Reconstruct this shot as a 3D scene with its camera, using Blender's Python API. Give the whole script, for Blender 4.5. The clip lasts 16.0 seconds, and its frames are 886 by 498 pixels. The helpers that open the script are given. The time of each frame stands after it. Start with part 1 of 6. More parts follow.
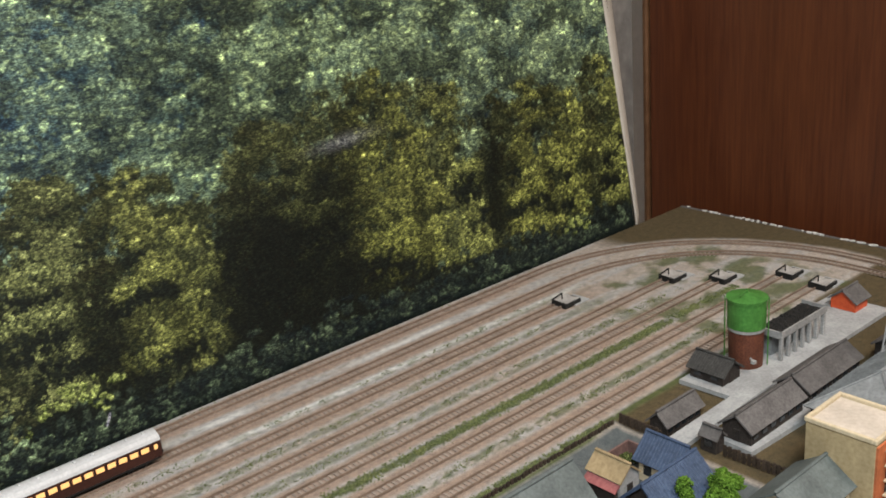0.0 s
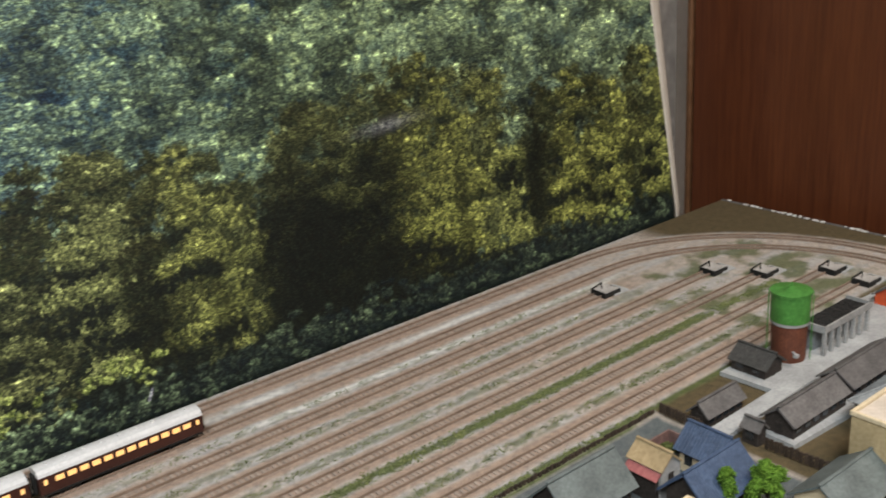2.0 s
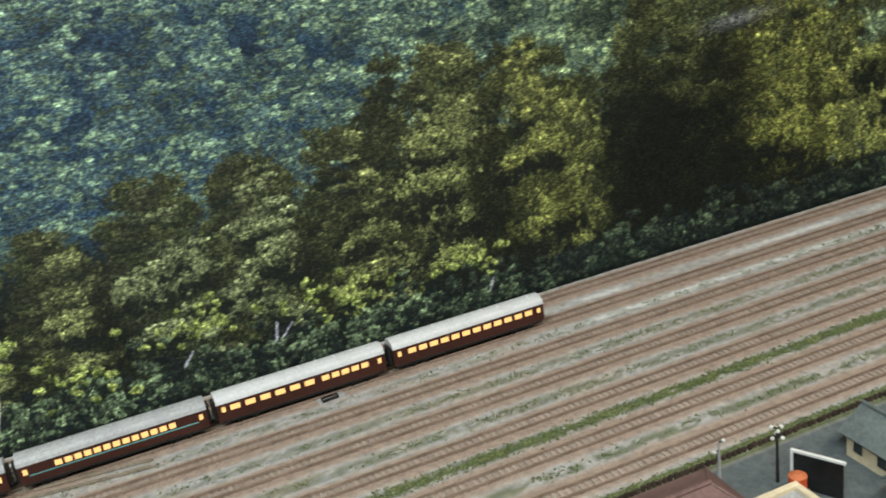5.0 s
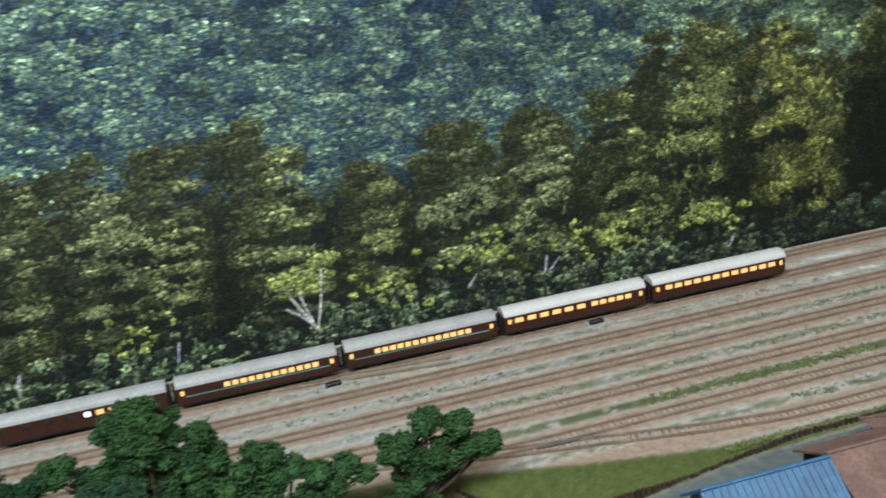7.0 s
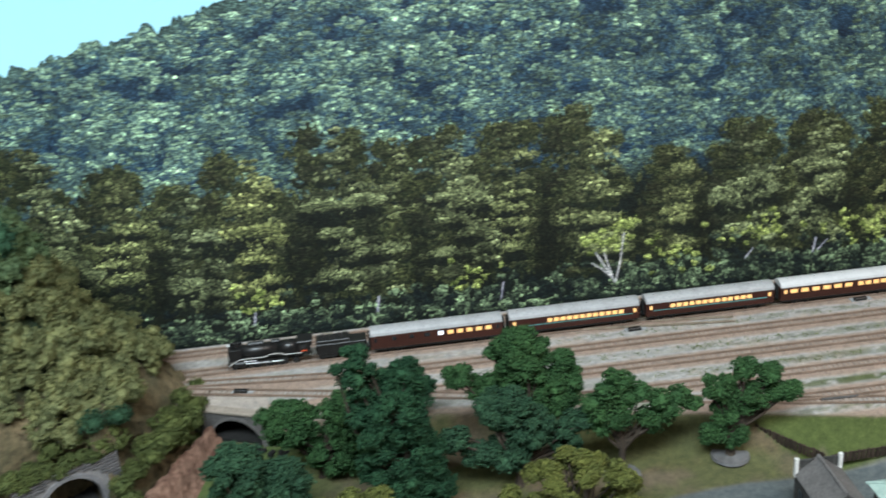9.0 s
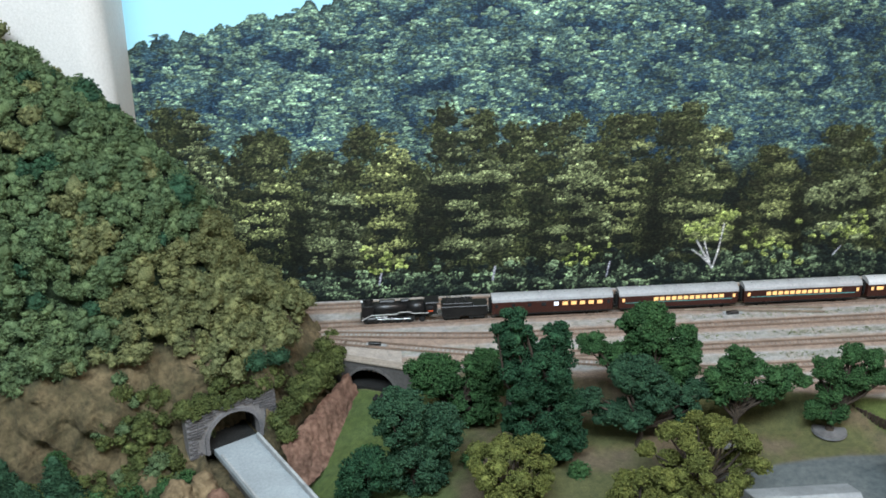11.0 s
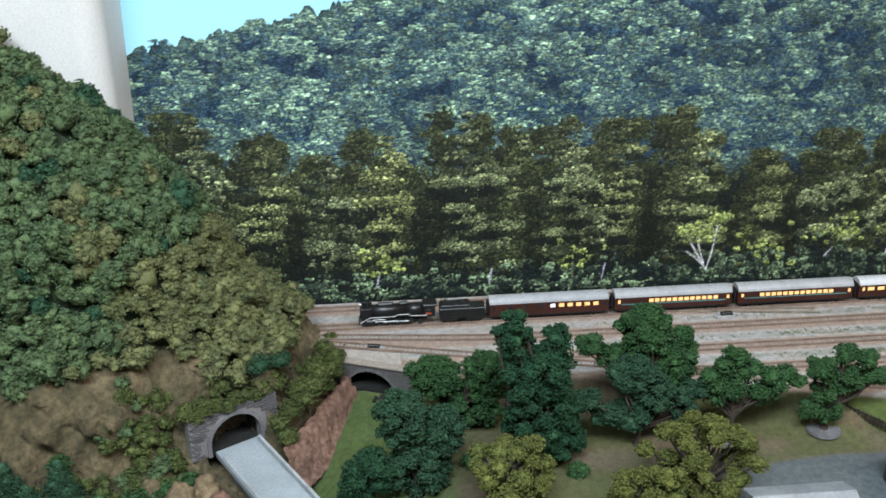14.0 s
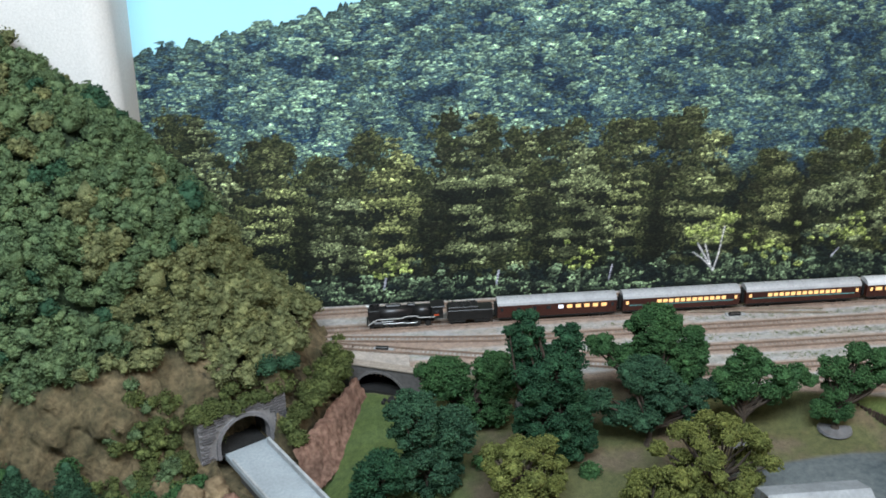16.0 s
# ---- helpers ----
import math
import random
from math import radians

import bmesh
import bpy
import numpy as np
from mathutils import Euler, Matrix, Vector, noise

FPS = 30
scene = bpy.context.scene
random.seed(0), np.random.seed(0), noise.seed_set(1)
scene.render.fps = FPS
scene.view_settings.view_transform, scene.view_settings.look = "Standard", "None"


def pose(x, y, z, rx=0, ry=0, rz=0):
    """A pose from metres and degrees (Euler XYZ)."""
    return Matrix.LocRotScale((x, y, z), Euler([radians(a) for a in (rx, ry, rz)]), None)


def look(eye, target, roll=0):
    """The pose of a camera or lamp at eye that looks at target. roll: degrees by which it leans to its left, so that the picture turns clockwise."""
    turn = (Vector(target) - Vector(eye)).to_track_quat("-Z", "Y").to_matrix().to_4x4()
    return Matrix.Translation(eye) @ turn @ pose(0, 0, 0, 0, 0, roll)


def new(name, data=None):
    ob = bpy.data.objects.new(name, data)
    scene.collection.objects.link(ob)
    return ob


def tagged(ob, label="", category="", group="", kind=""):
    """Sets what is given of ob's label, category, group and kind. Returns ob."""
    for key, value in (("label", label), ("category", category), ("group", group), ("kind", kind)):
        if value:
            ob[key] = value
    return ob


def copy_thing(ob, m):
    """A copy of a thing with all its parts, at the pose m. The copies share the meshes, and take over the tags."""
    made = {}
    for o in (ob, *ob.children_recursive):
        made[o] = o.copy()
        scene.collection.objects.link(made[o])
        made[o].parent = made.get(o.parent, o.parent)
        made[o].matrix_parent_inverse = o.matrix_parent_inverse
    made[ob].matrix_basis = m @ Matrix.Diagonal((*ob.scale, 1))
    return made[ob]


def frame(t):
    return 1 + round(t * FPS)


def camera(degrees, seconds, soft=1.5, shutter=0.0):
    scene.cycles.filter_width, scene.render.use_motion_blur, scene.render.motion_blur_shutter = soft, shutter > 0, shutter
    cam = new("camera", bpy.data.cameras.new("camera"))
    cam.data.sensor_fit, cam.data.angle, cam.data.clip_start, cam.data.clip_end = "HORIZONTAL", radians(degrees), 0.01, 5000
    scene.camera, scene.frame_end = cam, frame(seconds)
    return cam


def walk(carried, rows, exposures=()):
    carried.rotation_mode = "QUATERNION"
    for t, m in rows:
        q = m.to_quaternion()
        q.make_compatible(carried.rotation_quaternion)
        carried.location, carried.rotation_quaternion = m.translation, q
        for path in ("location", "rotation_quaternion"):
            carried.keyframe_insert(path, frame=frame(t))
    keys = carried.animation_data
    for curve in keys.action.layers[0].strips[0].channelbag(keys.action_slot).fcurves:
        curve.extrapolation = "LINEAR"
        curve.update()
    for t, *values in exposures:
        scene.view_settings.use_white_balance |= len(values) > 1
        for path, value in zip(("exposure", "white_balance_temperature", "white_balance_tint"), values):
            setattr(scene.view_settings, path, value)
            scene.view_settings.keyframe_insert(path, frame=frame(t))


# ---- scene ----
cam = camera(47.0, 16.0, soft=1.75, shutter=0.5)
PATH = [
    (0, (0.901, -0.796, 0.432), (2.117, 0.645, -0.236), -4.7),
    (0.5, (0.898, -0.794, 0.432), (2.118, 0.64, -0.24), -4.0),
    (1, (0.895, -0.794, 0.433), (2.138, 0.622, -0.238), -3.6),
    (1.5, (0.894, -0.794, 0.433), (2.126, 0.63, -0.24), -3.7),
    (2, (0.889, -0.789, 0.427), (2.059, 0.684, -0.252), -3.8),
    (2.5, (0.881, -0.787, 0.426), (1.97, 0.739, -0.272), -4.3),
    (3, (0.871, -0.785, 0.423), (1.873, 0.798, -0.276), -4.9),
    (3.2, (0.864, -0.784, 0.423), (1.828, 0.822, -0.278), -5.6),
    (5.3, (0.846, -0.769, 0.385), (1.456, 0.994, -0.338), -8.0),
    (5.5, (0.829, -0.779, 0.384), (1.415, 0.998, -0.323), -7.9),
    (6, (0.784, -0.803, 0.388), (1.308, 0.995, -0.313), -7.6),
    (6.5, (0.724, -0.827, 0.394), (1.215, 0.98, -0.309), -7.4),
    (7, (0.689, -0.856, 0.41), (1.101, 0.964, -0.309), -6.7),
    (7.5, (0.655, -0.889, 0.437), (0.974, 0.94, -0.306), -6.6),
    (8, (0.615, -0.92, 0.46), (0.862, 0.913, -0.301), -6.2),
    (8.5, (0.566, -0.955, 0.487), (0.747, 0.877, -0.294), -5.8),
    (9, (0.51, -0.992, 0.514), (0.622, 0.839, -0.285), -5.1),
    (9.5, (0.453, -1.024, 0.533), (0.528, 0.801, -0.282), -3.7),
    (10, (0.4, -1.056, 0.549), (0.485, 0.762, -0.28), -1.9),
    (10.2, (0.382, -1.062, 0.5535), (0.4837, 0.752, -0.2836), -1.4),
    (12.5, (0.36, -1.069, 0.559), (0.482, 0.739, -0.288), -0.8),
    (13, (0.354, -1.071, 0.564), (0.488, 0.734, -0.286), -0.6),
    (13.5, (0.355, -1.073, 0.561), (0.494, 0.736, -0.282), -0.6),
    (14, (0.355, -1.074, 0.563), (0.496, 0.735, -0.279), -0.9),
    (14.5, (0.356, -1.075, 0.56), (0.5, 0.736, -0.275), -0.8),
    (15, (0.35, -1.073, 0.557), (0.502, 0.74, -0.273), -1.0),
    (15.5, (0.345, -1.071, 0.556), (0.5, 0.742, -0.273), -1.0),
    (16, (0.341, -1.073, 0.556), (0.492, 0.741, -0.273), -1.0),
]
EXPOSURES = [(0.0, -0.08, 6750, 15), (3.0, -0.06, 6750, 14), (5.5, -0.12, 6450, 6), (7.5, -0.14, 6250, 6), (9.0, -0.02, 6080, 8), (16.0, 0.0, 6000, 12)]
walk(cam, [(t, look(eye, target, roll)) for t, eye, target, roll in PATH], EXPOSURES)

# ---- light ----
world = bpy.data.worlds.new("world")
scene.world = world
world.use_nodes = True
world.node_tree.nodes["Background"].inputs[0].default_value = (0.75, 0.85, 1.0, 1)
world.node_tree.nodes["Background"].inputs[1].default_value = 0.2


def ceiling_lamp(x, y, sx, sy, watts, colour, turn=0):
    lamp = bpy.data.lights.new("unseen_light", "AREA")
    lamp.shape, lamp.size, lamp.size_y, lamp.energy, lamp.color = "RECTANGLE", sx, sy, watts, colour
    ob = new("unseen_light", lamp)
    ob.matrix_world = pose(x, y, 1.60, 0, 0, turn)
    return ob


ceiling_lamp(0.25, -1.40, 1.3, 0.5, 82, (0.87, 0.97, 1.0))
# Unseen warm lamp, added to brighten and warm the right end.
ceiling_lamp(1.80, -1.25, 0.9, 0.4, 32, (1.0, 0.89, 0.77))

# ---- materials ----


def nodes_of(name):
    m = bpy.data.materials.new(name)
    m.use_nodes = True
    return m, m.node_tree.nodes, m.node_tree.links, m.node_tree.nodes["Principled BSDF"]


def noise_node(nt, ln, coord, scale, detail=5.0, rough=0.6):
    n = nt.new("ShaderNodeTexNoise")
    n.inputs["Scale"].default_value, n.inputs["Detail"].default_value, n.inputs["Roughness"].default_value = scale, detail, rough
    ln.new(coord, n.inputs["Vector"])
    return n


def ramp_node(nt, ln, fac, stops):
    r = nt.new("ShaderNodeValToRGB")
    while len(r.color_ramp.elements) < len(stops):
        r.color_ramp.elements.new(0.5)
    for e, (p, c) in zip(r.color_ramp.elements, stops):
        e.position, e.color = p, (*c, 1)
    ln.new(fac, r.inputs[0])
    return r


def mix_node(nt, ln, fac, a, b, mode="MIX"):
    m = nt.new("ShaderNodeMix")
    m.data_type, m.blend_type = "RGBA", mode
    for v, k in ((fac, 0), (a, 6), (b, 7)):
        if isinstance(v, (int, float)):
            m.inputs[k].default_value = v
        elif isinstance(v, tuple):
            m.inputs[k].default_value = (*v, 1)
        else:
            ln.new(v, m.inputs[k])
    return m.outputs[2]


def bump_node(nt, ln, height, strength, distance, bsdf):
    b = nt.new("ShaderNodeBump")
    b.inputs["Strength"].default_value, b.inputs["Distance"].default_value = strength, distance
    ln.new(height, b.inputs["Height"])
    ln.new(b.outputs[0], bsdf.inputs["Normal"])


def mat(name, dark, light, scale=300, rough=0.75, bump=0.4, depth=0.0004, patch=25, stain=0.35, metal=0.0, rand=0.0, island=0.0, stretch=(1, 1, 1), spec=0.3):
    """Grain between two colours, slow stains over it, relief, and a tint for each piece."""
    m, nt, ln, bsdf = nodes_of(name)
    co = nt.new("ShaderNodeTexCoord")
    mp = nt.new("ShaderNodeMapping")
    mp.inputs["Scale"].default_value = stretch
    ln.new(co.outputs["Object"], mp.inputs[0])
    fine = noise_node(nt, ln, mp.outputs[0], scale)
    slow = noise_node(nt, ln, mp.outputs[0], patch, 3)
    col = ramp_node(nt, ln, fine.outputs[0], [(0.32, dark), (0.68, light)]).outputs[0]
    shade = ramp_node(nt, ln, slow.outputs[0], [(0.3, (1 - stain,) * 3), (0.7, (1 + stain * 0.3,) * 3)]).outputs[0]
    col = mix_node(nt, ln, 1.0, col, shade, "MULTIPLY")
    if rand or island:
        src = nt.new("ShaderNodeObjectInfo").outputs["Random"] if rand else nt.new("ShaderNodeNewGeometry").outputs["Random Per Island"]
        k = rand or island
        tint = ramp_node(nt, ln, src, [(0.0, (1 - k,) * 3), (1.0, (1 + k,) * 3)]).outputs[0]
        col = mix_node(nt, ln, 1.0, col, tint, "MULTIPLY")
    ln.new(col, bsdf.inputs["Base Color"])
    bsdf.inputs["Roughness"].default_value, bsdf.inputs["Metallic"].default_value = rough, metal
    bsdf.inputs["Specular IOR Level"].default_value = spec
    if bump:
        bump_node(nt, ln, fine.outputs[0], bump, depth, bsdf)
    return m


def glow(name, colour, strength):
    m, nt, ln, bsdf = nodes_of(name)
    bsdf.inputs["Base Color"].default_value = (*colour, 1)
    bsdf.inputs["Emission Color"].default_value = (*colour, 1)
    bsdf.inputs["Emission Strength"].default_value = strength
    return m


M = dict(
    rail=mat("rusty_rail", (0.19, 0.135, 0.10), (0.34, 0.25, 0.195), 900, 0.45, 0.2, patch=60, metal=0.2),
    brightrail=mat("polished_rail", (0.32, 0.26, 0.195), (0.50, 0.43, 0.34), 600, 0.35, 0.1, patch=80, metal=0.5),
    sleeper=mat("sleeper", (0.275, 0.22, 0.18), (0.40, 0.335, 0.285), 900, 0.85, 0.4, rand=0.18),
    wallpaper=mat("white_wallpaper", (0.64, 0.62, 0.585), (0.74, 0.72, 0.685), 420, 0.8, 0.5, 0.0008, patch=6, stain=0.08),
    paper=mat("paper_margin", (0.47, 0.43, 0.37), (0.55, 0.51, 0.45), 60, 0.5, 0.1, patch=8, stain=0.2),
    plaster=mat("room_wall", (0.55, 0.53, 0.50), (0.62, 0.60, 0.57), 80, 0.9, 0.2, patch=3, stain=0.1),
    floorwood=mat("room_floor", (0.20, 0.12, 0.07), (0.32, 0.20, 0.12), 30, 0.5, 0.1, patch=3),
    earth=mat("brown_earth", (0.10, 0.07, 0.035), (0.19, 0.135, 0.075), 500, 0.95, 0.6, 0.0008, patch=30),
    concrete=mat("grey_concrete", (0.25, 0.25, 0.245), (0.36, 0.36, 0.35), 500, 0.85, 0.3, patch=40, stain=0.3),
    flatroof=mat("pale_flat_roof", (0.52, 0.45, 0.37), (0.62, 0.55, 0.47), 300, 0.8, 0.2, patch=30, stain=0.25),
    shedroof=mat("grey_sheet_roof", (0.27, 0.28, 0.285), (0.36, 0.37, 0.375), 300, 0.6, 0.2, patch=30, stain=0.3),
    paleconcrete=mat("pale_concrete", (0.30, 0.31, 0.31), (0.41, 0.42, 0.42), 400, 0.8, 0.2, patch=30, stain=0.3),
    darkwood=mat("dark_timber", (0.018, 0.014, 0.012), (0.05, 0.04, 0.034), 500, 0.8, 0.4, patch=60, rand=0.2),
    fence=mat("fence_timber", (0.028, 0.019, 0.013), (0.066, 0.045, 0.031), 700, 0.85, 0.4, patch=60, rand=0.3),
    roofgrey=mat("grey_roof", (0.085, 0.080, 0.078), (0.14, 0.132, 0.128), 500, 0.7, 0.3, patch=60, rand=0.12),
    roofdark=mat("dark_tile_roof", (0.03, 0.03, 0.028), (0.065, 0.063, 0.06), 400, 0.7, 0.4, patch=50),
    roofslate=mat("blue_grey_roof", (0.16, 0.172, 0.177), (0.245, 0.26, 0.265), 300, 0.6, 0.3, patch=40),
    roofgreen=mat("grey_green_roof", (0.095, 0.115, 0.112), (0.145, 0.168, 0.165), 400, 0.6, 0.2, patch=40),
    roofblue=mat("blue_roof", (0.038, 0.062, 0.115), (0.070, 0.105, 0.175), 400, 0.5, 0.3, patch=50),
    roofbright=mat("bright_blue_roof", (0.024, 0.088, 0.20), (0.042, 0.14, 0.27), 300, 0.4, 0.2, patch=40),
    roofred=mat("red_brown_roof", (0.13, 0.075, 0.066), (0.20, 0.12, 0.106), 400, 0.65, 0.3, patch=40),
    roofmint=mat("mint_roof", (0.32, 0.43, 0.38), (0.42, 0.54, 0.48), 300, 0.5, 0.2, patch=40),
    roofyellow=mat("ochre_roof", (0.32, 0.235, 0.125), (0.43, 0.325, 0.185), 300, 0.7, 0.2, patch=40),
    roofrose=mat("rose_awning", (0.30, 0.09, 0.09), (0.42, 0.15, 0.14), 300, 0.7, 0.2, patch=40),
    cream=mat("cream_render", (0.50, 0.41, 0.27), (0.62, 0.52, 0.36), 300, 0.75, 0.2, patch=30, stain=0.2),
    creamdull=mat("ochre_render", (0.34, 0.26, 0.14), (0.46, 0.36, 0.21), 300, 0.75, 0.2, patch=30, stain=0.2),
    orange=mat("orange_brick", (0.42, 0.11, 0.04), (0.55, 0.17, 0.07), 300, 0.7, 0.2, patch=40),
    vermilion=mat("vermilion_paint", (0.50, 0.065, 0.020), (0.62, 0.105, 0.036), 300, 0.5, 0.1, patch=50, stain=0.15),
    offwhite=mat("off_white", (0.55, 0.54, 0.51), (0.68, 0.67, 0.64), 300, 0.7, 0.1, patch=50, stain=0.15),
    tankgreen=mat("bright_green_paint", (0.045, 0.165, 0.032), (0.075, 0.24, 0.052), 300, 0.4, 0.1, patch=60, stain=0.3),
    tankbrown=mat("brown_brick_tank", (0.09, 0.03, 0.018), (0.16, 0.055, 0.03), 500, 0.6, 0.3, patch=60),
    black=mat("black_paint", (0.006, 0.006, 0.006), (0.016, 0.016, 0.016), 500, 0.35, 0.1, patch=80, spec=0.5),
    soot=mat("soot_black", (0.008, 0.008, 0.008), (0.025, 0.024, 0.022), 700, 0.8, 0.5, patch=60),
    coachbrown=mat("maroon_coach_paint", (0.035, 0.010, 0.007), (0.055, 0.017, 0.011), 400, 0.35, 0.05, patch=30, stain=0.2, spec=0.5),
    coachroof=mat("silver_grey_roof", (0.32, 0.325, 0.33), (0.42, 0.425, 0.43), 500, 0.24, 0.1, patch=40, stain=0.2, spec=0.6),
    # Lighter silver roof; part of its lamp sheen is put into the whiter colour.
    silverroof=mat("bright_silver_roof", (0.50, 0.505, 0.51), (0.60, 0.605, 0.61), 500, 0.20, 0.05, patch=40, stain=0.12, spec=0.8),
    steel=mat("bright_steel", (0.45, 0.45, 0.45), (0.62, 0.62, 0.62), 500, 0.3, 0.05, metal=0.9),
    teal=mat("teal_stripe", (0.10, 0.30, 0.30), (0.16, 0.42, 0.42), 300, 0.5, 0.0),
    window=glow("lit_window", (1.0, 0.57, 0.21), 0.46),
    windowwhite=glow("white_lit_window", (0.85, 0.9, 1.0), 0.9),
    glass=mat("dark_window", (0.015, 0.018, 0.02), (0.03, 0.035, 0.04), 100, 0.15, 0.0, spec=0.6),
    portal=mat("portal_stone", (0.080, 0.074, 0.076), (0.150, 0.140, 0.142), 500, 0.85, 0.4, patch=60, rand=0.25),
    road=mat("pale_road", (0.25, 0.28, 0.295), (0.33, 0.36, 0.375), 350, 0.6, 0.15, patch=20, stain=0.2),
    wallgrey=mat("retaining_wall", (0.075, 0.07, 0.068), (0.125, 0.118, 0.112), 300, 0.85, 0.3, patch=30),
    rock=mat("rock_face", (0.115, 0.08, 0.042), (0.27, 0.20, 0.115), 160, 0.9, 0.9, 0.003, patch=30, stain=0.5),
    redbank=mat("red_earth_bank", (0.10, 0.050, 0.034), (0.26, 0.155, 0.11), 180, 0.95, 0.8, 0.002, patch=35, stain=0.4),
    bark=mat("tree_bark", (0.03, 0.022, 0.016), (0.075, 0.058, 0.042), 500, 0.9, 0.6, 0.0008, patch=60),
    plasticdisc=mat("grey_tree_base", (0.10, 0.098, 0.098), (0.15, 0.146, 0.146), 300, 0.6, 0.1, patch=50),
    stone=mat("pale_gravel", (0.34, 0.325, 0.305), (0.50, 0.48, 0.455), 900, 0.9, 0.6, patch=90),
    stopwood=mat("weathered_block", (0.17, 0.155, 0.14), (0.27, 0.25, 0.23), 600, 0.85, 0.4, patch=90),
)


def foam(name, dark, mid, light):
    """Scenic foam: grains of many tints, the shade of the gaps between put into the dark tone."""
    m, nt, ln, bsdf = nodes_of(name)
    co = nt.new("ShaderNodeTexCoord")
    geo = nt.new("ShaderNodeNewGeometry")
    fine = noise_node(nt, ln, co.outputs["Object"], 900, 4)
    slow = noise_node(nt, ln, co.outputs["Object"], 45, 3)
    col = ramp_node(nt, ln, fine.outputs[0], [(0.3, dark), (0.5, mid), (0.72, light)]).outputs[0]
    tint = ramp_node(nt, ln, geo.outputs["Random Per Island"], [(0.0, (0.72, 0.74, 0.75)), (1.0, (1.28, 1.26, 1.22))]).outputs[0]
    col = mix_node(nt, ln, 1.0, col, tint, "MULTIPLY")
    shade = ramp_node(nt, ln, slow.outputs[0], [(0.3, (0.75, 0.8, 0.85)), (0.7, (1.15, 1.12, 1.05))]).outputs[0]
    col = mix_node(nt, ln, 1.0, col, shade, "MULTIPLY")
    ln.new(col, bsdf.inputs["Base Color"])
    bsdf.inputs["Roughness"].default_value = 0.95
    bsdf.inputs["Specular IOR Level"].default_value = 0.15
    bump_node(nt, ln, fine.outputs[0], 1.0, 0.0012, bsdf)
    return m


FOAM = dict(
    green=foam("green_foam", (0.013, 0.038, 0.013), (0.044, 0.102, 0.036), (0.102, 0.192, 0.078)),
    deep=foam("deep_green_foam", (0.008, 0.029, 0.014), (0.024, 0.068, 0.033), (0.064, 0.140, 0.070)),
    teal=foam("blue_green_foam", (0.011, 0.034, 0.018), (0.034, 0.080, 0.043), (0.084, 0.158, 0.090)),
    hill=foam("hill_green_foam", (0.037, 0.060, 0.026), (0.099, 0.145, 0.066), (0.195, 0.255, 0.132)),
    grey=foam("tan_green_foam", (0.062, 0.071, 0.028), (0.155, 0.164, 0.070), (0.270, 0.272, 0.130)),
    olive=foam("olive_foam", (0.052, 0.060, 0.015), (0.125, 0.138, 0.036), (0.235, 0.245, 0.08)),
    moss=foam("moss_foam", (0.036, 0.048, 0.015), (0.092, 0.112, 0.036), (0.175, 0.195, 0.072)),
    lime=foam("lime_foam", (0.055, 0.125, 0.014), (0.115, 0.23, 0.028), (0.21, 0.36, 0.06)),
    turf=foam("turf_fibre", (0.090, 0.112, 0.040), (0.175, 0.205, 0.085), (0.28, 0.31, 0.15)),
)

# ---- helpers for meshes ----


def part(name, bm, material, parent=None, label=""):
    me = bpy.data.meshes.new(name)
    bm.to_mesh(me)
    bm.free()
    me.materials.append(material)
    ob = new(name, me)
    if parent is not None:
        ob.parent = parent
    if label:
        tagged(ob, label)
    return ob


def thing(name, x, y, z, label, category, group="", kind="", turn=0):
    ob = new(name)
    ob.empty_display_size = 0.01
    ob.matrix_world = pose(x, y, z, 0, 0, turn)
    return tagged(ob, label, category, group, kind)


def box(bm, cx, cy, cz, sx, sy, sz, turn=0, bevel=0.0):
    m = pose(cx, cy, cz, 0, 0, turn) @ Matrix.Diagonal((sx, sy, sz, 1))
    vs = bmesh.ops.create_cube(bm, size=1, matrix=m)["verts"]
    if bevel:
        bmesh.ops.bevel(bm, geom=list({e for v in vs for e in v.link_edges}), offset=bevel, segments=1, affect="EDGES")
    return bm


def boxed(cx, cy, cz, sx, sy, sz, turn=0, bevel=0.0):
    return box(bmesh.new(), cx, cy, cz, sx, sy, sz, turn, bevel)


def tube(bm, a, b, r0, r1=None, n=8):
    a, b = Vector(a), Vector(b)
    d = b - a
    m = Matrix.Translation((a + b) / 2) @ d.to_track_quat("Z", "Y").to_matrix().to_4x4()
    bmesh.ops.create_cone(bm, cap_ends=True, segments=n, radius1=r0, radius2=r0 if r1 is None else r1, depth=d.length, matrix=m)
    return bm


def solid(bm, poly, z0, z1):
    """A prism over a plan polygon."""
    lo = [bm.verts.new((x, y, z0)) for x, y in poly]
    hi = [bm.verts.new((x, y, z1)) for x, y in poly]
    n = len(poly)
    bm.faces.new(hi)
    bm.faces.new(lo[::-1])
    for i in range(n):
        bm.faces.new((lo[i], lo[(i + 1) % n], hi[(i + 1) % n], hi[i]))
    bmesh.ops.recalc_face_normals(bm, faces=bm.faces)
    return bm


def slab(bm, corners, thick):
    """A plate through four corners, thickened downwards along its normal."""
    c = [Vector(p) for p in corners]
    n = (c[1] - c[0]).cross(c[2] - c[0]).normalized()
    if n.z < 0:
        n = -n
    top = [bm.verts.new(p) for p in c]
    bot = [bm.verts.new(p - n * thick) for p in c]
    k = len(c)
    bm.faces.new(top)
    bm.faces.new(bot[::-1])
    for i in range(k):
        bm.faces.new((top[i], bot[i], bot[(i + 1) % k], top[(i + 1) % k]))
    bmesh.ops.recalc_face_normals(bm, faces=bm.faces)
    return bm


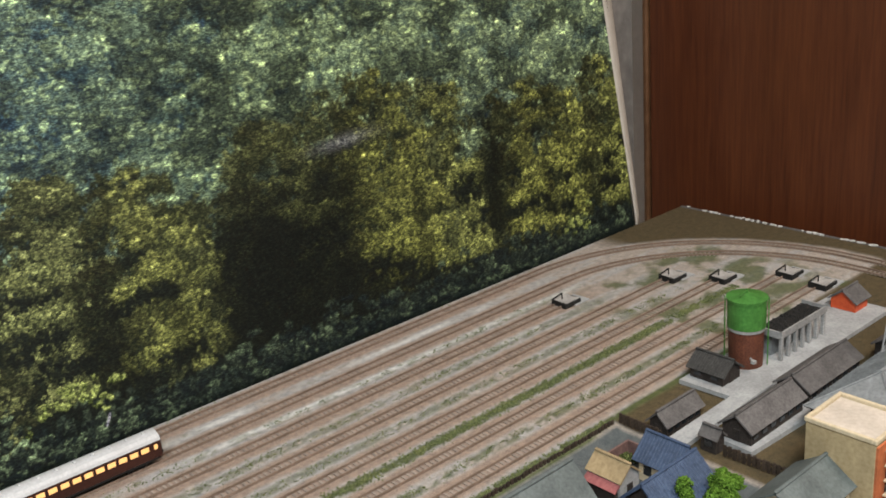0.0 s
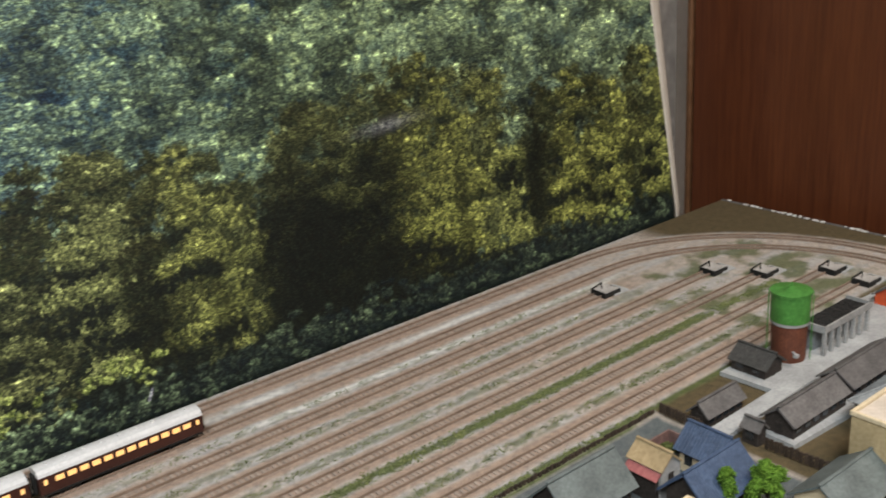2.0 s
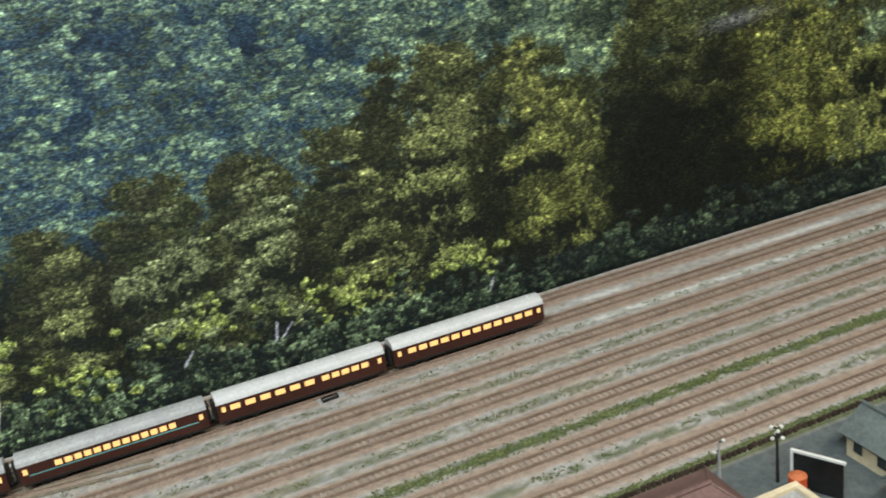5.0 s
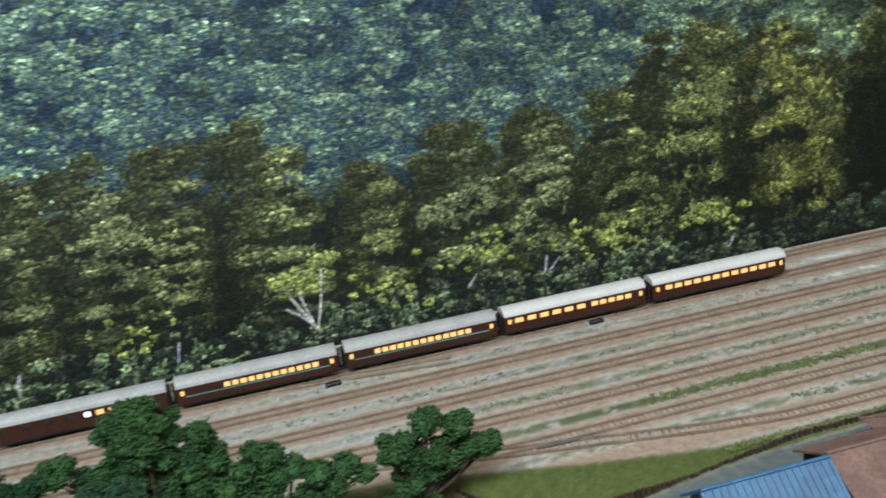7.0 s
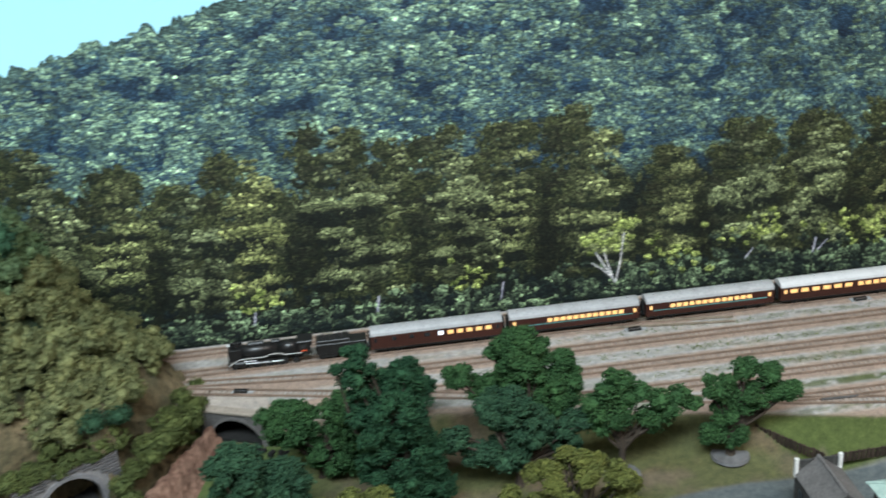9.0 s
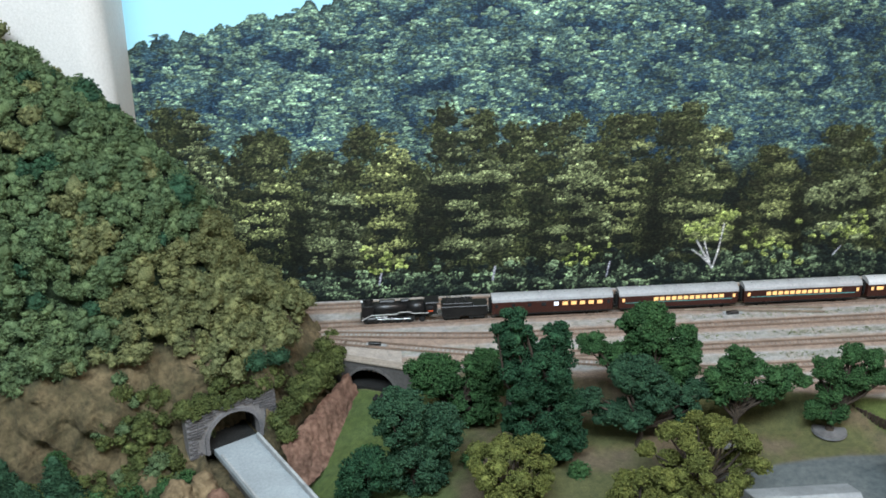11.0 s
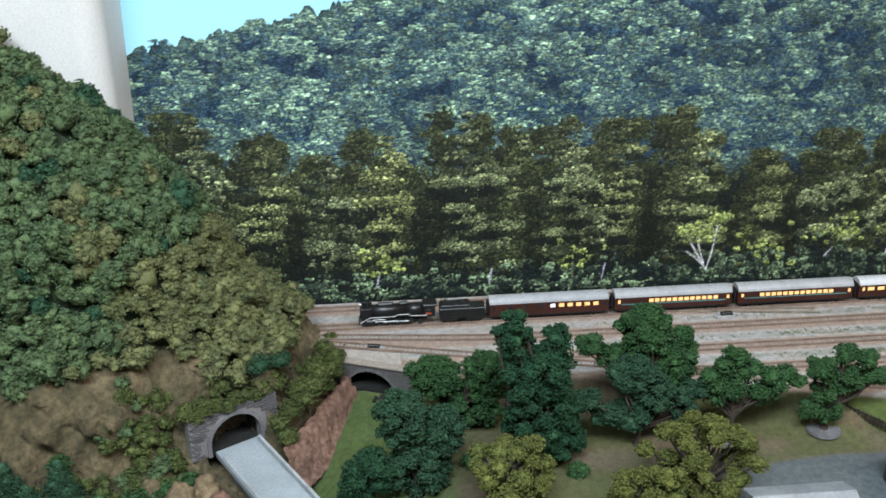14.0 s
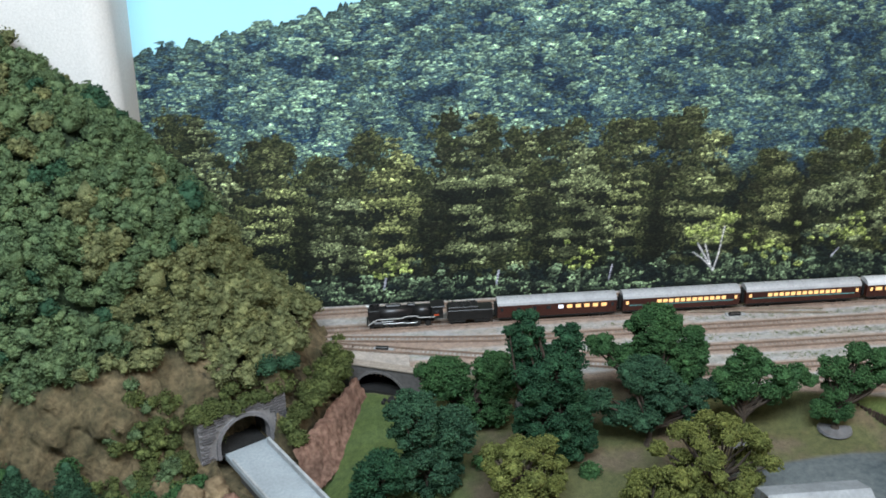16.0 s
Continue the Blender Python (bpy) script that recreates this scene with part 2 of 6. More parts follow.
def raw_mesh(name, verts, faces, material, smooth=False):
    verts, faces = np.asarray(verts, np.float32), np.asarray(faces, np.int32)
    k = faces.shape[1]
    me = bpy.data.meshes.new(name)
    me.vertices.add(len(verts))
    me.vertices.foreach_set("co", verts.ravel())
    me.loops.add(faces.size)
    me.loops.foreach_set("vertex_index", faces.ravel())
    me.polygons.add(len(faces))
    me.polygons.foreach_set("loop_start", np.arange(0, faces.size, k, dtype=np.int32))
    me.polygons.foreach_set("loop_total", np.full(len(faces), k, np.int32))
    me.polygons.foreach_set("use_smooth", np.full(len(faces), smooth))
    me.update(calc_edges=True)
    me.materials.append(material)
    return me


def lattice_faces(nx, ny):
    i = np.arange(nx * ny).reshape(ny, nx)
    return np.stack([i[:-1, :-1], i[:-1, 1:], i[1:, 1:], i[1:, :-1]], -1).reshape(-1, 4)


RNG = np.random.default_rng(7)
TABLE = RNG.random((256, 256))


def vnoise(x, y, scale, shift=0.0):
    """Smooth value noise from 0 to 1."""
    x, y = np.asarray(x) * scale + shift * 17.3 + 100, np.asarray(y) * scale + shift * 9.1 + 100
    i, j = np.floor(x).astype(int), np.floor(y).astype(int)
    u, v = x - i, y - j
    u, v = u * u * (3 - 2 * u), v * v * (3 - 2 * v)
    a, b = TABLE[i % 256, j % 256], TABLE[(i + 1) % 256, j % 256]
    c, d = TABLE[i % 256, (j + 1) % 256], TABLE[(i + 1) % 256, (j + 1) % 256]
    return (a * (1 - u) + b * u) * (1 - v) + (c * (1 - u) + d * u) * v


def fbm(x, y, scale, shift=0.0, octaves=4):
    total, amp, norm = 0.0, 1.0, 0.0
    for k in range(octaves):
        total = total + amp * vnoise(x, y, scale * 2**k, shift + k * 3.7)
        norm, amp = norm + amp, amp * 0.55
    return total / norm


def step(a, b, x):
    t = np.clip((x - a) / (b - a), 0, 1)
    return t * t * (3 - 2 * t)


_ico = bmesh.new()
bmesh.ops.create_icosphere(_ico, subdivisions=1, radius=1)
ICO_V = np.array([v.co[:] for v in _ico.verts])
ICO_F = np.array([[v.index for v in f.verts] for f in _ico.faces])
_ico.free()


TETRA_V = np.array([(1, 1, 1), (1, -1, -1), (-1, 1, -1), (-1, -1, 1)], float) * 0.76
TETRA_F = np.array([(0, 1, 2), (0, 3, 1), (0, 2, 3), (1, 3, 2)])


def tufts(name, centres, radii, material, squash=0.85, seed=1, fine=0.0032):
    """A mass of lumps and small jagged grains at the centres, in one mesh."""
    rng = np.random.default_rng(seed)
    c_all, r_all = np.asarray(centres, float), np.asarray(radii, float)
    verts, faces, base = [], [], 0
    for small, hull_v, hull_f in ((False, ICO_V, ICO_F), (True, TETRA_V, TETRA_F)):
        c, r = c_all[(r_all < fine) == small], r_all[(r_all < fine) == small]
        n, k = len(c), len(hull_v)
        if not n:
            continue
        shapes = hull_v[None] * (1 + (0.55 if small else 0.40) * (rng.random((24, k, 1)) - 0.5) * 2)
        a, b = rng.random(n) * 2 * np.pi, rng.random(n) * 2 * np.pi
        ca, sa, cb, sb = np.cos(a)[:, None], np.sin(a)[:, None], np.cos(b)[:, None], np.sin(b)[:, None]
        p = shapes[rng.integers(0, 24, n)]
        px, py, pz = p[..., 0], p[..., 1] * cb - p[..., 2] * sb, p[..., 1] * sb + p[..., 2] * cb
        q = np.stack([px * ca - py * sa, px * sa + py * ca, pz * squash], -1)
        verts.append((c[:, None] + q * r[:, None, None]).reshape(-1, 3))
        faces.append((hull_f[None] + (np.arange(n) * k)[:, None, None]).reshape(-1, 3) + base)
        base += n * k
    return raw_mesh(name, np.concatenate(verts), np.concatenate(faces), material, True)


def clump(rng, centre, size, grains, fine, cs, rs, flat=0.85):
    """A soft lump: a few inner balls, and many fine grains over them."""
    core = ball_points(rng, 6) * size * 0.36 * np.array([1, 1, flat])
    cs.extend((core + centre).tolist())
    rs.extend(np.maximum(size * rng.uniform(0.50, 0.66, 6), 0.00325).tolist())
    grains = int(grains * 3.6)
    p = ball_points(rng, grains) * np.array([1, 1, flat]) * size * rng.uniform(0.66, 1.20, (grains, 1))
    p[:, 2] = np.where(p[:, 2] < -0.3 * size, -p[:, 2], p[:, 2])
    cs.extend((p + centre).tolist())
    rs.extend((fine * 0.66 * rng.uniform(0.65, 1.35, grains)).tolist())


def ball_points(rng, n):
    d = rng.normal(size=(n, 3))
    return d / np.linalg.norm(d, axis=1, keepdims=True)

# ---- room ----


def structure(name, bm, material, label):
    return tagged(part(name, bm, material), label, name.split("_")[0], kind="structure")


# Closed room shell; its unseen ceiling and outer walls are added to bounce lamplight.
structure("floor", boxed(0.4, -1.2, -0.78, 6.0, 4.4, 0.06), M["floorwood"], "dark wooden floor of the layout room")
structure("ceiling", boxed(0.4, -1.2, 1.68, 6.0, 4.4, 0.06), M["plaster"], "unseen white ceiling of the layout room, added for bounced light")
structure("wall_north", boxed(0.4, 0.36, 0.45, 6.0, 0.1, 2.4), M["plaster"], "plain white wall behind the scenic backdrop")
structure("wall_south", boxed(0.4, -3.35, 0.45, 6.0, 0.1, 2.4), M["plaster"], "unseen white wall of the layout room, added for bounced light")
structure("wall_west", boxed(-2.55, -1.5, 0.45, 0.1, 3.6, 2.4), M["plaster"], "unseen white wall of the layout room, added for bounced light")
structure("wall_east", boxed(3.35, -1.5, 0.45, 0.1, 3.6, 2.4), M["plaster"], "unseen white wall of the layout room, added for bounced light")

# Wallpapered pillar with a rounded corner.
bm = bmesh.new()
outline = [(-1.2, -0.052), (0.075, -0.052)]
outline += [(0.075 + 0.026 * math.sin(a), -0.026 - 0.026 * math.cos(a)) for a in np.linspace(0.15, 1.57, 9)]
outline += [(0.101, 0.30), (-1.2, 0.30)]
solid(bm, outline, -0.6, 1.65)
structure("wall_pillar", bm, M["wallpaper"], "white wallpapered wall pillar with a rounded corner")

# Cupboard of dark red wood that closes the far end.
wood, nt, ln, bsdf = nodes_of("red_brown_wood")
co = nt.new("ShaderNodeTexCoord")
mp = nt.new("ShaderNodeMapping")
mp.inputs["Scale"].default_value = (1, 14, 0.6)
ln.new(co.outputs["Object"], mp.inputs[0])
grain = noise_node(nt, ln, mp.outputs[0], 18, 8, 0.65)
band = noise_node(nt, ln, mp.outputs[0], 3, 3)
col = ramp_node(nt, ln, grain.outputs[0], [(0.3, (0.060, 0.0145, 0.005)), (0.7, (0.115, 0.033, 0.011))]).outputs[0]
col = mix_node(nt, ln, 1.0, col, ramp_node(nt, ln, band.outputs[0], [(0.3, (0.88, 0.86, 0.85)), (0.7, (1.10, 1.10, 1.10))]).outputs[0], "MULTIPLY")
ln.new(col, bsdf.inputs["Base Color"])
bsdf.inputs["Roughness"].default_value = 0.42
bump_node(nt, ln, grain.outputs[0], 0.15, 0.0006, bsdf)
cupboard = thing("cupboard", 2.06, -0.9, -0.75, "tall red-brown wooden cupboard side beside the layout", "cupboard")
for n, (a, b) in enumerate(((-1.05, 0.15), (0.155, 0.9815))):
    part("side_panel", boxed(0, (a + b) / 2, 1.15, 0.04, b - a, 2.3, bevel=0.003), wood, cupboard)
part("edge_strip", boxed(-0.002, 0.986, 1.15, 0.044, 0.008, 2.3, bevel=0.002), mat("wood_edging", (0.10, 0.045, 0.02), (0.16, 0.08, 0.04), 60, 0.4, 0.1, patch=8), cupboard, "narrow lighter edging strip")

# ---- printed backdrop ----
CELL = 0.00125
BX0, BX1, BZ0, BZ1 = 0.05, 1.906, -0.02, 0.395
GX, GZ = int((BX1 - BX0) / CELL) + 1, int((BZ1 - BZ0) / CELL) + 1
xs, zs = BX0 + np.arange(GX) * CELL, BZ0 + np.arange(GZ) * CELL
XX, ZZ = np.meshgrid(xs, zs)
rng = np.random.default_rng(21)


def speckle(size, blur):
    f = rng.random((size, size))
    for _ in range(blur):
        f = (f + np.roll(f, 1, 0) + np.roll(f, 1, 1) + np.roll(f, -1, 0) + np.roll(f, -1, 1)) / 5
    return (f - f.mean()) / (f.std() + 1e-9)


def streaks(f, n):
    """The same speckle drawn out sideways."""
    for _ in range(n):
        f = (f + np.roll(f, 1, 1) + np.roll(f, -1, 1)) / 3
    return f / f.std()


LEAF, CLUMP = speckle(700, 1), speckle(700, 6)
STREAK = streaks(speckle(700, 1), 2)
print_rgb = np.zeros((GZ, GX, 3))


def stamp(x, z, rx, rz, dark, light, ragged=0.55, sun=(0.35, 0.75), lift=0.0, grit=0.22, leaves=LEAF, power=1.6, fade=0.0, sheet=print_rgb):
    """One leafy clump of the print: ragged rim, bright on the sunny side."""
    i0, i1 = max(0, int((x - rx * 1.4 - BX0) / CELL)), min(GX, int((x + rx * 1.4 - BX0) / CELL) + 2)
    j0, j1 = max(0, int((z - rz * 1.4 - BZ0) / CELL)), min(GZ, int((z + rz * 1.4 - BZ0) / CELL) + 2)
    if i1 - i0 < 2 or j1 - j0 < 2:
        return
    u, v = (XX[j0:j1, i0:i1] - x) / rx, (ZZ[j0:j1, i0:i1] - z) / rz
    a, b = rng.integers(0, 700 - (j1 - j0)), rng.integers(0, 700 - (i1 - i0))
    leaf, clump = leaves[a : a + j1 - j0, b : b + i1 - i0], CLUMP[a : a + j1 - j0, b : b + i1 - i0]
    cover = np.clip((1 - (u * u + v * v) + ragged * 0.38 * clump + ragged * 0.30 * leaf - 0.12) * 3 + 0.5, 0, 1)
    cover = cover * (1 - fade * np.clip(-v, 0, 1))
    t = np.clip(0.34 + lift + 0.40 * (sun[0] * u + sun[1] * v) + grit * leaf + 0.11 * clump, 0, 1.0)
    t = (t**power)[..., None]
    c = np.array(dark) * (1 - t) + np.array(light) * t
    k = cover[..., None]
    sheet[j0:j1, i0:i1] = sheet[j0:j1, i0:i1] * (1 - k) + np.clip(c, 0.004, 3) * k


# Sky, with the ridge of the far hillside climbing to the right.
ridge = 0.291 + 0.185 * np.clip(xs - 0.10, 0, 3) ** 0.95 + 0.012 * (fbm(xs, xs * 0, 25) - 0.5) + 0.026 * np.abs(vnoise(xs, xs * 0, 60, 17) - 0.5) + 0.012 * np.abs(vnoise(xs, xs * 0, 170, 18) - 0.5) - 0.004
sky = np.array([0.42, 0.75, 0.90]) + (ZZ[..., None] - 0.28) * np.array([-0.5, -0.25, -0.1])
print_rgb[:] = np.where((ZZ > ridge[None])[..., None], sky, np.array([0.012, 0.028, 0.05]))
print_rgb[:] = np.where(((ZZ <= ridge[None]) & (ZZ > ridge[None] - 0.014))[..., None], np.array([0.055, 0.095, 0.085]), print_rgb)
# Far canopy, crown behind crown from the ridge down: each a dark dome with tiers of pale leaves on its upper side.
N_FAR = 4600
px = BX0 + rng.random(N_FAR) * (BX1 - BX0)
pz = 0.09 + rng.random(N_FAR) * 0.33
order = np.argsort(-pz)
for x, z in zip(px[order], pz[order]):
    top = np.interp(x, xs, ridge)
    warm = float(step(0.90, 1.45, x)) * 0.9 + 0.1 * rng.random()
    rx = (0.0090 + 0.0065 * rng.random() + 0.008 * warm) * (1 - 0.20 * float(step(0.2, 0.36, z)) * (1 - warm))
    rz = rx * (0.62 + 0.2 * rng.random())
    if z > top - 0.6 * rz or rng.random() < 0.40 * warm:
        continue
    patch = float(fbm(x, z * 1.4, 11, 2.0, 3)) * (1 - 0.75 * warm) + 0.5 * 0.75 * warm
    dim = rng.random() < 0.06 + (0.60 - 0.45 * warm) * float(step(0.46, 0.34, fbm(x * 1.2, z * 1.3, 26, 60, 2)))
    hazy = float(step(0.16, 0.34, z)) * (1 - 0.7 * warm) * float(step(0.9, 0.4, x))
    dark = np.array([0.014, 0.036, 0.068]) * (1 - warm) + np.array([0.016, 0.032, 0.030]) * warm + hazy * np.array([0.012, 0.022, 0.014])
    light = np.array([0.205, 0.310, 0.198]) * (1 - warm) + np.array([0.250, 0.335, 0.165]) * warm
    # Hazy sheen of the glossy paper, painted into the ink towards the right end.
    sheen = float(step(1.30, 1.70, x)) * np.array([0.016, 0.020, 0.014])
    dark = dark + sheen
    light = light * (1 - 0.22 * float(step(0.45, 0.15, abs(x - 0.90)))) * (0.62 + 0.62 * patch) * (0.30 if dim else 1.0) * (0.72 + 0.5 * rng.random()) + hazy * np.array([0.012, 0.016, 0.016]) + sheen
    stamp(x, z, rx, rz, dark, dark * 0.8 + light * 0.30, 1.1, (0.15, 1.0), 0.0, 0.26, STREAK, 1.3)
    stamp(x - (0.1 + 0.25 * warm) * rx, z - 0.78 * rz, rx * 0.85, rz * (0.42 + 0.34 * warm), dark * 0.8, dark * 1.3, 1.3, (0.1, 0.5), 0.0, 0.2, STREAK)
    for k in range(9):
        v = rng.uniform(-0.65, 0.95)
        u = rng.uniform(-1, 1) * math.sqrt(max(0.05, 1 - 0.85 * v * v))
        lit = (0.50 + 0.58 * (v + 0.65)) * (1 + 0.22 * u) * rng.uniform(0.55 + 0.2 * warm, 1.55 - 0.35 * warm)
        stamp(x + u * rx, z + v * rz, rng.uniform(0.0030, 0.0062), rng.uniform(0.0013, 0.0022), dark, light * lit, 1.0, (0.1, 0.7), 0.12, 0.26, STREAK, 1.3)
# The light on the far crowns: domes in rows, bright above and dark below.
domes = np.full_like(print_rgb, 0.42)
N_DOME = 1700
px = BX0 + rng.random(N_DOME) * (BX1 - BX0)
pz = 0.10 + rng.random(N_DOME) * 0.30
order = np.argsort(-pz)
for x, z in zip(px[order], pz[order]):
    warm = float(step(0.90, 1.45, x))
    rx = 0.010 + 0.006 * rng.random() + 0.009 * warm
    rz = rx * rng.uniform(0.80, 1.05)
    if z < np.interp(x, xs, ridge) - 0.5 * rz and rng.random() < 0.85 - 0.55 * warm:
        deep = 0.17 + 0.29 * (1 - warm)
        stamp(x, z, rx, rz, (deep * 0.92, deep * 0.98, deep * 1.12), np.array([1.70, 1.66, 1.52]) * (1 + 0.22 * warm) * rng.uniform(0.85, 1.2), 1.0, (0.30, 1.05), 0.10, 0.04, LEAF, 0.9, sheet=domes)
far = (ZZ <= ridge[None])[..., None]
strength = (0.32 + 0.68 * step(0.90, 1.45, XX))[..., None]
print_rgb[:] = np.where(far, print_rgb * (1.09 - 0.07 * step(0.75, 1.05, XX))[..., None] * (1 + (domes * 1.08 - 1) * strength), print_rgb)
# Deep shade and undergrowth at the foot of the trees.
shade_top = 0.168 + 0.03 * (fbm(xs, xs * 0, 8, 5) - 0.5)
under = step(0.0, 0.05, shade_top[None] - ZZ)[..., None]
print_rgb[:] = print_rgb * (1 - under) + np.array([0.007, 0.011, 0.009]) * under
# Row of near trees: place, height of the top, half width.
TREES = [(0.150, 0.236, 0.056), (0.230, 0.202, 0.056), (0.300, 0.176, 0.040), (0.362, 0.204, 0.068), (0.462, 0.224, 0.066), (0.520, 0.208, 0.044), (0.578, 0.208, 0.054), (0.650, 0.209, 0.054),
         (0.725, 0.216, 0.060), (0.825, 0.162, 0.044), (0.906, 0.186, 0.054), (0.986, 0.186, 0.052), (1.066, 0.190, 0.046), (1.150, 0.242, 0.088), (1.244, 0.228, 0.064), (1.282, 0.192, 0.040),
         (1.395, 0.240, 0.078), (1.512, 0.262, 0.090), (1.600, 0.242, 0.070), (1.722, 0.219, 0.058), (1.795, 0.206, 0.052), (1.872, 0.231, 0.058)]
for n in rng.permutation(len(TREES)):
    tx, top, half = TREES[n]
    sunny = float(step(1.0, 1.35, tx))
    yellow = np.clip(0.25 + 0.6 * rng.random() + 0.35 * sunny, 0, 1)
    base = 0.034 + 0.020 * rng.random()
    tall = top - base
    tree_light = np.array([0.262 + 0.050 * yellow, 0.318 + 0.020 * yellow, 0.172 - 0.055 * yellow - 0.030 * sunny]) * (1.42 + 0.12 * sunny)

    def width(f):
        return half * (0.12 + 0.88 * math.sin(math.pi * (0.07 + 0.05 * sunny + 0.52 * f)) ** (0.85 - 0.2 * sunny))

    # The dark body, feathered towards the top.
    for k in range(int(1100 * half)):
        f = rng.random()
        stamp(tx + (rng.random() * 2 - 1) * width(f) * 0.95, top - 0.008 - tall * f, 0.013, 0.009, (0.010, 0.015, 0.008), np.array([0.070, 0.080, 0.032]) * (1 + 0.5 * sunny) * (0.4 + 1.0 * rng.random()), 1.4, (0.2, 0.6), 0.0, 0.34)
    # Boughs from the top down: flat leafy pads, brightest low down and on the sunny flank, some with a dark hollow beneath.
    pads = int(900 * half)
    for k in range(pads):
        f = ((k + rng.random()) / pads) ** 0.9
        w = width(f)
        side = rng.uniform(-1, 1)
        rx = rng.uniform(0.008, 0.020) * (0.66 + 5 * half) * (0.55 + 0.45 * min(1, 2.5 * f))
        rz = rx * rng.uniform(0.26, 0.42) * (1 + 0.75 * sunny)
        x, z = tx + side * w * 0.84, top - 0.004 - tall * f - 0.010 * side * side
        lit = (0.42 + 0.16 * sunny + (0.50 - 0.12 * sunny) * min(1, 1.3 * f) ** 0.8) * max(0.10, 0.44 + 0.60 * side) * math.exp(0.30 * rng.normal()) * (0.15 + 1.70 * float(fbm(x, z, 24, 70, 2)))
        lit = min(max(lit, 0.04), 1.1)
        if rng.random() < 0.75 - 0.30 * sunny:
            stamp(x - 0.15 * rx, z - rz * 1.35, rx * 0.9, rz * 0.9, (0.007, 0.011, 0.008), (0.016, 0.021, 0.011), 1.4, (0.1, 0.5))
        stamp(x, z, rx, rz, (0.012, 0.018, 0.009), tree_light * lit * 0.46 + 0.005, 1.5, (0.25, 1.0), 0.05, 0.36, LEAF, 1.4, 0.4)
        for j in range(13):
            u, v = rng.uniform(-1.1, 1.1), rng.uniform(-0.8, 1.1)
            stamp(x + u * rx, z + v * rz * (1 - 0.4 * u * u) - 0.1 * rz * u * u, rng.uniform(0.0015, 0.0028), rng.uniform(0.0010, 0.0016), (0.014, 0.018, 0.008), tree_light * lit * (0.72 + 0.45 * v) * rng.uniform(0.4, 1.9) + 0.006, 1.2, (0.2, 0.8), 0.18, 0.26, LEAF, 1.2)
    # A few broad low boughs that catch the sun.
    for k in range(int((110 - 60 * sunny) * half) + 2):
        side, f = rng.uniform(-0.35, 0.8), rng.uniform(0.45, 0.98)
        rx = rng.uniform(0.016, 0.027) * (0.6 + 6 * half)
        rz = rx * rng.uniform(0.24, 0.34) * (1 + 0.7 * sunny)
        x, z = tx + side * width(f) * 0.8, top - tall * f
        stamp(x - 0.2 * rx, z - 1.5 * rz, rx, rz * 1.1, (0.006, 0.009, 0.007), (0.012, 0.016, 0.010), 1.4, (0.1, 0.5))
        stamp(x, z, rx, rz, (0.014, 0.020, 0.010), tree_light * 0.42, 1.5, (0.25, 1.0), 0.05, 0.36, LEAF, 1.4, 0.5)
        for j in range(46):
            u, v = rng.uniform(-1.05, 1.05), rng.uniform(-0.8, 1.0)
            stamp(x + u * rx, z + v * rz * (1 - 0.4 * u * u) - 0.35 * rz * u * u, rng.uniform(0.0015, 0.0027), rng.uniform(0.0010, 0.0015), (0.014, 0.018, 0.008), tree_light * (0.60 + 0.34 * v) * rng.uniform(0.4, 1.5), 1.2, (0.2, 0.8), 0.18, 0.26, LEAF, 1.2)
# The dark hollows between groups of trees, and the narrow gaps from tree to tree.
wob = 0.9 * (fbm(XX, ZZ, 60, 81, 3) - 0.5)
gaps = [(p[0] + (q[0] - p[0]) * p[2] / (p[2] + q[2]), 0.36 * min(p[1], q[1]), 0.0105, 0.27 * min(p[1], q[1]), 0.62) for p, q in zip(TREES, TREES[1:])]
for hx, hz, rx, rz, k in (*gaps, (1.380, 0.090, 0.084, 0.104, 1.0), (1.43, 0.045, 0.12, 0.045, 0.92), (1.452, 0.150, 0.034, 0.050, 0.7), (1.672, 0.13, 0.020, 0.080, 0.8), (0.432, 0.08, 0.012, 0.06, 0.6), (0.592, 0.075, 0.012, 0.06, 0.7), (0.688, 0.06, 0.022, 0.036, 0.75),
                          (0.852, 0.07, 0.010, 0.05, 0.6), (1.02, 0.08, 0.009, 0.05, 0.5), (0.265, 0.06, 0.02, 0.05, 0.6), (1.07, 0.12, 0.012, 0.07, 0.6), (1.20, 0.07, 0.03, 0.05, 0.6)):
    hollow = k * np.exp(-(np.clip(((XX - hx) / rx) ** 2 + ((ZZ - hz) / rz) ** 2 + wob, 0, 9)) ** 2)[..., None]
    print_rgb[:] = print_rgb * (1 - hollow) + np.array([0.005, 0.007, 0.005]) * hollow
# Low shrubs with pale leaves along the foot.
for k in range(1700):
    x, z = BX0 + rng.random() * (BX1 - BX0), 0.001 + abs(rng.normal()) * 0.016
    strong = rng.random() ** 2.2 * (0.3 + 1.5 * float(vnoise(x, 0, 22, 4))) * (1 - 0.6 * float(step(1.08, 1.25, x)))
    light = np.array([0.26, 0.36, 0.19]) * strong + np.array([0.010, 0.018, 0.017])
    stamp(x, z, 0.004 + 0.005 * rng.random(), 0.0025 + 0.003 * rng.random(), (0.005, 0.008, 0.009), light, 1.2, (0.2, 0.9), 0.0, 0.3)
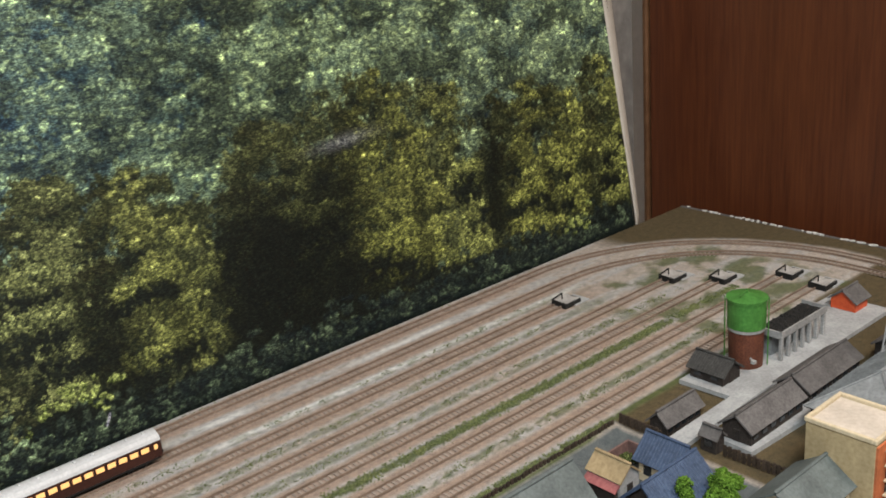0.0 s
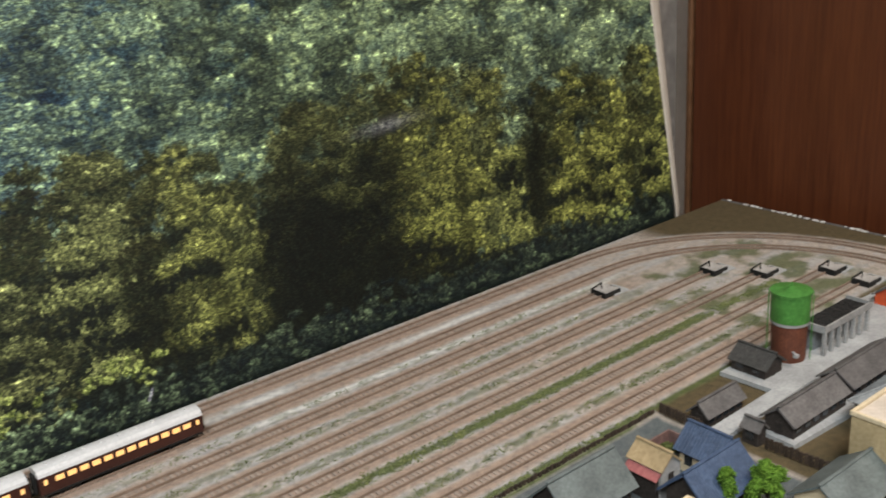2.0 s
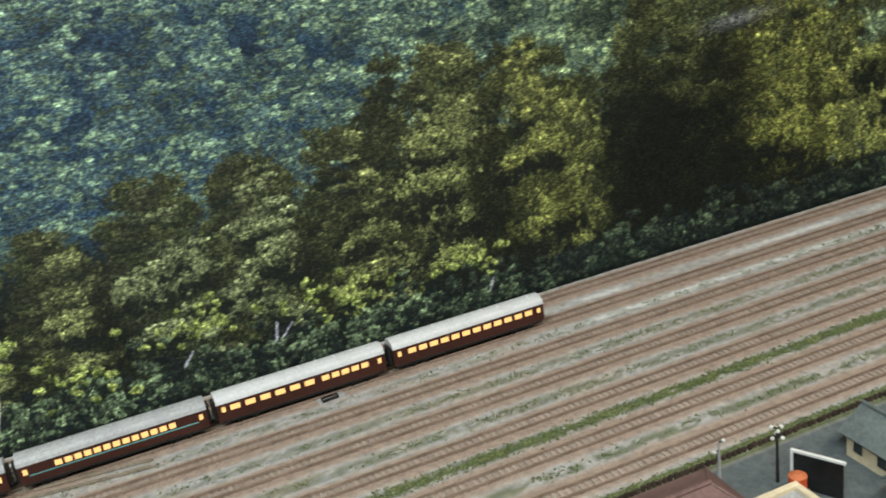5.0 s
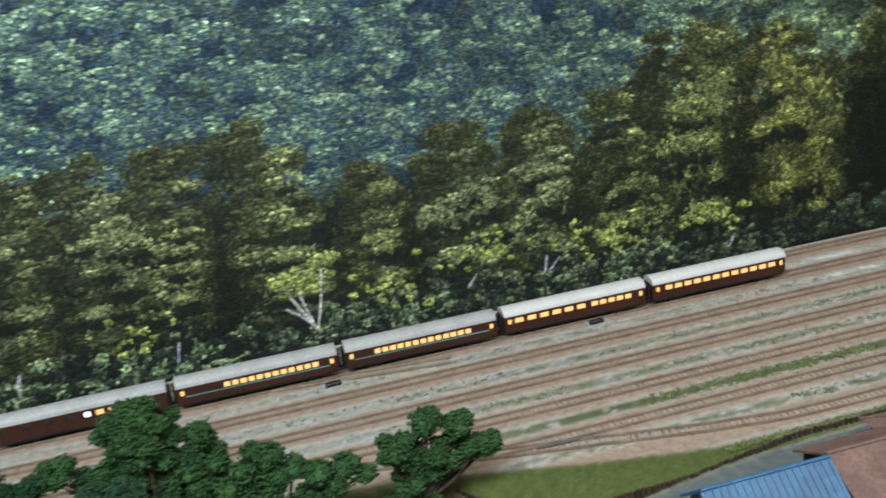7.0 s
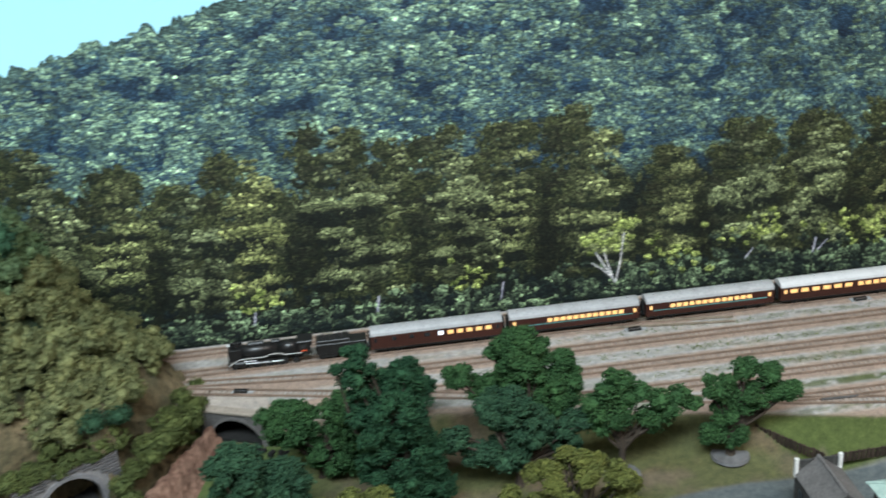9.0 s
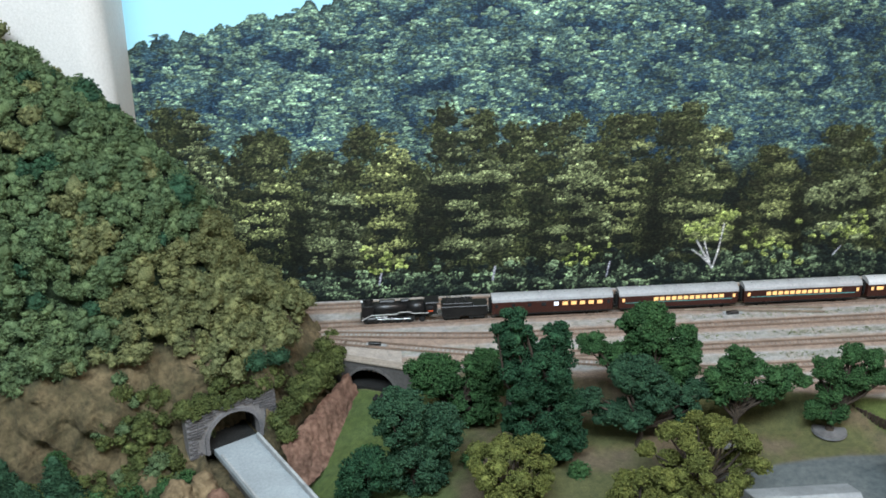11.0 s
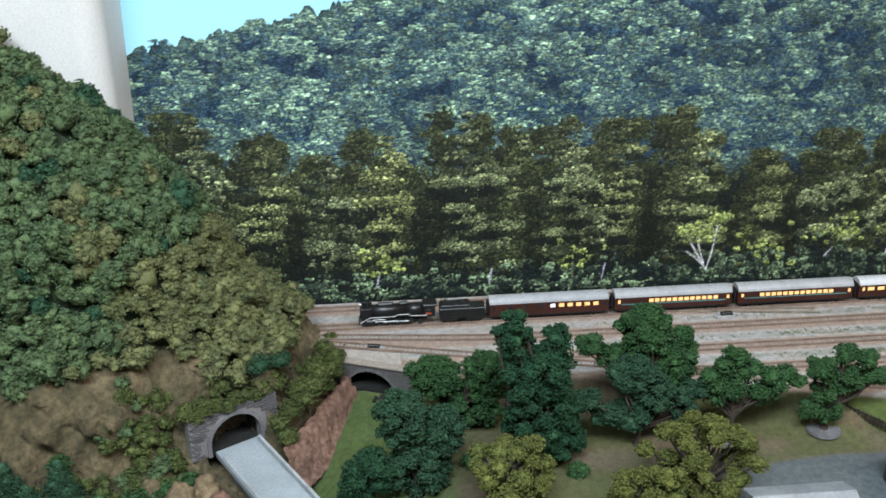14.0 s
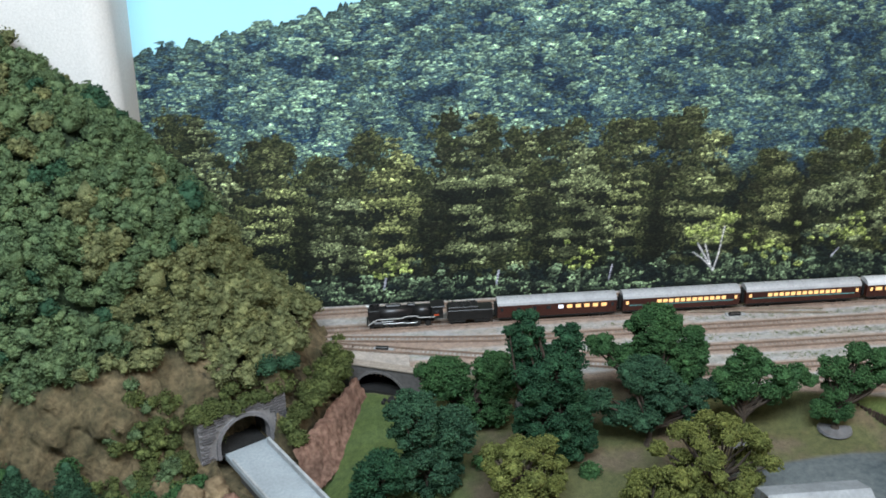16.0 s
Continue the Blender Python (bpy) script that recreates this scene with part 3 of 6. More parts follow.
# Bright saplings and bare pale stems.
for x, z, n, s in ((0.742, 0.066, 28, 0.013), (0.772, 0.080, 14, 0.008), (0.93, 0.056, 26, 0.018), (1.055, 0.046, 24, 0.02), (1.02, 0.05, 12, 0.012), (1.165, 0.048, 30, 0.017), (0.60, 0.04, 14, 0.02), (0.835, 0.042, 20, 0.022), (1.80, 0.03, 16, 0.02), (0.36, 0.045, 16, 0.02)):
    for k in range(n):
        stamp(x + rng.normal() * s, z + rng.normal() * s * 0.45, 0.0042, 0.0030, (0.04, 0.06, 0.012), np.array([0.44, 0.52, 0.16]) * (0.5 + 0.7 * rng.random()), 1.4, (0.2, 0.9), 0.1, 0.3)


def stem(points, width, colour):
    for (x0, z0), (x1, z1) in zip(points, points[1:]):
        for t in np.linspace(0, 1, 24):
            x, z = x0 + (x1 - x0) * t, z0 + (z1 - z0) * t
            k = np.clip(1.5 - np.hypot(XX - x, ZZ - z) / width, 0, 1)[..., None]
            print_rgb[:] = print_rgb * (1 - k) + k * np.array(colour) * (0.8 + 0.4 * rng.random())


for pts, w in (([(0.758, 0.016), (0.750, 0.030), (0.738, 0.051)], 0.0009), ([(0.758, 0.016), (0.764, 0.036), (0.770, 0.070)], 0.0008), ([(0.755, 0.021), (0.745, 0.031), (0.733, 0.040)], 0.0006), ([(0.755, 0.023), (0.751, 0.036), (0.747, 0.050)], 0.0006)):
    stem(pts, w, (0.55, 0.54, 0.55))
for pts, w in (([(0.905, 0.026), (0.914, 0.036)], 0.0008), ([(0.982, 0.024), (0.986, 0.040)], 0.0009), ([(0.988, 0.026), (0.998, 0.036)], 0.0008), ([(0.494, 0.014), (0.497, 0.030)], 0.0010), ([(0.36, 0.014), (0.363, 0.028)], 0.0009), ([(1.18, 0.014), (1.185, 0.023)], 0.0008), ([(0.63, 0.012), (0.634, 0.03)], 0.0008)):
    stem(pts, w, (0.32, 0.32, 0.38))
# The photograph is a little out of focus towards the corner and crisp at the other end.
soft_print = sum(np.roll(print_rgb, (j, i), (0, 1)) for j in (-1, 0, 1) for i in (-1, 0, 1)) / 9
focus = (0.40 * step(0.85, 0.55, XX) - 0.50 * step(1.10, 1.35, XX))[..., None]
print_rgb[:] = np.where(far, np.clip(print_rgb + (print_rgb - soft_print) * focus, 0.004, 1), print_rgb)
# A soft scuff on the print.
scuff = np.exp(-(((XX - 1.48 - (ZZ - 0.2) * 1.5) / 0.032) ** 2 + ((ZZ - 0.2) / 0.006) ** 2))[..., None]
print_rgb[:] = print_rgb * (1 - 0.35 * scuff) + 0.35 * scuff * np.array([0.30, 0.31, 0.32])


def lean(z):
    return 0.004 + 0.13 * np.clip(z, 0, 1)


paper, nt, ln, bsdf = nodes_of("printed_forest")
at = nt.new("ShaderNodeAttribute")
at.attribute_name = "ink"
co = nt.new("ShaderNodeTexCoord")
mp = nt.new("ShaderNodeMapping")
mp.inputs["Scale"].default_value = (0.55, 1, 1.3)
ln.new(co.outputs["Object"], mp.inputs[0])
fine = noise_node(nt, ln, mp.outputs[0], 520, 2, 0.6)
twig = noise_node(nt, ln, mp.outputs[0], 330, 4, 0.7)
speck = ramp_node(nt, ln, fine.outputs[0], [(0.38, (0.50, 0.52, 0.55)), (0.51, (0.94, 0.94, 0.94)), (0.63, (1.75, 1.72, 1.66))]).outputs[0]
knot = ramp_node(nt, ln, twig.outputs[0], [(0.38, (0.55, 0.56, 0.60)), (0.60, (1.32, 1.31, 1.28))]).outputs[0]
dust = noise_node(nt, ln, mp.outputs[0], 980, 1, 0.5)
speck = mix_node(nt, ln, 1.0, speck, knot, "MULTIPLY")
speck = mix_node(nt, ln, 1.0, speck, ramp_node(nt, ln, dust.outputs[0], [(0.40, (0.62, 0.63, 0.66)), (0.60, (1.42, 1.40, 1.36))]).outputs[0], "MULTIPLY")
ln.new(mix_node(nt, ln, at.outputs["Alpha"], at.outputs["Color"], speck, "MULTIPLY"), bsdf.inputs["Base Color"])
bsdf.inputs["Roughness"].default_value = 0.5
bsdf.inputs["Specular IOR Level"].default_value = 0.25
me = raw_mesh("backdrop", np.stack([XX, lean(ZZ), ZZ], -1).reshape(-1, 3), lattice_faces(GX, GZ), paper, True)
ink = me.color_attributes.new("ink", "FLOAT_COLOR", "POINT")
ink.data.foreach_set("color", np.concatenate([np.clip(print_rgb, 0, 1), (print_rgb[..., 2:] < 0.6) * 1.0], -1).astype(np.float32).ravel())
tagged(new("backdrop", me), "large printed paper backdrop of a wooded hillside behind the tracks", "backdrop", kind="structure")

# The unprinted margin at its end, curling away.
bm = bmesh.new()
rows = []
for z in np.linspace(-0.02, 0.395, 16):
    x0 = 1.909 - 0.045 * max(z, 0)
    rows.append([bm.verts.new((x0 + (0.030 + 0.055 * max(z, 0)) * math.sin(1.5 * s), lean(z) - 0.0008 + 0.05 * s**2, z)) for s in np.linspace(0, 1, 12)])
for a, b in zip(rows, rows[1:]):
    for i in range(11):
        bm.faces.new((a[i], a[i + 1], b[i + 1], b[i]))
for f in bm.faces:
    f.smooth = True
ob = part("backdrop_margin", bm, M["paper"])
ob.modifiers.new("thick", "SOLIDIFY").thickness = 0.0006
tagged(ob, "blank white paper margin of the backdrop, curled backwards", "backdrop margin", kind="structure")

# Added grey strip: the shade of the plaster corner, put into its colour.
structure("corner_post", boxed(1.965, 0.112, 0.4, 0.13, 0.02, 1.4), mat("corner_shade_grey", (0.16, 0.15, 0.14), (0.22, 0.21, 0.195), 60, 0.8, 0.1), "grey strip standing in for the shaded plaster corner beside the cupboard")

# ---- ground ----
EDGE_X = [-0.6, 0.27, 0.307, 0.389, 0.52, 0.822, 0.914, 0.977, 1.05, 1.12, 3.0]
EDGE_Y = [-0.12, -0.12, -0.124, -0.158, -0.186, -0.255, -0.280, -0.294, -0.302, -0.306, -0.306]
LINES = [-0.020, -0.062, -0.105, -0.150, -0.195, -0.238, -0.280]


def town_level(x):
    return -0.020 + 0.016 * step(0.86, 1.06, x) + 0.003 * step(1.46, 1.50, x)


def ground_level(x, y):
    edge = np.interp(x, EDGE_X, EDGE_Y) + 0.034 * step(0.314, 0.320, x) * step(0.382, 0.376, x)
    past = edge - y
    low = town_level(x)
    low = low - 0.016 * step(0.46, 0.36, x) * step(-0.42, -0.30, y)
    low = low - 0.030 * step(0.345, 0.27, x) * step(-0.62, -0.45, y)
    slope = step(0.0, 0.003 + 0.012 * step(0.40, 0.46, x) + 0.045 * step(0.60, 0.85, x) * step(1.05, 0.95, x), past)
    bumps = 0.0006 * (fbm(x, y, 160) - 0.5) + 0.004 * (fbm(x, y, 22, 3) - 0.5) * slope * step(0.98, 0.84, x)
    return low * slope + bumps


NX, NY = 560, 220
gx, gy = np.linspace(-0.62, 1.995, NX), -0.003 - 0.737 * (0.55 * np.linspace(1, 0, NY) + 0.45 * np.linspace(1, 0, NY) ** 3) 
GXX, GYY = np.meshgrid(gx, gy)
GZZ = ground_level(GXX, GYY)
edge = np.interp(GXX, EDGE_X, EDGE_Y)
on_yard = step(-0.004, 0.004, GYY - edge + 0.004 * (fbm(GXX, GYY, 120, 2) - 0.5))
gap = np.min(np.abs(GYY[..., None] - np.array(LINES)), -1)
straight = step(1.74, 1.64, GXX)
bed = step(0.0155, 0.0095, gap + 0.006 * (fbm(GXX, GYY, 90, 6) - 0.5)) * straight
turf = np.zeros_like(GXX)
fleck = 0.5 * fbm(GXX, GYY * 2.0, 70, 8, 4) + 0.5 * fbm(GXX, GYY * 1.2, 260, 9, 3)
for y0, wide, need, deep in ((-0.0835, 0.0070, 0.42, 0.42), (-0.1275, 0.0075, 0.40, 0.50), (-0.1725, 0.0075, 0.40, 0.56), (-0.2170, 0.0075, 0.32, 0.92), (-0.2600, 0.0068, 0.40, 0.7), (-0.3015, 0.0060, 0.32, 0.95), (-0.041, 0.006, 0.62, 0.4)):
    near = step(1.0, 0.45, np.abs(GYY - y0 + 0.004 * (fbm(GXX, GYY * 0, 30, 14) - 0.5)) / wide)
    turf = np.maximum(turf, deep * near * step(need, need + 0.10, fleck + 0.25 * (fbm(GXX, GYY * 0, 12, int(-y0 * 1000)) - 0.5)))
turf = turf * (0.45 + 0.55 * step(0.76, 0.95, GXX)) * straight
bumper_end = step(1.62, 1.70, GXX) * step(-0.085, -0.11, GYY) * step(1.93, 1.87, GXX)
turf = np.maximum(turf, bumper_end * step(0.52, 0.72, fbm(GXX, GYY, 38, 12) + 0.05) * 0.8)
verge = step(0.80, 0.84, GXX) * step(1.47, 1.45, GXX) * step(0.0, 0.006, edge + 0.006 * (fbm(GXX, GYY, 70, 4)) - GYY)
park = step(0.90, 0.84, GXX) * (1 - on_yard)
grass = np.maximum(turf * on_yard, np.maximum(verge * (1 - park), park * 0.62 * step(0.36, 0.64, fbm(GXX, GYY, 26, 9) + 0.9 * step(0.44, 0.36, GXX) + 0.14 * step(0.62, 0.80, GXX))))
paved = (1 - on_yard) * step(0.83, 0.87, GXX + 0.05 * (fbm(GXX, GYY, 40, 15) - 0.5)) * step(1.486, 1.482, GXX) * step(-0.309, -0.313, GYY - 0.03 * step(1.02, 0.86, GXX) * 0)
paved = np.maximum(paved, step(0.615, 0.64, GXX + 0.012 * (fbm(GXX, GYY, 60, 15) - 0.5)) * step(-0.318, -0.324, GYY + 0.02 * step(0.80, 0.60, GXX)) * step(1.486, 1.482, GXX))
strip_edge = np.interp(GXX, [0.806, 0.812, 0.852, 0.966, 1.05, 1.484], [-0.25, -0.265, -0.321, -0.3165, -0.3075, -0.3075])
wedge = (1 - on_yard) * step(-0.003, 0.001, GYY - strip_edge) * step(0.806, 0.812, GXX) * step(1.486, 1.48, GXX)
paved = paved * (1 - wedge)
grass = np.maximum(grass * (1 - paved), wedge * step(0.25, 0.5, fbm(GXX, GYY, 55, 19) + 0.12))
brown = np.maximum(step(1.484, 1.488, GXX) * step(-0.300, -0.304, GYY), np.maximum(park * 0.9, wedge * 0.8))
brown = np.maximum(brown, step(1.80, 1.85, GXX) * step(0.262, 0.272, np.hypot(GXX - 1.698, GYY + 0.27) + 0.006 * (fbm(GXX, GYY, 60, 31) - 0.5)) * step(-0.45, -0.35, GYY))
white = step(0.0050, 0.0020, np.abs(GYY + 0.0815 - 0.0012 * (fbm(GXX, GYY * 0, 60) - 0.5))) * step(0.26, 0.44, fbm(GXX, GYY * 0, 9, 3)) * step(1.0, 1.1, GXX) * step(1.72, 1.66, GXX)
white = np.maximum(white, 0.85 * step(0.005, 0.002, np.abs(GYY + 0.042 + 0.004 * (fbm(GXX, GYY * 0, 40, 6) - 0.5))) * step(0.40, 0.60, fbm(GXX, GYY * 0, 14, 5)) * step(0.9, 1.0, GXX) * step(1.66, 1.60, GXX))
white = np.maximum(white, 0.8 * step(0.004, 0.0015, np.abs(GYY + 0.1245)) * step(0.45, 0.6, fbm(GXX, GYY * 0, 12, 7)) * step(1.25, 1.3, GXX) * step(1.62, 1.58, GXX))
pale = 0.92 * step(0.34, 0.58, 0.6 * fbm(GXX * 0.35, GYY, 70, 20) + 0.4 * fbm(GXX, GYY, 200, 24, 3)) * step(0.010, 0.015, gap) * on_yard
lush = step(0.44, 0.38, GXX + 0.03 * (fbm(GXX, GYY, 40, 61) - 0.5)) * 1.0
me = raw_mesh("ground", np.stack([GXX, GYY, GZZ], -1).reshape(-1, 3), lattice_faces(NX, NY), None, True)
for name, rgb in (("zone", (grass, paved, brown)), ("strip", (bed, white, pale))):
    layer = me.color_attributes.new(name, "FLOAT_COLOR", "POINT")
    layer.data.foreach_set("color", np.stack([*rgb, lush], -1).astype(np.float32).ravel())
soil, nt, ln, bsdf = nodes_of("layout_ground")
co = nt.new("ShaderNodeTexCoord").outputs["Object"]
zone, strip = nt.new("ShaderNodeVertexColor"), nt.new("ShaderNodeVertexColor")
zone.layer_name, strip.layer_name = "zone", "strip"
zs_, ss_ = nt.new("ShaderNodeSeparateColor"), nt.new("ShaderNodeSeparateColor")
ln.new(zone.outputs[0], zs_.inputs[0])
ln.new(strip.outputs[0], ss_.inputs[0])
fine = noise_node(nt, ln, co, 1100, 4, 0.7)
mid = noise_node(nt, ln, co, 150, 5, 0.65)
ballast = ramp_node(nt, ln, fine.outputs[0], [(0.3, (0.25, 0.215, 0.185)), (0.7, (0.50, 0.445, 0.395))]).outputs[0]
bedding = ramp_node(nt, ln, fine.outputs[0], [(0.3, (0.215, 0.155, 0.12)), (0.7, (0.41, 0.315, 0.255))]).outputs[0]
pale_c = ramp_node(nt, ln, fine.outputs[0], [(0.3, (0.275, 0.268, 0.262)), (0.7, (0.475, 0.467, 0.455))]).outputs[0]
white_c = ramp_node(nt, ln, fine.outputs[0], [(0.3, (0.48, 0.48, 0.46)), (0.7, (0.70, 0.70, 0.68))]).outputs[0]
grass_c = ramp_node(nt, ln, fine.outputs[0], [(0.3, (0.036, 0.052, 0.013)), (0.7, (0.104, 0.130, 0.040))]).outputs[0]
lush_c = ramp_node(nt, ln, fine.outputs[0], [(0.3, (0.030, 0.075, 0.012)), (0.7, (0.085, 0.17, 0.035))]).outputs[0]
grass_c = mix_node(nt, ln, strip.outputs[1], grass_c, lush_c)
earth_c = ramp_node(nt, ln, fine.outputs[0], [(0.3, (0.054, 0.041, 0.021)), (0.7, (0.124, 0.095, 0.051))]).outputs[0]
pave_c = ramp_node(nt, ln, fine.outputs[0], [(0.3, (0.080, 0.093, 0.095)), (0.7, (0.112, 0.126, 0.128))]).outputs[0]
col = mix_node(nt, ln, ss_.outputs[2], ballast, pale_c)
col = mix_node(nt, ln, ss_.outputs[0], col, bedding)
col = mix_node(nt, ln, ss_.outputs[1], col, white_c)
col = mix_node(nt, ln, zs_.outputs[2], col, earth_c)
col = mix_node(nt, ln, zs_.outputs[0], col, grass_c)
col = mix_node(nt, ln, zs_.outputs[1], col, pave_c)
blotch = ramp_node(nt, ln, mid.outputs[0], [(0.3, (0.70, 0.72, 0.74)), (0.7, (1.22, 1.20, 1.17))]).outputs[0]
ln.new(mix_node(nt, ln, 1.0, col, blotch, "MULTIPLY"), bsdf.inputs["Base Color"])
bsdf.inputs["Roughness"].default_value = 0.92
bsdf.inputs["Specular IOR Level"].default_value = 0.2
bump_node(nt, ln, fine.outputs[0], 0.8, 0.0009, bsdf)
me.materials.clear()
me.materials.append(soil)
tagged(new("ground", me), "layout ground of ballast, turf, bare earth and grey paving", "ground", kind="structure")
structure("baseboard", boxed(0.6875, -0.3715, -0.14, 2.615, 0.737, 0.06), mat("plywood", (0.35, 0.25, 0.15), (0.45, 0.33, 0.21), 60, 0.7, 0.1), "plywood baseboard under the layout")
bm = bmesh.new()
for x, y in ((-0.55, -0.68), (0.7, -0.68), (1.9, -0.68), (-0.55, -0.08), (0.7, -0.08), (1.9, -0.08)):
    box(bm, x, y, -0.46, 0.06, 0.06, 0.58)
structure("baseboard_legs", bm, M["floorwood"], "square timber legs under the baseboard")
structure("board_edge", boxed(1.9985, -0.3715, -0.055, 0.005, 0.74, 0.111, bevel=0.001), M["wallgrey"], "dark edge of the baseboard")
bm = bmesh.new()
for k in range(150):
    y = -0.012 - 0.72 * RNG.random()
    if vnoise(y, 0.0, 40, 3) < 0.42:
        continue
    box(bm, 1.9965 + abs(RNG.normal()) * 0.0012, y, 0.0008, 0.0016 + 0.0016 * RNG.random(), 0.002 + 0.004 * RNG.random(), 0.0008 + 0.0012 * RNG.random(), RNG.normal() * 20)
tagged(part("glue_flakes", bm, M["offwhite"]), "flaking white plaster along the edge of the board", "plaster flakes", kind="stuff")

# ---- tracks ----
SLEEPER = bpy.data.meshes.new("sleeper")
bm = boxed(0, 0, 0.0003, 0.0023, 0.0104, 0.0012, bevel=0.0002)
bm.to_mesh(SLEEPER)
bm.free()
SLEEPER.materials.append(M["sleeper"])


def arc(cx, cy, r, a0, a1, n=26):
    return [(cx + r * math.cos(radians(a)), cy + r * math.sin(radians(a))) for a in np.linspace(a0, a1, n)]


def ribbon(points, off, z0, z1, half):
    """A rail's bar along a line of plan points, set off to one side."""
    bm = bmesh.new()
    p = np.array(points, float)
    d = np.gradient(p, axis=0)
    d /= np.linalg.norm(d, axis=1, keepdims=True)
    nrm = np.stack([-d[:, 1], d[:, 0]], 1)
    rings = []
    for q, n in zip(p, nrm):
        a, b = q + n * (off - half), q + n * (off + half)
        rings.append([bm.verts.new((*a, z0)), bm.verts.new((*b, z0)), bm.verts.new((*b, z1)), bm.verts.new((*a, z1))])
    for r, s in zip(rings, rings[1:]):
        for i in range(4):
            bm.faces.new((r[i], r[(i + 1) % 4], s[(i + 1) % 4], s[i]))
    bm.faces.new(rings[0])
    bm.faces.new(rings[-1][::-1])
    bmesh.ops.recalc_face_normals(bm, faces=bm.faces)
    return bm


def spread(points, gap):
    p = np.array(points, float)
    run = np.r_[0, np.cumsum(np.linalg.norm(np.diff(p, axis=0), axis=1))]
    s = np.arange(gap / 2, run[-1], gap)
    x, y = np.interp(s, run, p[:, 0]), np.interp(s, run, p[:, 1])
    d = np.gradient(np.stack([x, y], 1), axis=0)
    return x, y, np.degrees(np.arctan2(d[:, 1], d[:, 0]))


def track(points, label, group="yard tracks", sleepers=True, bright=False, rand=random.Random(5)):
    t = thing("railway_track", 0, 0, 0, label, "railway track", group)
    for off in (-0.0049, 0.0049):
        part("rail", ribbon(points, off, 0.0010, 0.0030, 0.00052), M["brightrail" if bright else "rail"], t)
    if sleepers:
        for x, y, a in zip(*spread(points, 0.0049)):
            ob = new("sleeper", SLEEPER)
            ob.parent = t
            ob.matrix_local = pose(x, y, rand.random() * 0.0002, 0, 0, a + rand.gauss(0, 1.0))
    return t


main1 = [(0.20, -0.020), (0.9, -0.020), (1.69, -0.020)] + arc(1.698, -0.270, 0.25, 90, 0) + [(1.948, -0.28), (1.948, -0.73)]
main2 = [(0.20, -0.064), (0.9, -0.062), (1.69, -0.062)] + arc(1.698, -0.282, 0.22, 90, 0) + [(1.918, -0.29), (1.918, -0.73)]
track(main1, "outer running line with rusty rails beside the backdrop", "running lines")
track(main2, "inner running line with rusty rails and pale sleepers", "running lines")


def siding(y, x_end, points):
    return points + [(x, y) for x in np.linspace(points[-1][0] + 0.02, x_end, 12)]


track(siding(-0.105, 1.640, [(0.20, -0.080), (0.30, -0.084), (0.40, -0.096), (0.47, -0.103), (0.54, -0.105)]), "long siding track ending at a buffer stop")
track(siding(-0.151, 1.765, [(0.485, -0.145), (0.53, -0.150), (0.58, -0.151)]), "long siding track ending at a buffer stop")
track(siding(-0.195, 1.795, [(0.655, -0.190), (0.70, -0.1945), (0.75, -0.195)]), "long siding track ending at a buffer stop")
track(siding(-0.240, 1.848, [(0.845, -0.239), (0.90, -0.240)]), "weathered siding track beside green turf")
track(siding(-0.283, 1.842, [(0.86, -0.243), (0.93, -0.257), (1.00, -0.272), (1.06, -0.281), (1.10, -0.283)]), "front siding track beside the timber fence")
track([(0.20, -0.083), (0.30, -0.098), (0.45, -0.137), (0.66, -0.191), (0.80, -0.228), (0.86, -0.243)], "diagonal ladder track joining the sidings")
for a, b in (((0.730, -0.020), (0.930, -0.062)), ((0.950, -0.020), (0.730, -0.062)), ((0.70, -0.062), (0.86, -0.083))):
    track([a, ((a[0] + b[0]) / 2, (a[1] + b[1]) / 2), b], "bright crossover rails between the running lines", "crossover rails", sleepers=False, bright=True)

bm = boxed(0, 0, 0.0022, 0.014, 0.0045, 0.0034, bevel=0.0005)
POINTBOX = bm
first = thing("point_motor", 1.0, -0.073, 0, "small black switch motor box lying beside the track", "switch motor", "switch motors", turn=3)
part("case", POINTBOX, M["black"], first)
part("base", boxed(0.0015, 0.002, 0.0006, 0.022, 0.0075, 0.0012), M["paleconcrete"], first, "pale plastic base plate")
for x, y, a in ((0.756, -0.080, 2), (0.353, -0.110, -12)):
    copy_thing(first, pose(x, y, 0, 0, 0, a))
wire = thing("switch_rod", 0.897, -0.2475, 0.0012, "long dark switch rod lying beside the turnout", "switch rod", turn=-2)
part("rod", boxed(0, 0, 0.001, 0.034, 0.0018, 0.002, bevel=0.0004), M["wallgrey"], wire)
mark = thing("rail_joiner", 0.756, -0.0235, 0.002, "bright white metal strip beside the crossover", "metal strip", turn=3)
part("strip", boxed(0, 0, 0.001, 0.020, 0.0022, 0.0016, bevel=0.0003), M["offwhite"], mark)
mark["group"] = "metal strips"
copy_thing(mark, pose(0.839, -0.0295, 0.002, 0, 0, 3))

stop = thing("buffer_stop", 1.650, -0.106, 0, "dark-boarded buffer stop box filled with pale gravel at a siding's end", "buffer stop", "buffer stops")
for x, y, sx, sy in ((-0.0115, 0, 0.0016, 0.0205), (0.0115, 0, 0.0016, 0.0205), (0, -0.0095, 0.0216, 0.0016), (0, 0.0095, 0.0216, 0.0016)):
    part("board", boxed(x, y, 0.0027, sx, sy, 0.0054, bevel=0.0003), M["soot"], stop, "dark weathered side board")
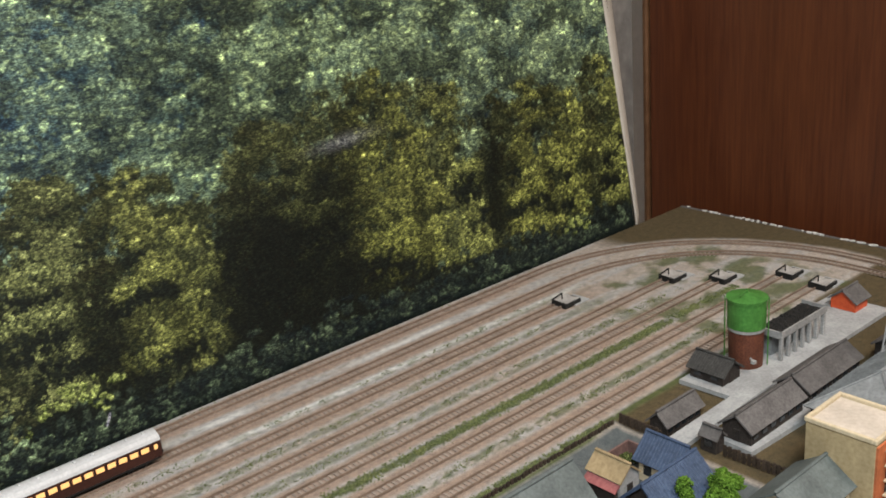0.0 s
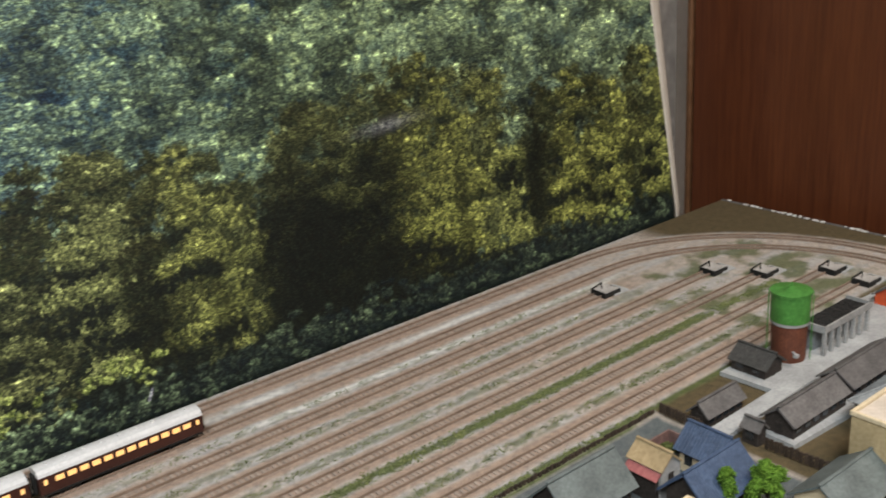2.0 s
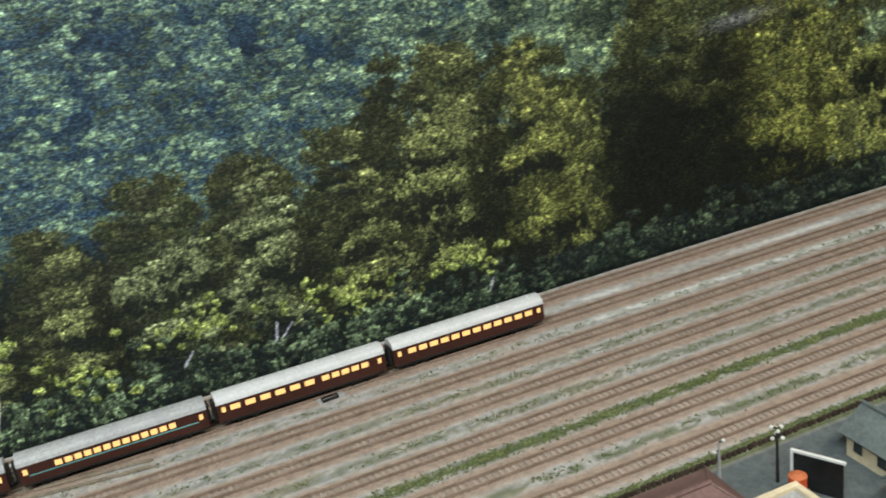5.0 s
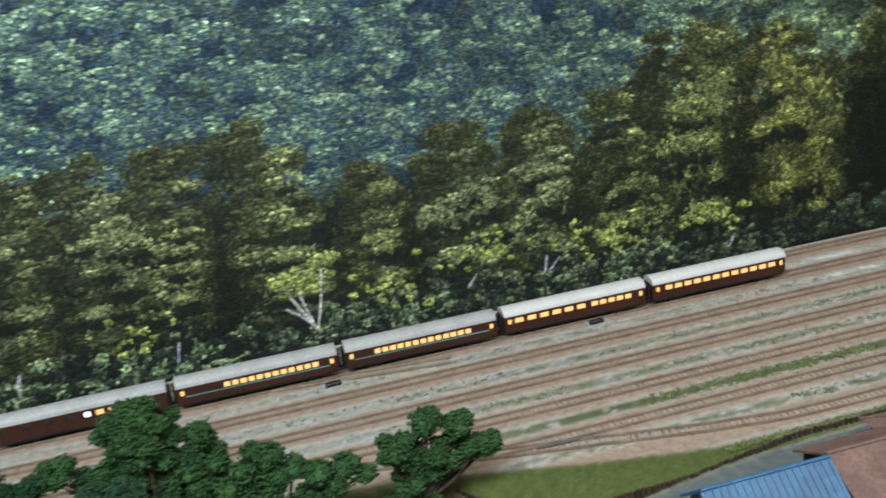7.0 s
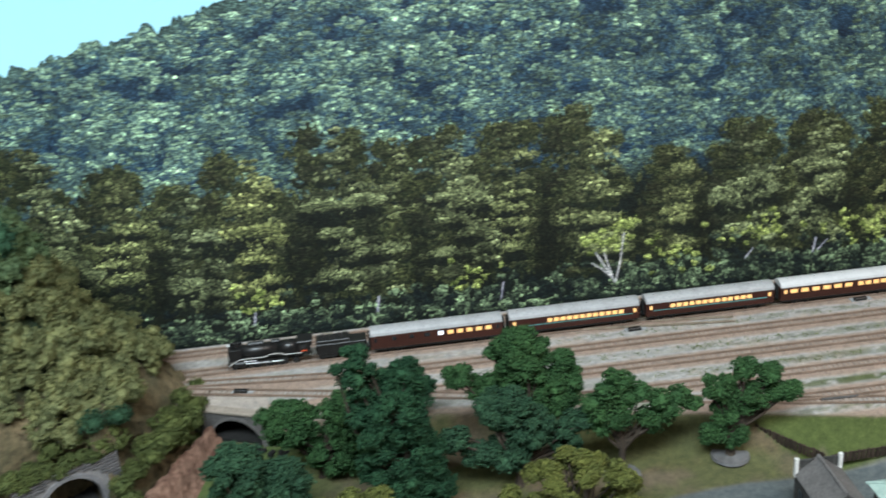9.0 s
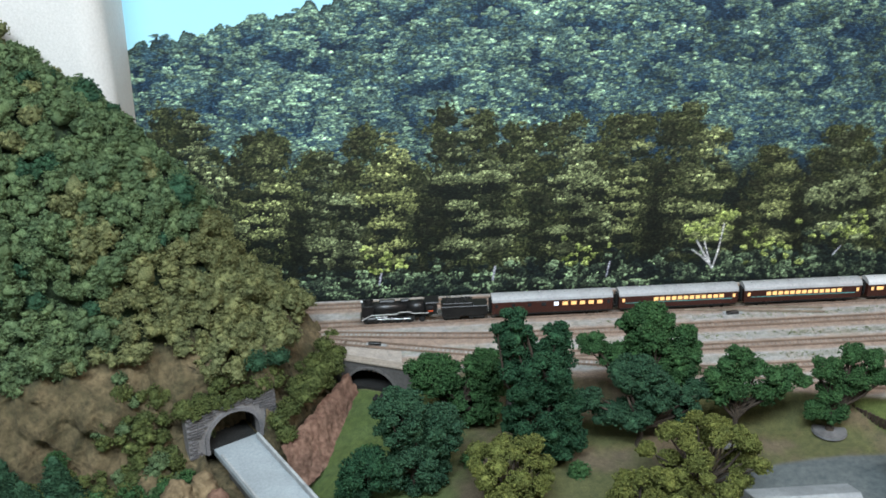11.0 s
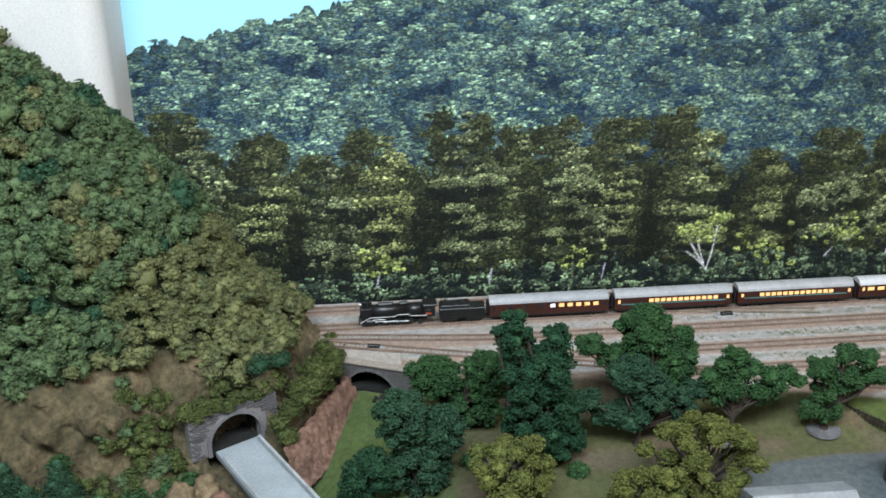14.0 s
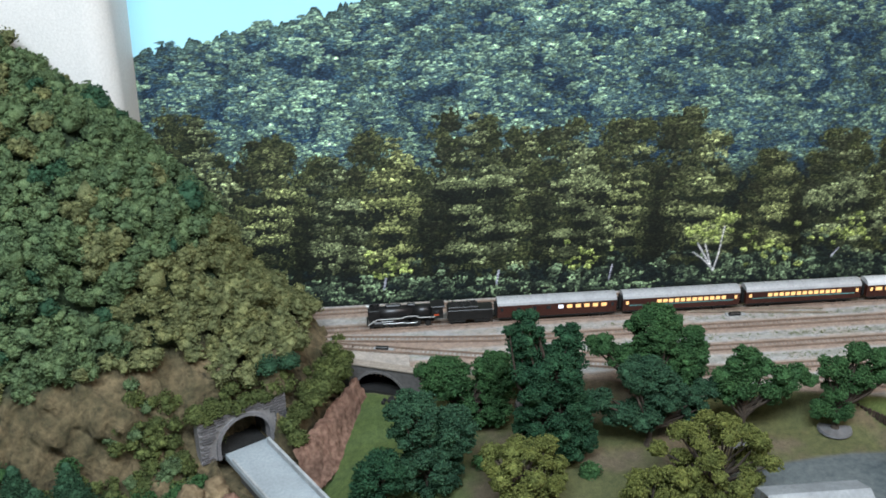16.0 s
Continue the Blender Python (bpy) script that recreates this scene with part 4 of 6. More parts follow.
# The fill sags in the middle towards the track.
bm = bmesh.new()
bmesh.ops.create_grid(bm, x_segments=9, y_segments=9, size=0.5, matrix=Matrix.Diagonal((0.0214, 0.0174, 1, 1)))
for v in bm.verts:
    v.co.z = 0.0050 + 0.0014 * abs(v.co.y / 0.0087) ** 2 + 0.0005 * random.random()
for e in bmesh.ops.extrude_face_region(bm, geom=bm.faces[:])["geom"]:
    if isinstance(e, bmesh.types.BMVert):
        e.co.z = 0.001
bmesh.ops.recalc_face_normals(bm, faces=bm.faces[:])
part("gravel", bm, M["stone"], stop, "pale gravel fill")
bm = bmesh.new()
tube(bm, (-0.0122, -0.0098, 0.0058), (-0.0122, 0.0098, 0.0066), 0.0009)
tube(bm, (-0.002, 0.004, 0.005), (-0.002, 0.004, 0.0125), 0.0008)
tube(bm, (-0.002, 0.004, 0.0122), (-0.0118, 0.0088, 0.0070), 0.0009)
part("buffer_beam", bm, M["soot"], stop)
part("apron", boxed(0.013, -0.001, 0.0007, 0.022, 0.022, 0.0015), M["paleconcrete"], stop, "pale plaster apron")
for x, y in ((1.776, -0.152), (1.806, -0.197), (1.860, -0.246), (1.853, -0.289)):
    copy_thing(stop, pose(x, y, 0, 0, 0, 0))

# Turf tufts growing along the strips between the sidings.
rng = np.random.default_rng(12)
cs, rs = [], []
for y0, x0, x1, n, wide in ((-0.2170, 0.98, 1.80, 8000, 0.0034), (-0.2600, 1.08, 1.80, 3000, 0.0032), (-0.1725, 0.75, 1.76, 2900, 0.0036), (-0.1275, 0.65, 1.60, 2600, 0.0036), (-0.0835, 0.60, 1.64, 1900, 0.0032), (-0.3015, 1.00, 1.48, 3600, 0.0023), (-0.007, 0.35, 1.75, 700, 0.002)):
    for k in range(n):
        x, y = rng.uniform(x0, x1), y0 + rng.normal() * wide
        if 0.5 * vnoise(x, y * 2, 70, 9) + 0.5 * vnoise(x, y, 230, 9) < (0.34 if n > 3200 else 0.50):
            continue
        cs.append((x, y, 0.0002 + 0.0005 * rng.random()))
        rs.append(rng.uniform(0.0005, 0.0009) if n > 3200 else rng.uniform(0.0004, 0.0007))
tagged(new("turf", tufts("turf", cs, rs, FOAM["turf"], 0.9, 6)), "tufts of green turf scattered between the sidings", "turf", kind="stuff")

# ---- hill ----
HX, HY = np.meshgrid(np.linspace(-0.62, 0.335, 300), np.linspace(-0.44, -0.004, 150))


def hill_level(x, y):
    r = np.hypot(x + 0.15, (y + 0.10) / np.where(y < -0.10, 0.46, 0.34))
    r = r + 0.018 * (fbm(x, y, 14, 30) - 0.5) - 0.0
    z = np.interp(r, [0, 0.10, 0.18, 0.24, 0.30, 0.322, 0.334, 0.342, 0.372, 0.400, 0.414, 0.434, 0.462, 0.50, 0.6], [0.376, 0.354, 0.314, 0.266, 0.202, 0.174, 0.146, 0.122, 0.074, 0.046, 0.036, 0.014, -0.028, -0.052, -0.075])
    d = np.hypot((x - 0.206) / 0.068, (y + 0.165) / 0.075)
    knoll = 0.050 - 0.075 * step(0.62, 1.12, d) + 0.02 * np.clip(0.6 - d, 0, 1)
    z = np.where(d < 1.12, np.maximum(z, knoll), z)
    rough = (fbm(x, y, 38, 33) - 0.5) * 0.024 + (np.abs(fbm(x, y, 70, 35) - 0.5) - 0.12) * 0.050
    return z + rough * step(0.20, 0.10, z)


HZ = hill_level(HX, HY)
PORTAL = Vector((0.2150, -0.2350))
AXIS = Vector((0.51, -0.860)).normalized()
SIDE = Vector((0.860, 0.51)).normalized()
ahead = (HX - PORTAL.x) * AXIS.x + (HY - PORTAL.y) * AXIS.y
aside = (HX - PORTAL.x) * SIDE.x + (HY - PORTAL.y) * SIDE.y
cut = (np.abs(aside) < 0.030) & (ahead > -0.035)
HZ = np.where(cut, np.minimum(HZ, -0.05), HZ)
mossy, nt, ln, bsdf = nodes_of("hill_rock")
at = nt.new("ShaderNodeAttribute")
at.attribute_name = "moss"
co = nt.new("ShaderNodeTexCoord").outputs["Object"]
fine, slow = noise_node(nt, ln, co, 170, 7, 0.65), noise_node(nt, ln, co, 32, 4)
rock = ramp_node(nt, ln, fine.outputs[0], [(0.3, (0.058, 0.045, 0.022)), (0.7, (0.190, 0.148, 0.084))]).outputs[0]
rock = mix_node(nt, ln, 1.0, rock, ramp_node(nt, ln, slow.outputs[0], [(0.35, (0.42, 0.46, 0.36)), (0.65, (1.15, 1.10, 1.02))]).outputs[0], "MULTIPLY")
# Green ground under the bushes, darkened to paint in the shade of the crevices.
moss = ramp_node(nt, ln, fine.outputs[0], [(0.3, (0.008, 0.018, 0.007)), (0.7, (0.030, 0.050, 0.018))]).outputs[0]
ln.new(mix_node(nt, ln, at.outputs["Fac"], rock, moss), bsdf.inputs["Base Color"])
bsdf.inputs["Roughness"].default_value = 0.95
bump_node(nt, ln, fine.outputs[0], 1.0, 0.004, bsdf)
bulge = step(0.095, 0.055, HZ) * step(-0.075, -0.030, HZ) * step(-0.10, -0.16, HY)
HYB = HY - bulge * (0.052 * (fbm(HX, HZ, 26, 71, 3) - 0.5) + 0.030 * np.abs(fbm(HX, HZ * 1.4, 60, 75, 3) - 0.5))
me = raw_mesh("hill", np.stack([HX, HYB, HZ], -1).reshape(-1, 3), lattice_faces(300, 150), mossy, True)
me.attributes.new("moss", "FLOAT", "POINT").data.foreach_set("value", step(0.058, 0.075, HZ).astype(np.float32).ravel())
tagged(new("hill", me), "steep scenic hill with bare brown rock above the road tunnel", "hill", kind="structure")

# Foam bushes over the hill: each bush a few tufts of grains, with gaps between the bushes.
rng = np.random.default_rng(3)
batches = {k: ([], []) for k in ("hill", "grey", "moss", "teal")}
taken = {}


def crowded(p, room):
    key = tuple(int(math.floor(v / 0.02)) for v in p)
    near = [q for a in (-1, 0, 1) for b in (-1, 0, 1) for c in (-1, 0, 1) for q in taken.get((key[0] + a, key[1] + b, key[2] + c), ())]
    if any((p[0] - q[0]) ** 2 + (p[1] - q[1]) ** 2 + (p[2] - q[2]) ** 2 < room * room for q in near):
        return True
    taken.setdefault(key, []).append(p)
    return False


def knobbly(centre, out, size, fine, cs, rs):
    """A foam bush: a core with rounded knobs over its outer side, all covered in fine grains."""
    cs.append(tuple(centre))
    rs.append(size * 0.72)
    for d in ball_points(rng, 14):
        d = Vector(d)
        if d.dot(out) < -0.25:
            continue
        knob = size * rng.uniform(0.34, 0.50)
        at = centre + d * size * rng.uniform(0.52, 0.70)
        cs.append(tuple(at))
        rs.append(max(knob * 0.86, 0.00325))
        n = int(1.5 * (knob / fine) ** 2)
        p = ball_points(rng, n)
        p = p[p @ np.array(out) > -0.5] * knob
        p = p * rng.uniform(0.80, 1.20, (len(p), 1))
        cs.extend((p + np.array(at)).tolist())
        rs.extend((fine * rng.uniform(0.6, 1.3, len(p))).tolist())


for k in range(22000):
    x, y = rng.uniform(-0.05, 0.318), rng.uniform(-0.37, -0.03)
    z = float(hill_level(x, y))
    facing = (x - PORTAL.x) * AXIS.x + (y - PORTAL.y) * AXIS.y
    beside = (x - PORTAL.x) * SIDE.x + (y - PORTAL.y) * SIDE.y
    if abs(beside) < 0.056 and facing > -0.012 or (y > -0.07 and x < 0.1) or z < -0.055:
        continue
    wooded = z > 0.066 + 0.016 * (float(fbm(x, y, 20, 41)) - 0.5) * 2 - 0.036 * float(step(0.14, 0.21, x))
    # On the rock face bushes keep to a ledge, the foot and the portal's flank.
    ledge = math.hypot((x - 0.128) / 0.030, (z - 0.012) / 0.024) < 1
    above = -0.014 < facing < 0.0 and z > 0.005
    foot = z < -0.022 and x < 0.19
    if not (wooded or ledge or above or foot):
        if rng.random() > 0.004:
            continue
    size = rng.choice((0.0095, 0.012, 0.0145, 0.018)) * rng.uniform(0.9, 1.12) if wooded else rng.uniform(0.0065, 0.0105)
    if crowded((x, y, z), size * (1.06 if wooded else 1.25)):
        continue
    tone = float(fbm(x * 1.3, z, 15, 44)) + 0.05 + 0.30 * float(step(0.165, 0.115, z)) * float(step(0.09, 0.15, x)) + 0.10 * float(step(0.085, 0.06, z)) + 0.06 * rng.normal()
    kind = "grey" if tone > 0.66 else ("teal" if rng.random() < 0.07 else "hill")
    if not wooded:
        kind = "moss" if rng.random() < 0.85 else "hill"
    cs, rs = batches[kind]
    e = 0.006
    slope = Vector((float(hill_level(x - e, y) - hill_level(x + e, y)), float(hill_level(x, y - e) - hill_level(x, y + e)), 2 * e)).normalized()
    out = (slope + Vector((0, 0, 0.35))).normalized()
    foot_at = Vector((x, y, z)) + out * (rng.uniform(0.0, 0.008) if wooded else 0.0)
    across = out.cross(Vector((0.3, 0.9, 0.1))).normalized()
    upward = out.cross(across)
    if wooded:
        knobbly(foot_at + out * size * 0.30, out, size, 0.00125, cs, rs)
    else:
        clump(rng, np.array(foot_at + out * size * 0.42), size * 0.90, int(46 * (size / 0.012) ** 1.6), 0.0017, cs, rs, 1.0)
        a = rng.uniform(0, 6.28)
        clump(rng, np.array(foot_at + out * size * 0.75 + (across * math.cos(a) + upward * math.sin(a)) * size * 0.55), size * rng.uniform(0.40, 0.58), 14, 0.0017, cs, rs, 1.0)
for k, (cs, rs) in batches.items():
    if cs:
        tagged(new("hill_bushes", tufts("hill_bushes", cs, rs, FOAM[k], 0.85, 5)), {"moss": "olive foam bushes growing on the rock face", "hill": "green foam bushes covering the hillside", "teal": "blue-green foam bushes scattered over the hill", "grey": "tan-green foam bushes low on the hillside"}[k], "bushes", kind="stuff")

# ---- road tunnel and its bridge ----
tunnel = thing("road_tunnel", PORTAL.x, PORTAL.y, -0.030, "grey stone road tunnel portal with an arched mouth", "tunnel portal", turn=math.degrees(math.atan2(SIDE.y, SIDE.x)))
tunnel["kind"] = "structure"
ARCH_R, ARCH_S, TOP, HALF = 0.0265, 0.0115, 0.0460, 0.0460


def arch_outline(r, s, n=14):
    return [(-r, 0.0)] + [(-r * math.cos(a), s + r * math.sin(a)) for a in np.linspace(0, math.pi, n)] + [(r, 0.0)]


def arch_wall(bm, r, s, half, top, y0, y1):
    """An upright wall with an arched opening."""
    inner = arch_outline(r, s)
    for i in range(len(inner) - 1):
        (xa, za), (xb, zb) = inner[i], inner[i + 1]
        oa, ob_ = (max(-half, min(half, xa * 3)), top), (max(-half, min(half, xb * 3)), top)
        if i == 0:
            oa, ob_ = (-half, 0.0), (-half, top)
        if i == len(inner) - 2:
            oa, ob_ = (half, top), (half, 0.0)
        for y in (y0, y1):
            bm.faces.new([bm.verts.new((p[0], y, p[1])) for p in ((xa, za), (xb, zb), ob_, oa)])
        bm.faces.new([bm.verts.new(p) for p in ((xa, y0, za), (xb, y0, zb), (xb, y1, zb), (xa, y1, za))])
        bm.faces.new([bm.verts.new(p) for p in ((oa[0], y0, oa[1]), (ob_[0], y0, ob_[1]), (ob_[0], y1, ob_[1]), (oa[0], y1, oa[1]))])
    bmesh.ops.remove_doubles(bm, verts=bm.verts, dist=1e-5)
    bmesh.ops.recalc_face_normals(bm, faces=bm.faces)
    return bm


part("facing", arch_wall(bmesh.new(), ARCH_R, ARCH_S, HALF, TOP, 0.0, 0.010), mat("pale_mortar", (0.17, 0.16, 0.16), (0.27, 0.255, 0.25), 500, 0.9, 0.3), tunnel, "pale mortar backing")
# Courses of stone, proud of the facing.
for row in range(15):
    z = 0.0017 + row * 0.00302
    x = -HALF + (0.003 if row % 2 else 0.0)
    while x < HALF - 0.002:
        w = min(random.uniform(0.006, 0.011), HALF - x)
        far = max(abs(x), abs(x + w))
        near = 0 if x < 0 < x + w else min(abs(x), abs(x + w))
        if near > ARCH_R + 0.0035 or (z > ARCH_S and math.hypot(near, z - ARCH_S) > ARCH_R + 0.0055) :
            part("stone", boxed(x + w / 2, -0.0007, z, w - 0.0005, 0.0016, 0.0023, bevel=0.0003), M["portal"], tunnel)
        x += w
bm = bmesh.new()
ring_in, ring_out = arch_outline(ARCH_R - 0.0004, ARCH_S, 18), arch_outline(ARCH_R + 0.0032, ARCH_S, 18)
for a, b, c, d in zip(ring_in, ring_in[1:], ring_out[1:], ring_out):
    for y in (-0.0022, 0.004):
        bm.faces.new([bm.verts.new((p[0], y, p[1])) for p in (a, b, c, d)])
    for p, q in ((a, b), (d, c)):
        bm.faces.new([bm.verts.new(v) for v in ((p[0], -0.0022, p[1]), (q[0], -0.0022, q[1]), (q[0], 0.004, q[1]), (p[0], 0.004, p[1]))])
bmesh.ops.remove_doubles(bm, verts=bm.verts, dist=1e-5)
bmesh.ops.recalc_face_normals(bm, faces=bm.faces)
part("arch_ring", bm, mat("arch_stone", (0.135, 0.128, 0.132), (0.215, 0.205, 0.210), 500, 0.85, 0.3), tunnel, "paler dressed stone arch ring")
bm = bmesh.new()
prof = arch_outline(ARCH_R, ARCH_S, 14)
for (xa, za), (xb, zb) in zip(prof, prof[1:]):
    bm.faces.new([bm.verts.new(p) for p in ((xa, 0.009, za), (xb, 0.009, zb), (xb, 0.075, zb), (xa, 0.075, za))])
bm.faces.new([bm.verts.new((x, 0.075, z)) for x, z in prof])
bmesh.ops.remove_doubles(bm, verts=bm.verts, dist=1e-5)
ob = part("lining", bm, M["soot"], tunnel, "dark tunnel lining")
ob.modifiers.new("thick", "SOLIDIFY").thickness = -0.003
part("roof_fill", boxed(0, 0.030, 0.0425, 0.070, 0.044, 0.008, bevel=0.002), M["rock"], tunnel, "brown rock over the tunnel mouth")
part("tunnel_floor", boxed(0, 0.040, -0.0015, 0.048, 0.072, 0.004), M["soot"], tunnel)

bridge = thing("road_bridge", PORTAL.x, PORTAL.y, -0.030, "pale grey concrete road bridge leading out of the tunnel", "bridge", turn=math.degrees(math.atan2(SIDE.y, SIDE.x)))
part("deck", boxed(0.002, -0.215, -0.0035, 0.045, 0.44, 0.007, bevel=0.0006), M["road"], bridge)
part("parapet", boxed(0.0225, -0.218, 0.003, 0.003, 0.43, 0.007, bevel=0.0005), M["paleconcrete"], bridge)
part("kerb", boxed(-0.0185, -0.222, 0.001, 0.0025, 0.425, 0.0024, bevel=0.0004), M["paleconcrete"], bridge)
for x in (-0.016, 0.018):
    part("girder", boxed(x, -0.222, -0.0125, 0.004, 0.40, 0.011), M["wallgrey"], bridge, "dark side girder")
for y in (-0.055, -0.17, -0.29):
    part("pier", boxed(0.002, y, -0.050, 0.034, 0.014, 0.064, bevel=0.001), M["wallgrey"], bridge)

# Tan boulders and red earth beside the bridge.
for bx_, by_, bz_, br_, paint in ((0.168, -0.298, -0.045, 0.017, "rock"), (0.190, -0.284, -0.043, 0.014, "rock"), (0.205, -0.302, -0.048, 0.012, "redbank"), (0.150, -0.312, -0.050, 0.013, "rock")):
    bm = bmesh.new()
    bmesh.ops.create_icosphere(bm, subdivisions=4, radius=br_)
    for v in bm.verts:
        n = v.co.normalized()
        v.co += n * br_ * (0.55 * float(fbm(n.x + bx_ * 40, n.y + n.z * 1.7, 1.6, 21)) - 0.30) + n * 0.0022 * (float(fbm(n.x + n.z, n.y * 1.3 - n.z, 6, 23)) - 0.5)
        v.co.z *= 1.15
    for f in bm.faces:
        f.smooth = True
    ob = tagged(part("boulder", bm, M[paint]), "tan rounded boulder beside the road bridge" if paint == "rock" else "red-brown lump of earth beside the road bridge", "boulder", "boulders")
    ob.location = (bx_, by_, bz_)

# Retaining wall and culvert under the yard.
culvert = thing("culvert_wall", 0.348, -0.1455, -0.036, "dark grey retaining wall with an arched culvert", "retaining wall", turn=-22)
culvert["kind"] = "structure"
part("facing", arch_wall(bmesh.new(), 0.0285, 0.000, 0.046, 0.0345, 0.0, 0.006), M["wallgrey"], culvert)
bm = bmesh.new()
ring_in, ring_out = arch_outline(0.028, 0.0, 18), arch_outline(0.0305, 0.0, 18)
for a, b, c, d in zip(ring_in, ring_in[1:], ring_out[1:], ring_out):
    for y in (-0.0014, 0.003):
        bm.faces.new([bm.verts.new((p[0], y, p[1])) for p in (a, b, c, d)])
    bm.faces.new([bm.verts.new(v) for v in ((d[0], -0.0014, d[1]), (c[0], -0.0014, c[1]), (c[0], 0.003, c[1]), (d[0], 0.003, d[1]))])
bmesh.ops.remove_doubles(bm, verts=bm.verts, dist=1e-5)
part("arch_ring", bm, M["roofgrey"], culvert)
part("pilaster", boxed(-0.033, -0.0012, 0.0172, 0.003, 0.0032, 0.0344), M["wallgrey"], culvert)
part("coping", boxed(0.0, 0.003, 0.0357, 0.094, 0.010, 0.0024, bevel=0.0004), mat("sandy_coping", (0.24, 0.20, 0.16), (0.36, 0.31, 0.26), 500, 0.9, 0.4), culvert, "sandy coping along the top")
part("culvert_back", boxed(0, 0.034, 0.012, 0.080, 0.003, 0.040), M["soot"], culvert)
for s in (-1, 1):
    part("culvert_side", boxed(s * 0.0345, 0.019, 0.014, 0.005, 0.027, 0.034), M["soot"], culvert)
part("deck", boxed(0.0, 0.022, 0.0335, 0.078, 0.034, 0.004), soil, culvert)
part("culvert_floor", boxed(0.0, 0.019, 0.0012, 0.068, 0.032, 0.004), M["soot"], culvert)
for x, y, z in ((0.392, -0.176, -0.0335), (0.372, -0.166, -0.034), (0.356, -0.158, -0.034)):
    bm = bmesh.new()
    for k in range(9):
        bmesh.ops.create_icosphere(bm, subdivisions=1, radius=random.uniform(0.0018, 0.0036), matrix=pose(random.gauss(0, 0.006), random.gauss(0, 0.003), 0.001))
    ob = tagged(part("rubble", bm, M["soot"]), "dark rubble lying before the culvert", "rubble", "rubble heaps", "stuff")
    ob.location = (x, y, z)

# ---- fences ----
SLAT = bpy.data.meshes.new("slat")
bm = boxed(0, 0, 0.0045, 0.0030, 0.0016, 0.0095, bevel=0.0003)
bm.to_mesh(SLAT)
bm.free()
SLAT.materials.append(M["fence"])


def fence(points, level, label, rand=random.Random(9)):
    f = thing("timber_fence", 0, 0, 0, label, "fence", "timber fences")
    for z in (0.003, 0.0068):
        bm = ribbon(points, -0.0011 if points[0][0] > points[-1][0] else 0.0011, z - 0.0007, z + 0.0007, 0.0005)
        for v in bm.verts:
            v.co.z += level(v.co.x, v.co.y)
        part("fence_rail", bm, M["fence"], f)
    for x, y, a in zip(*spread(points, 0.0041)):
        ob = new("slat", SLAT)
        ob.parent = f
        ob.matrix_local = pose(x, y, level(x, y) + rand.uniform(-0.0004, 0.0006), rand.gauss(0, 2), rand.gauss(0, 2), a)
    return f


def fence_level(x, y):
    return float(-0.0055 - 0.0055 * step(1.06, 0.96, x))


fence([(1.484, -0.3072), (1.05, -0.3068), (0.966, -0.3155), (0.856, -0.3210)], fence_level, "long dark brown timber slat fence beside the front siding")
fence([(0.851, -0.3185), (0.830, -0.291), (0.812, -0.265)], fence_level, "short dark timber fence end closing the grass strip")
fence([(1.488, -0.309), (1.488, -0.352)], lambda x, y: 0.0, "short timber slat fence by the station yard")
fence([(1.500, -0.402), (1.502, -0.455)], lambda x, y: 0.0, "short dark timber fence between yard and houses")

# ---- buildings ----


def opening(parent, cx, cy, cz, sx, sy, sz, material="glass"):
    w = part("window", boxed(cx, cy, cz, sx, sy, sz), M[material], parent)
    return w


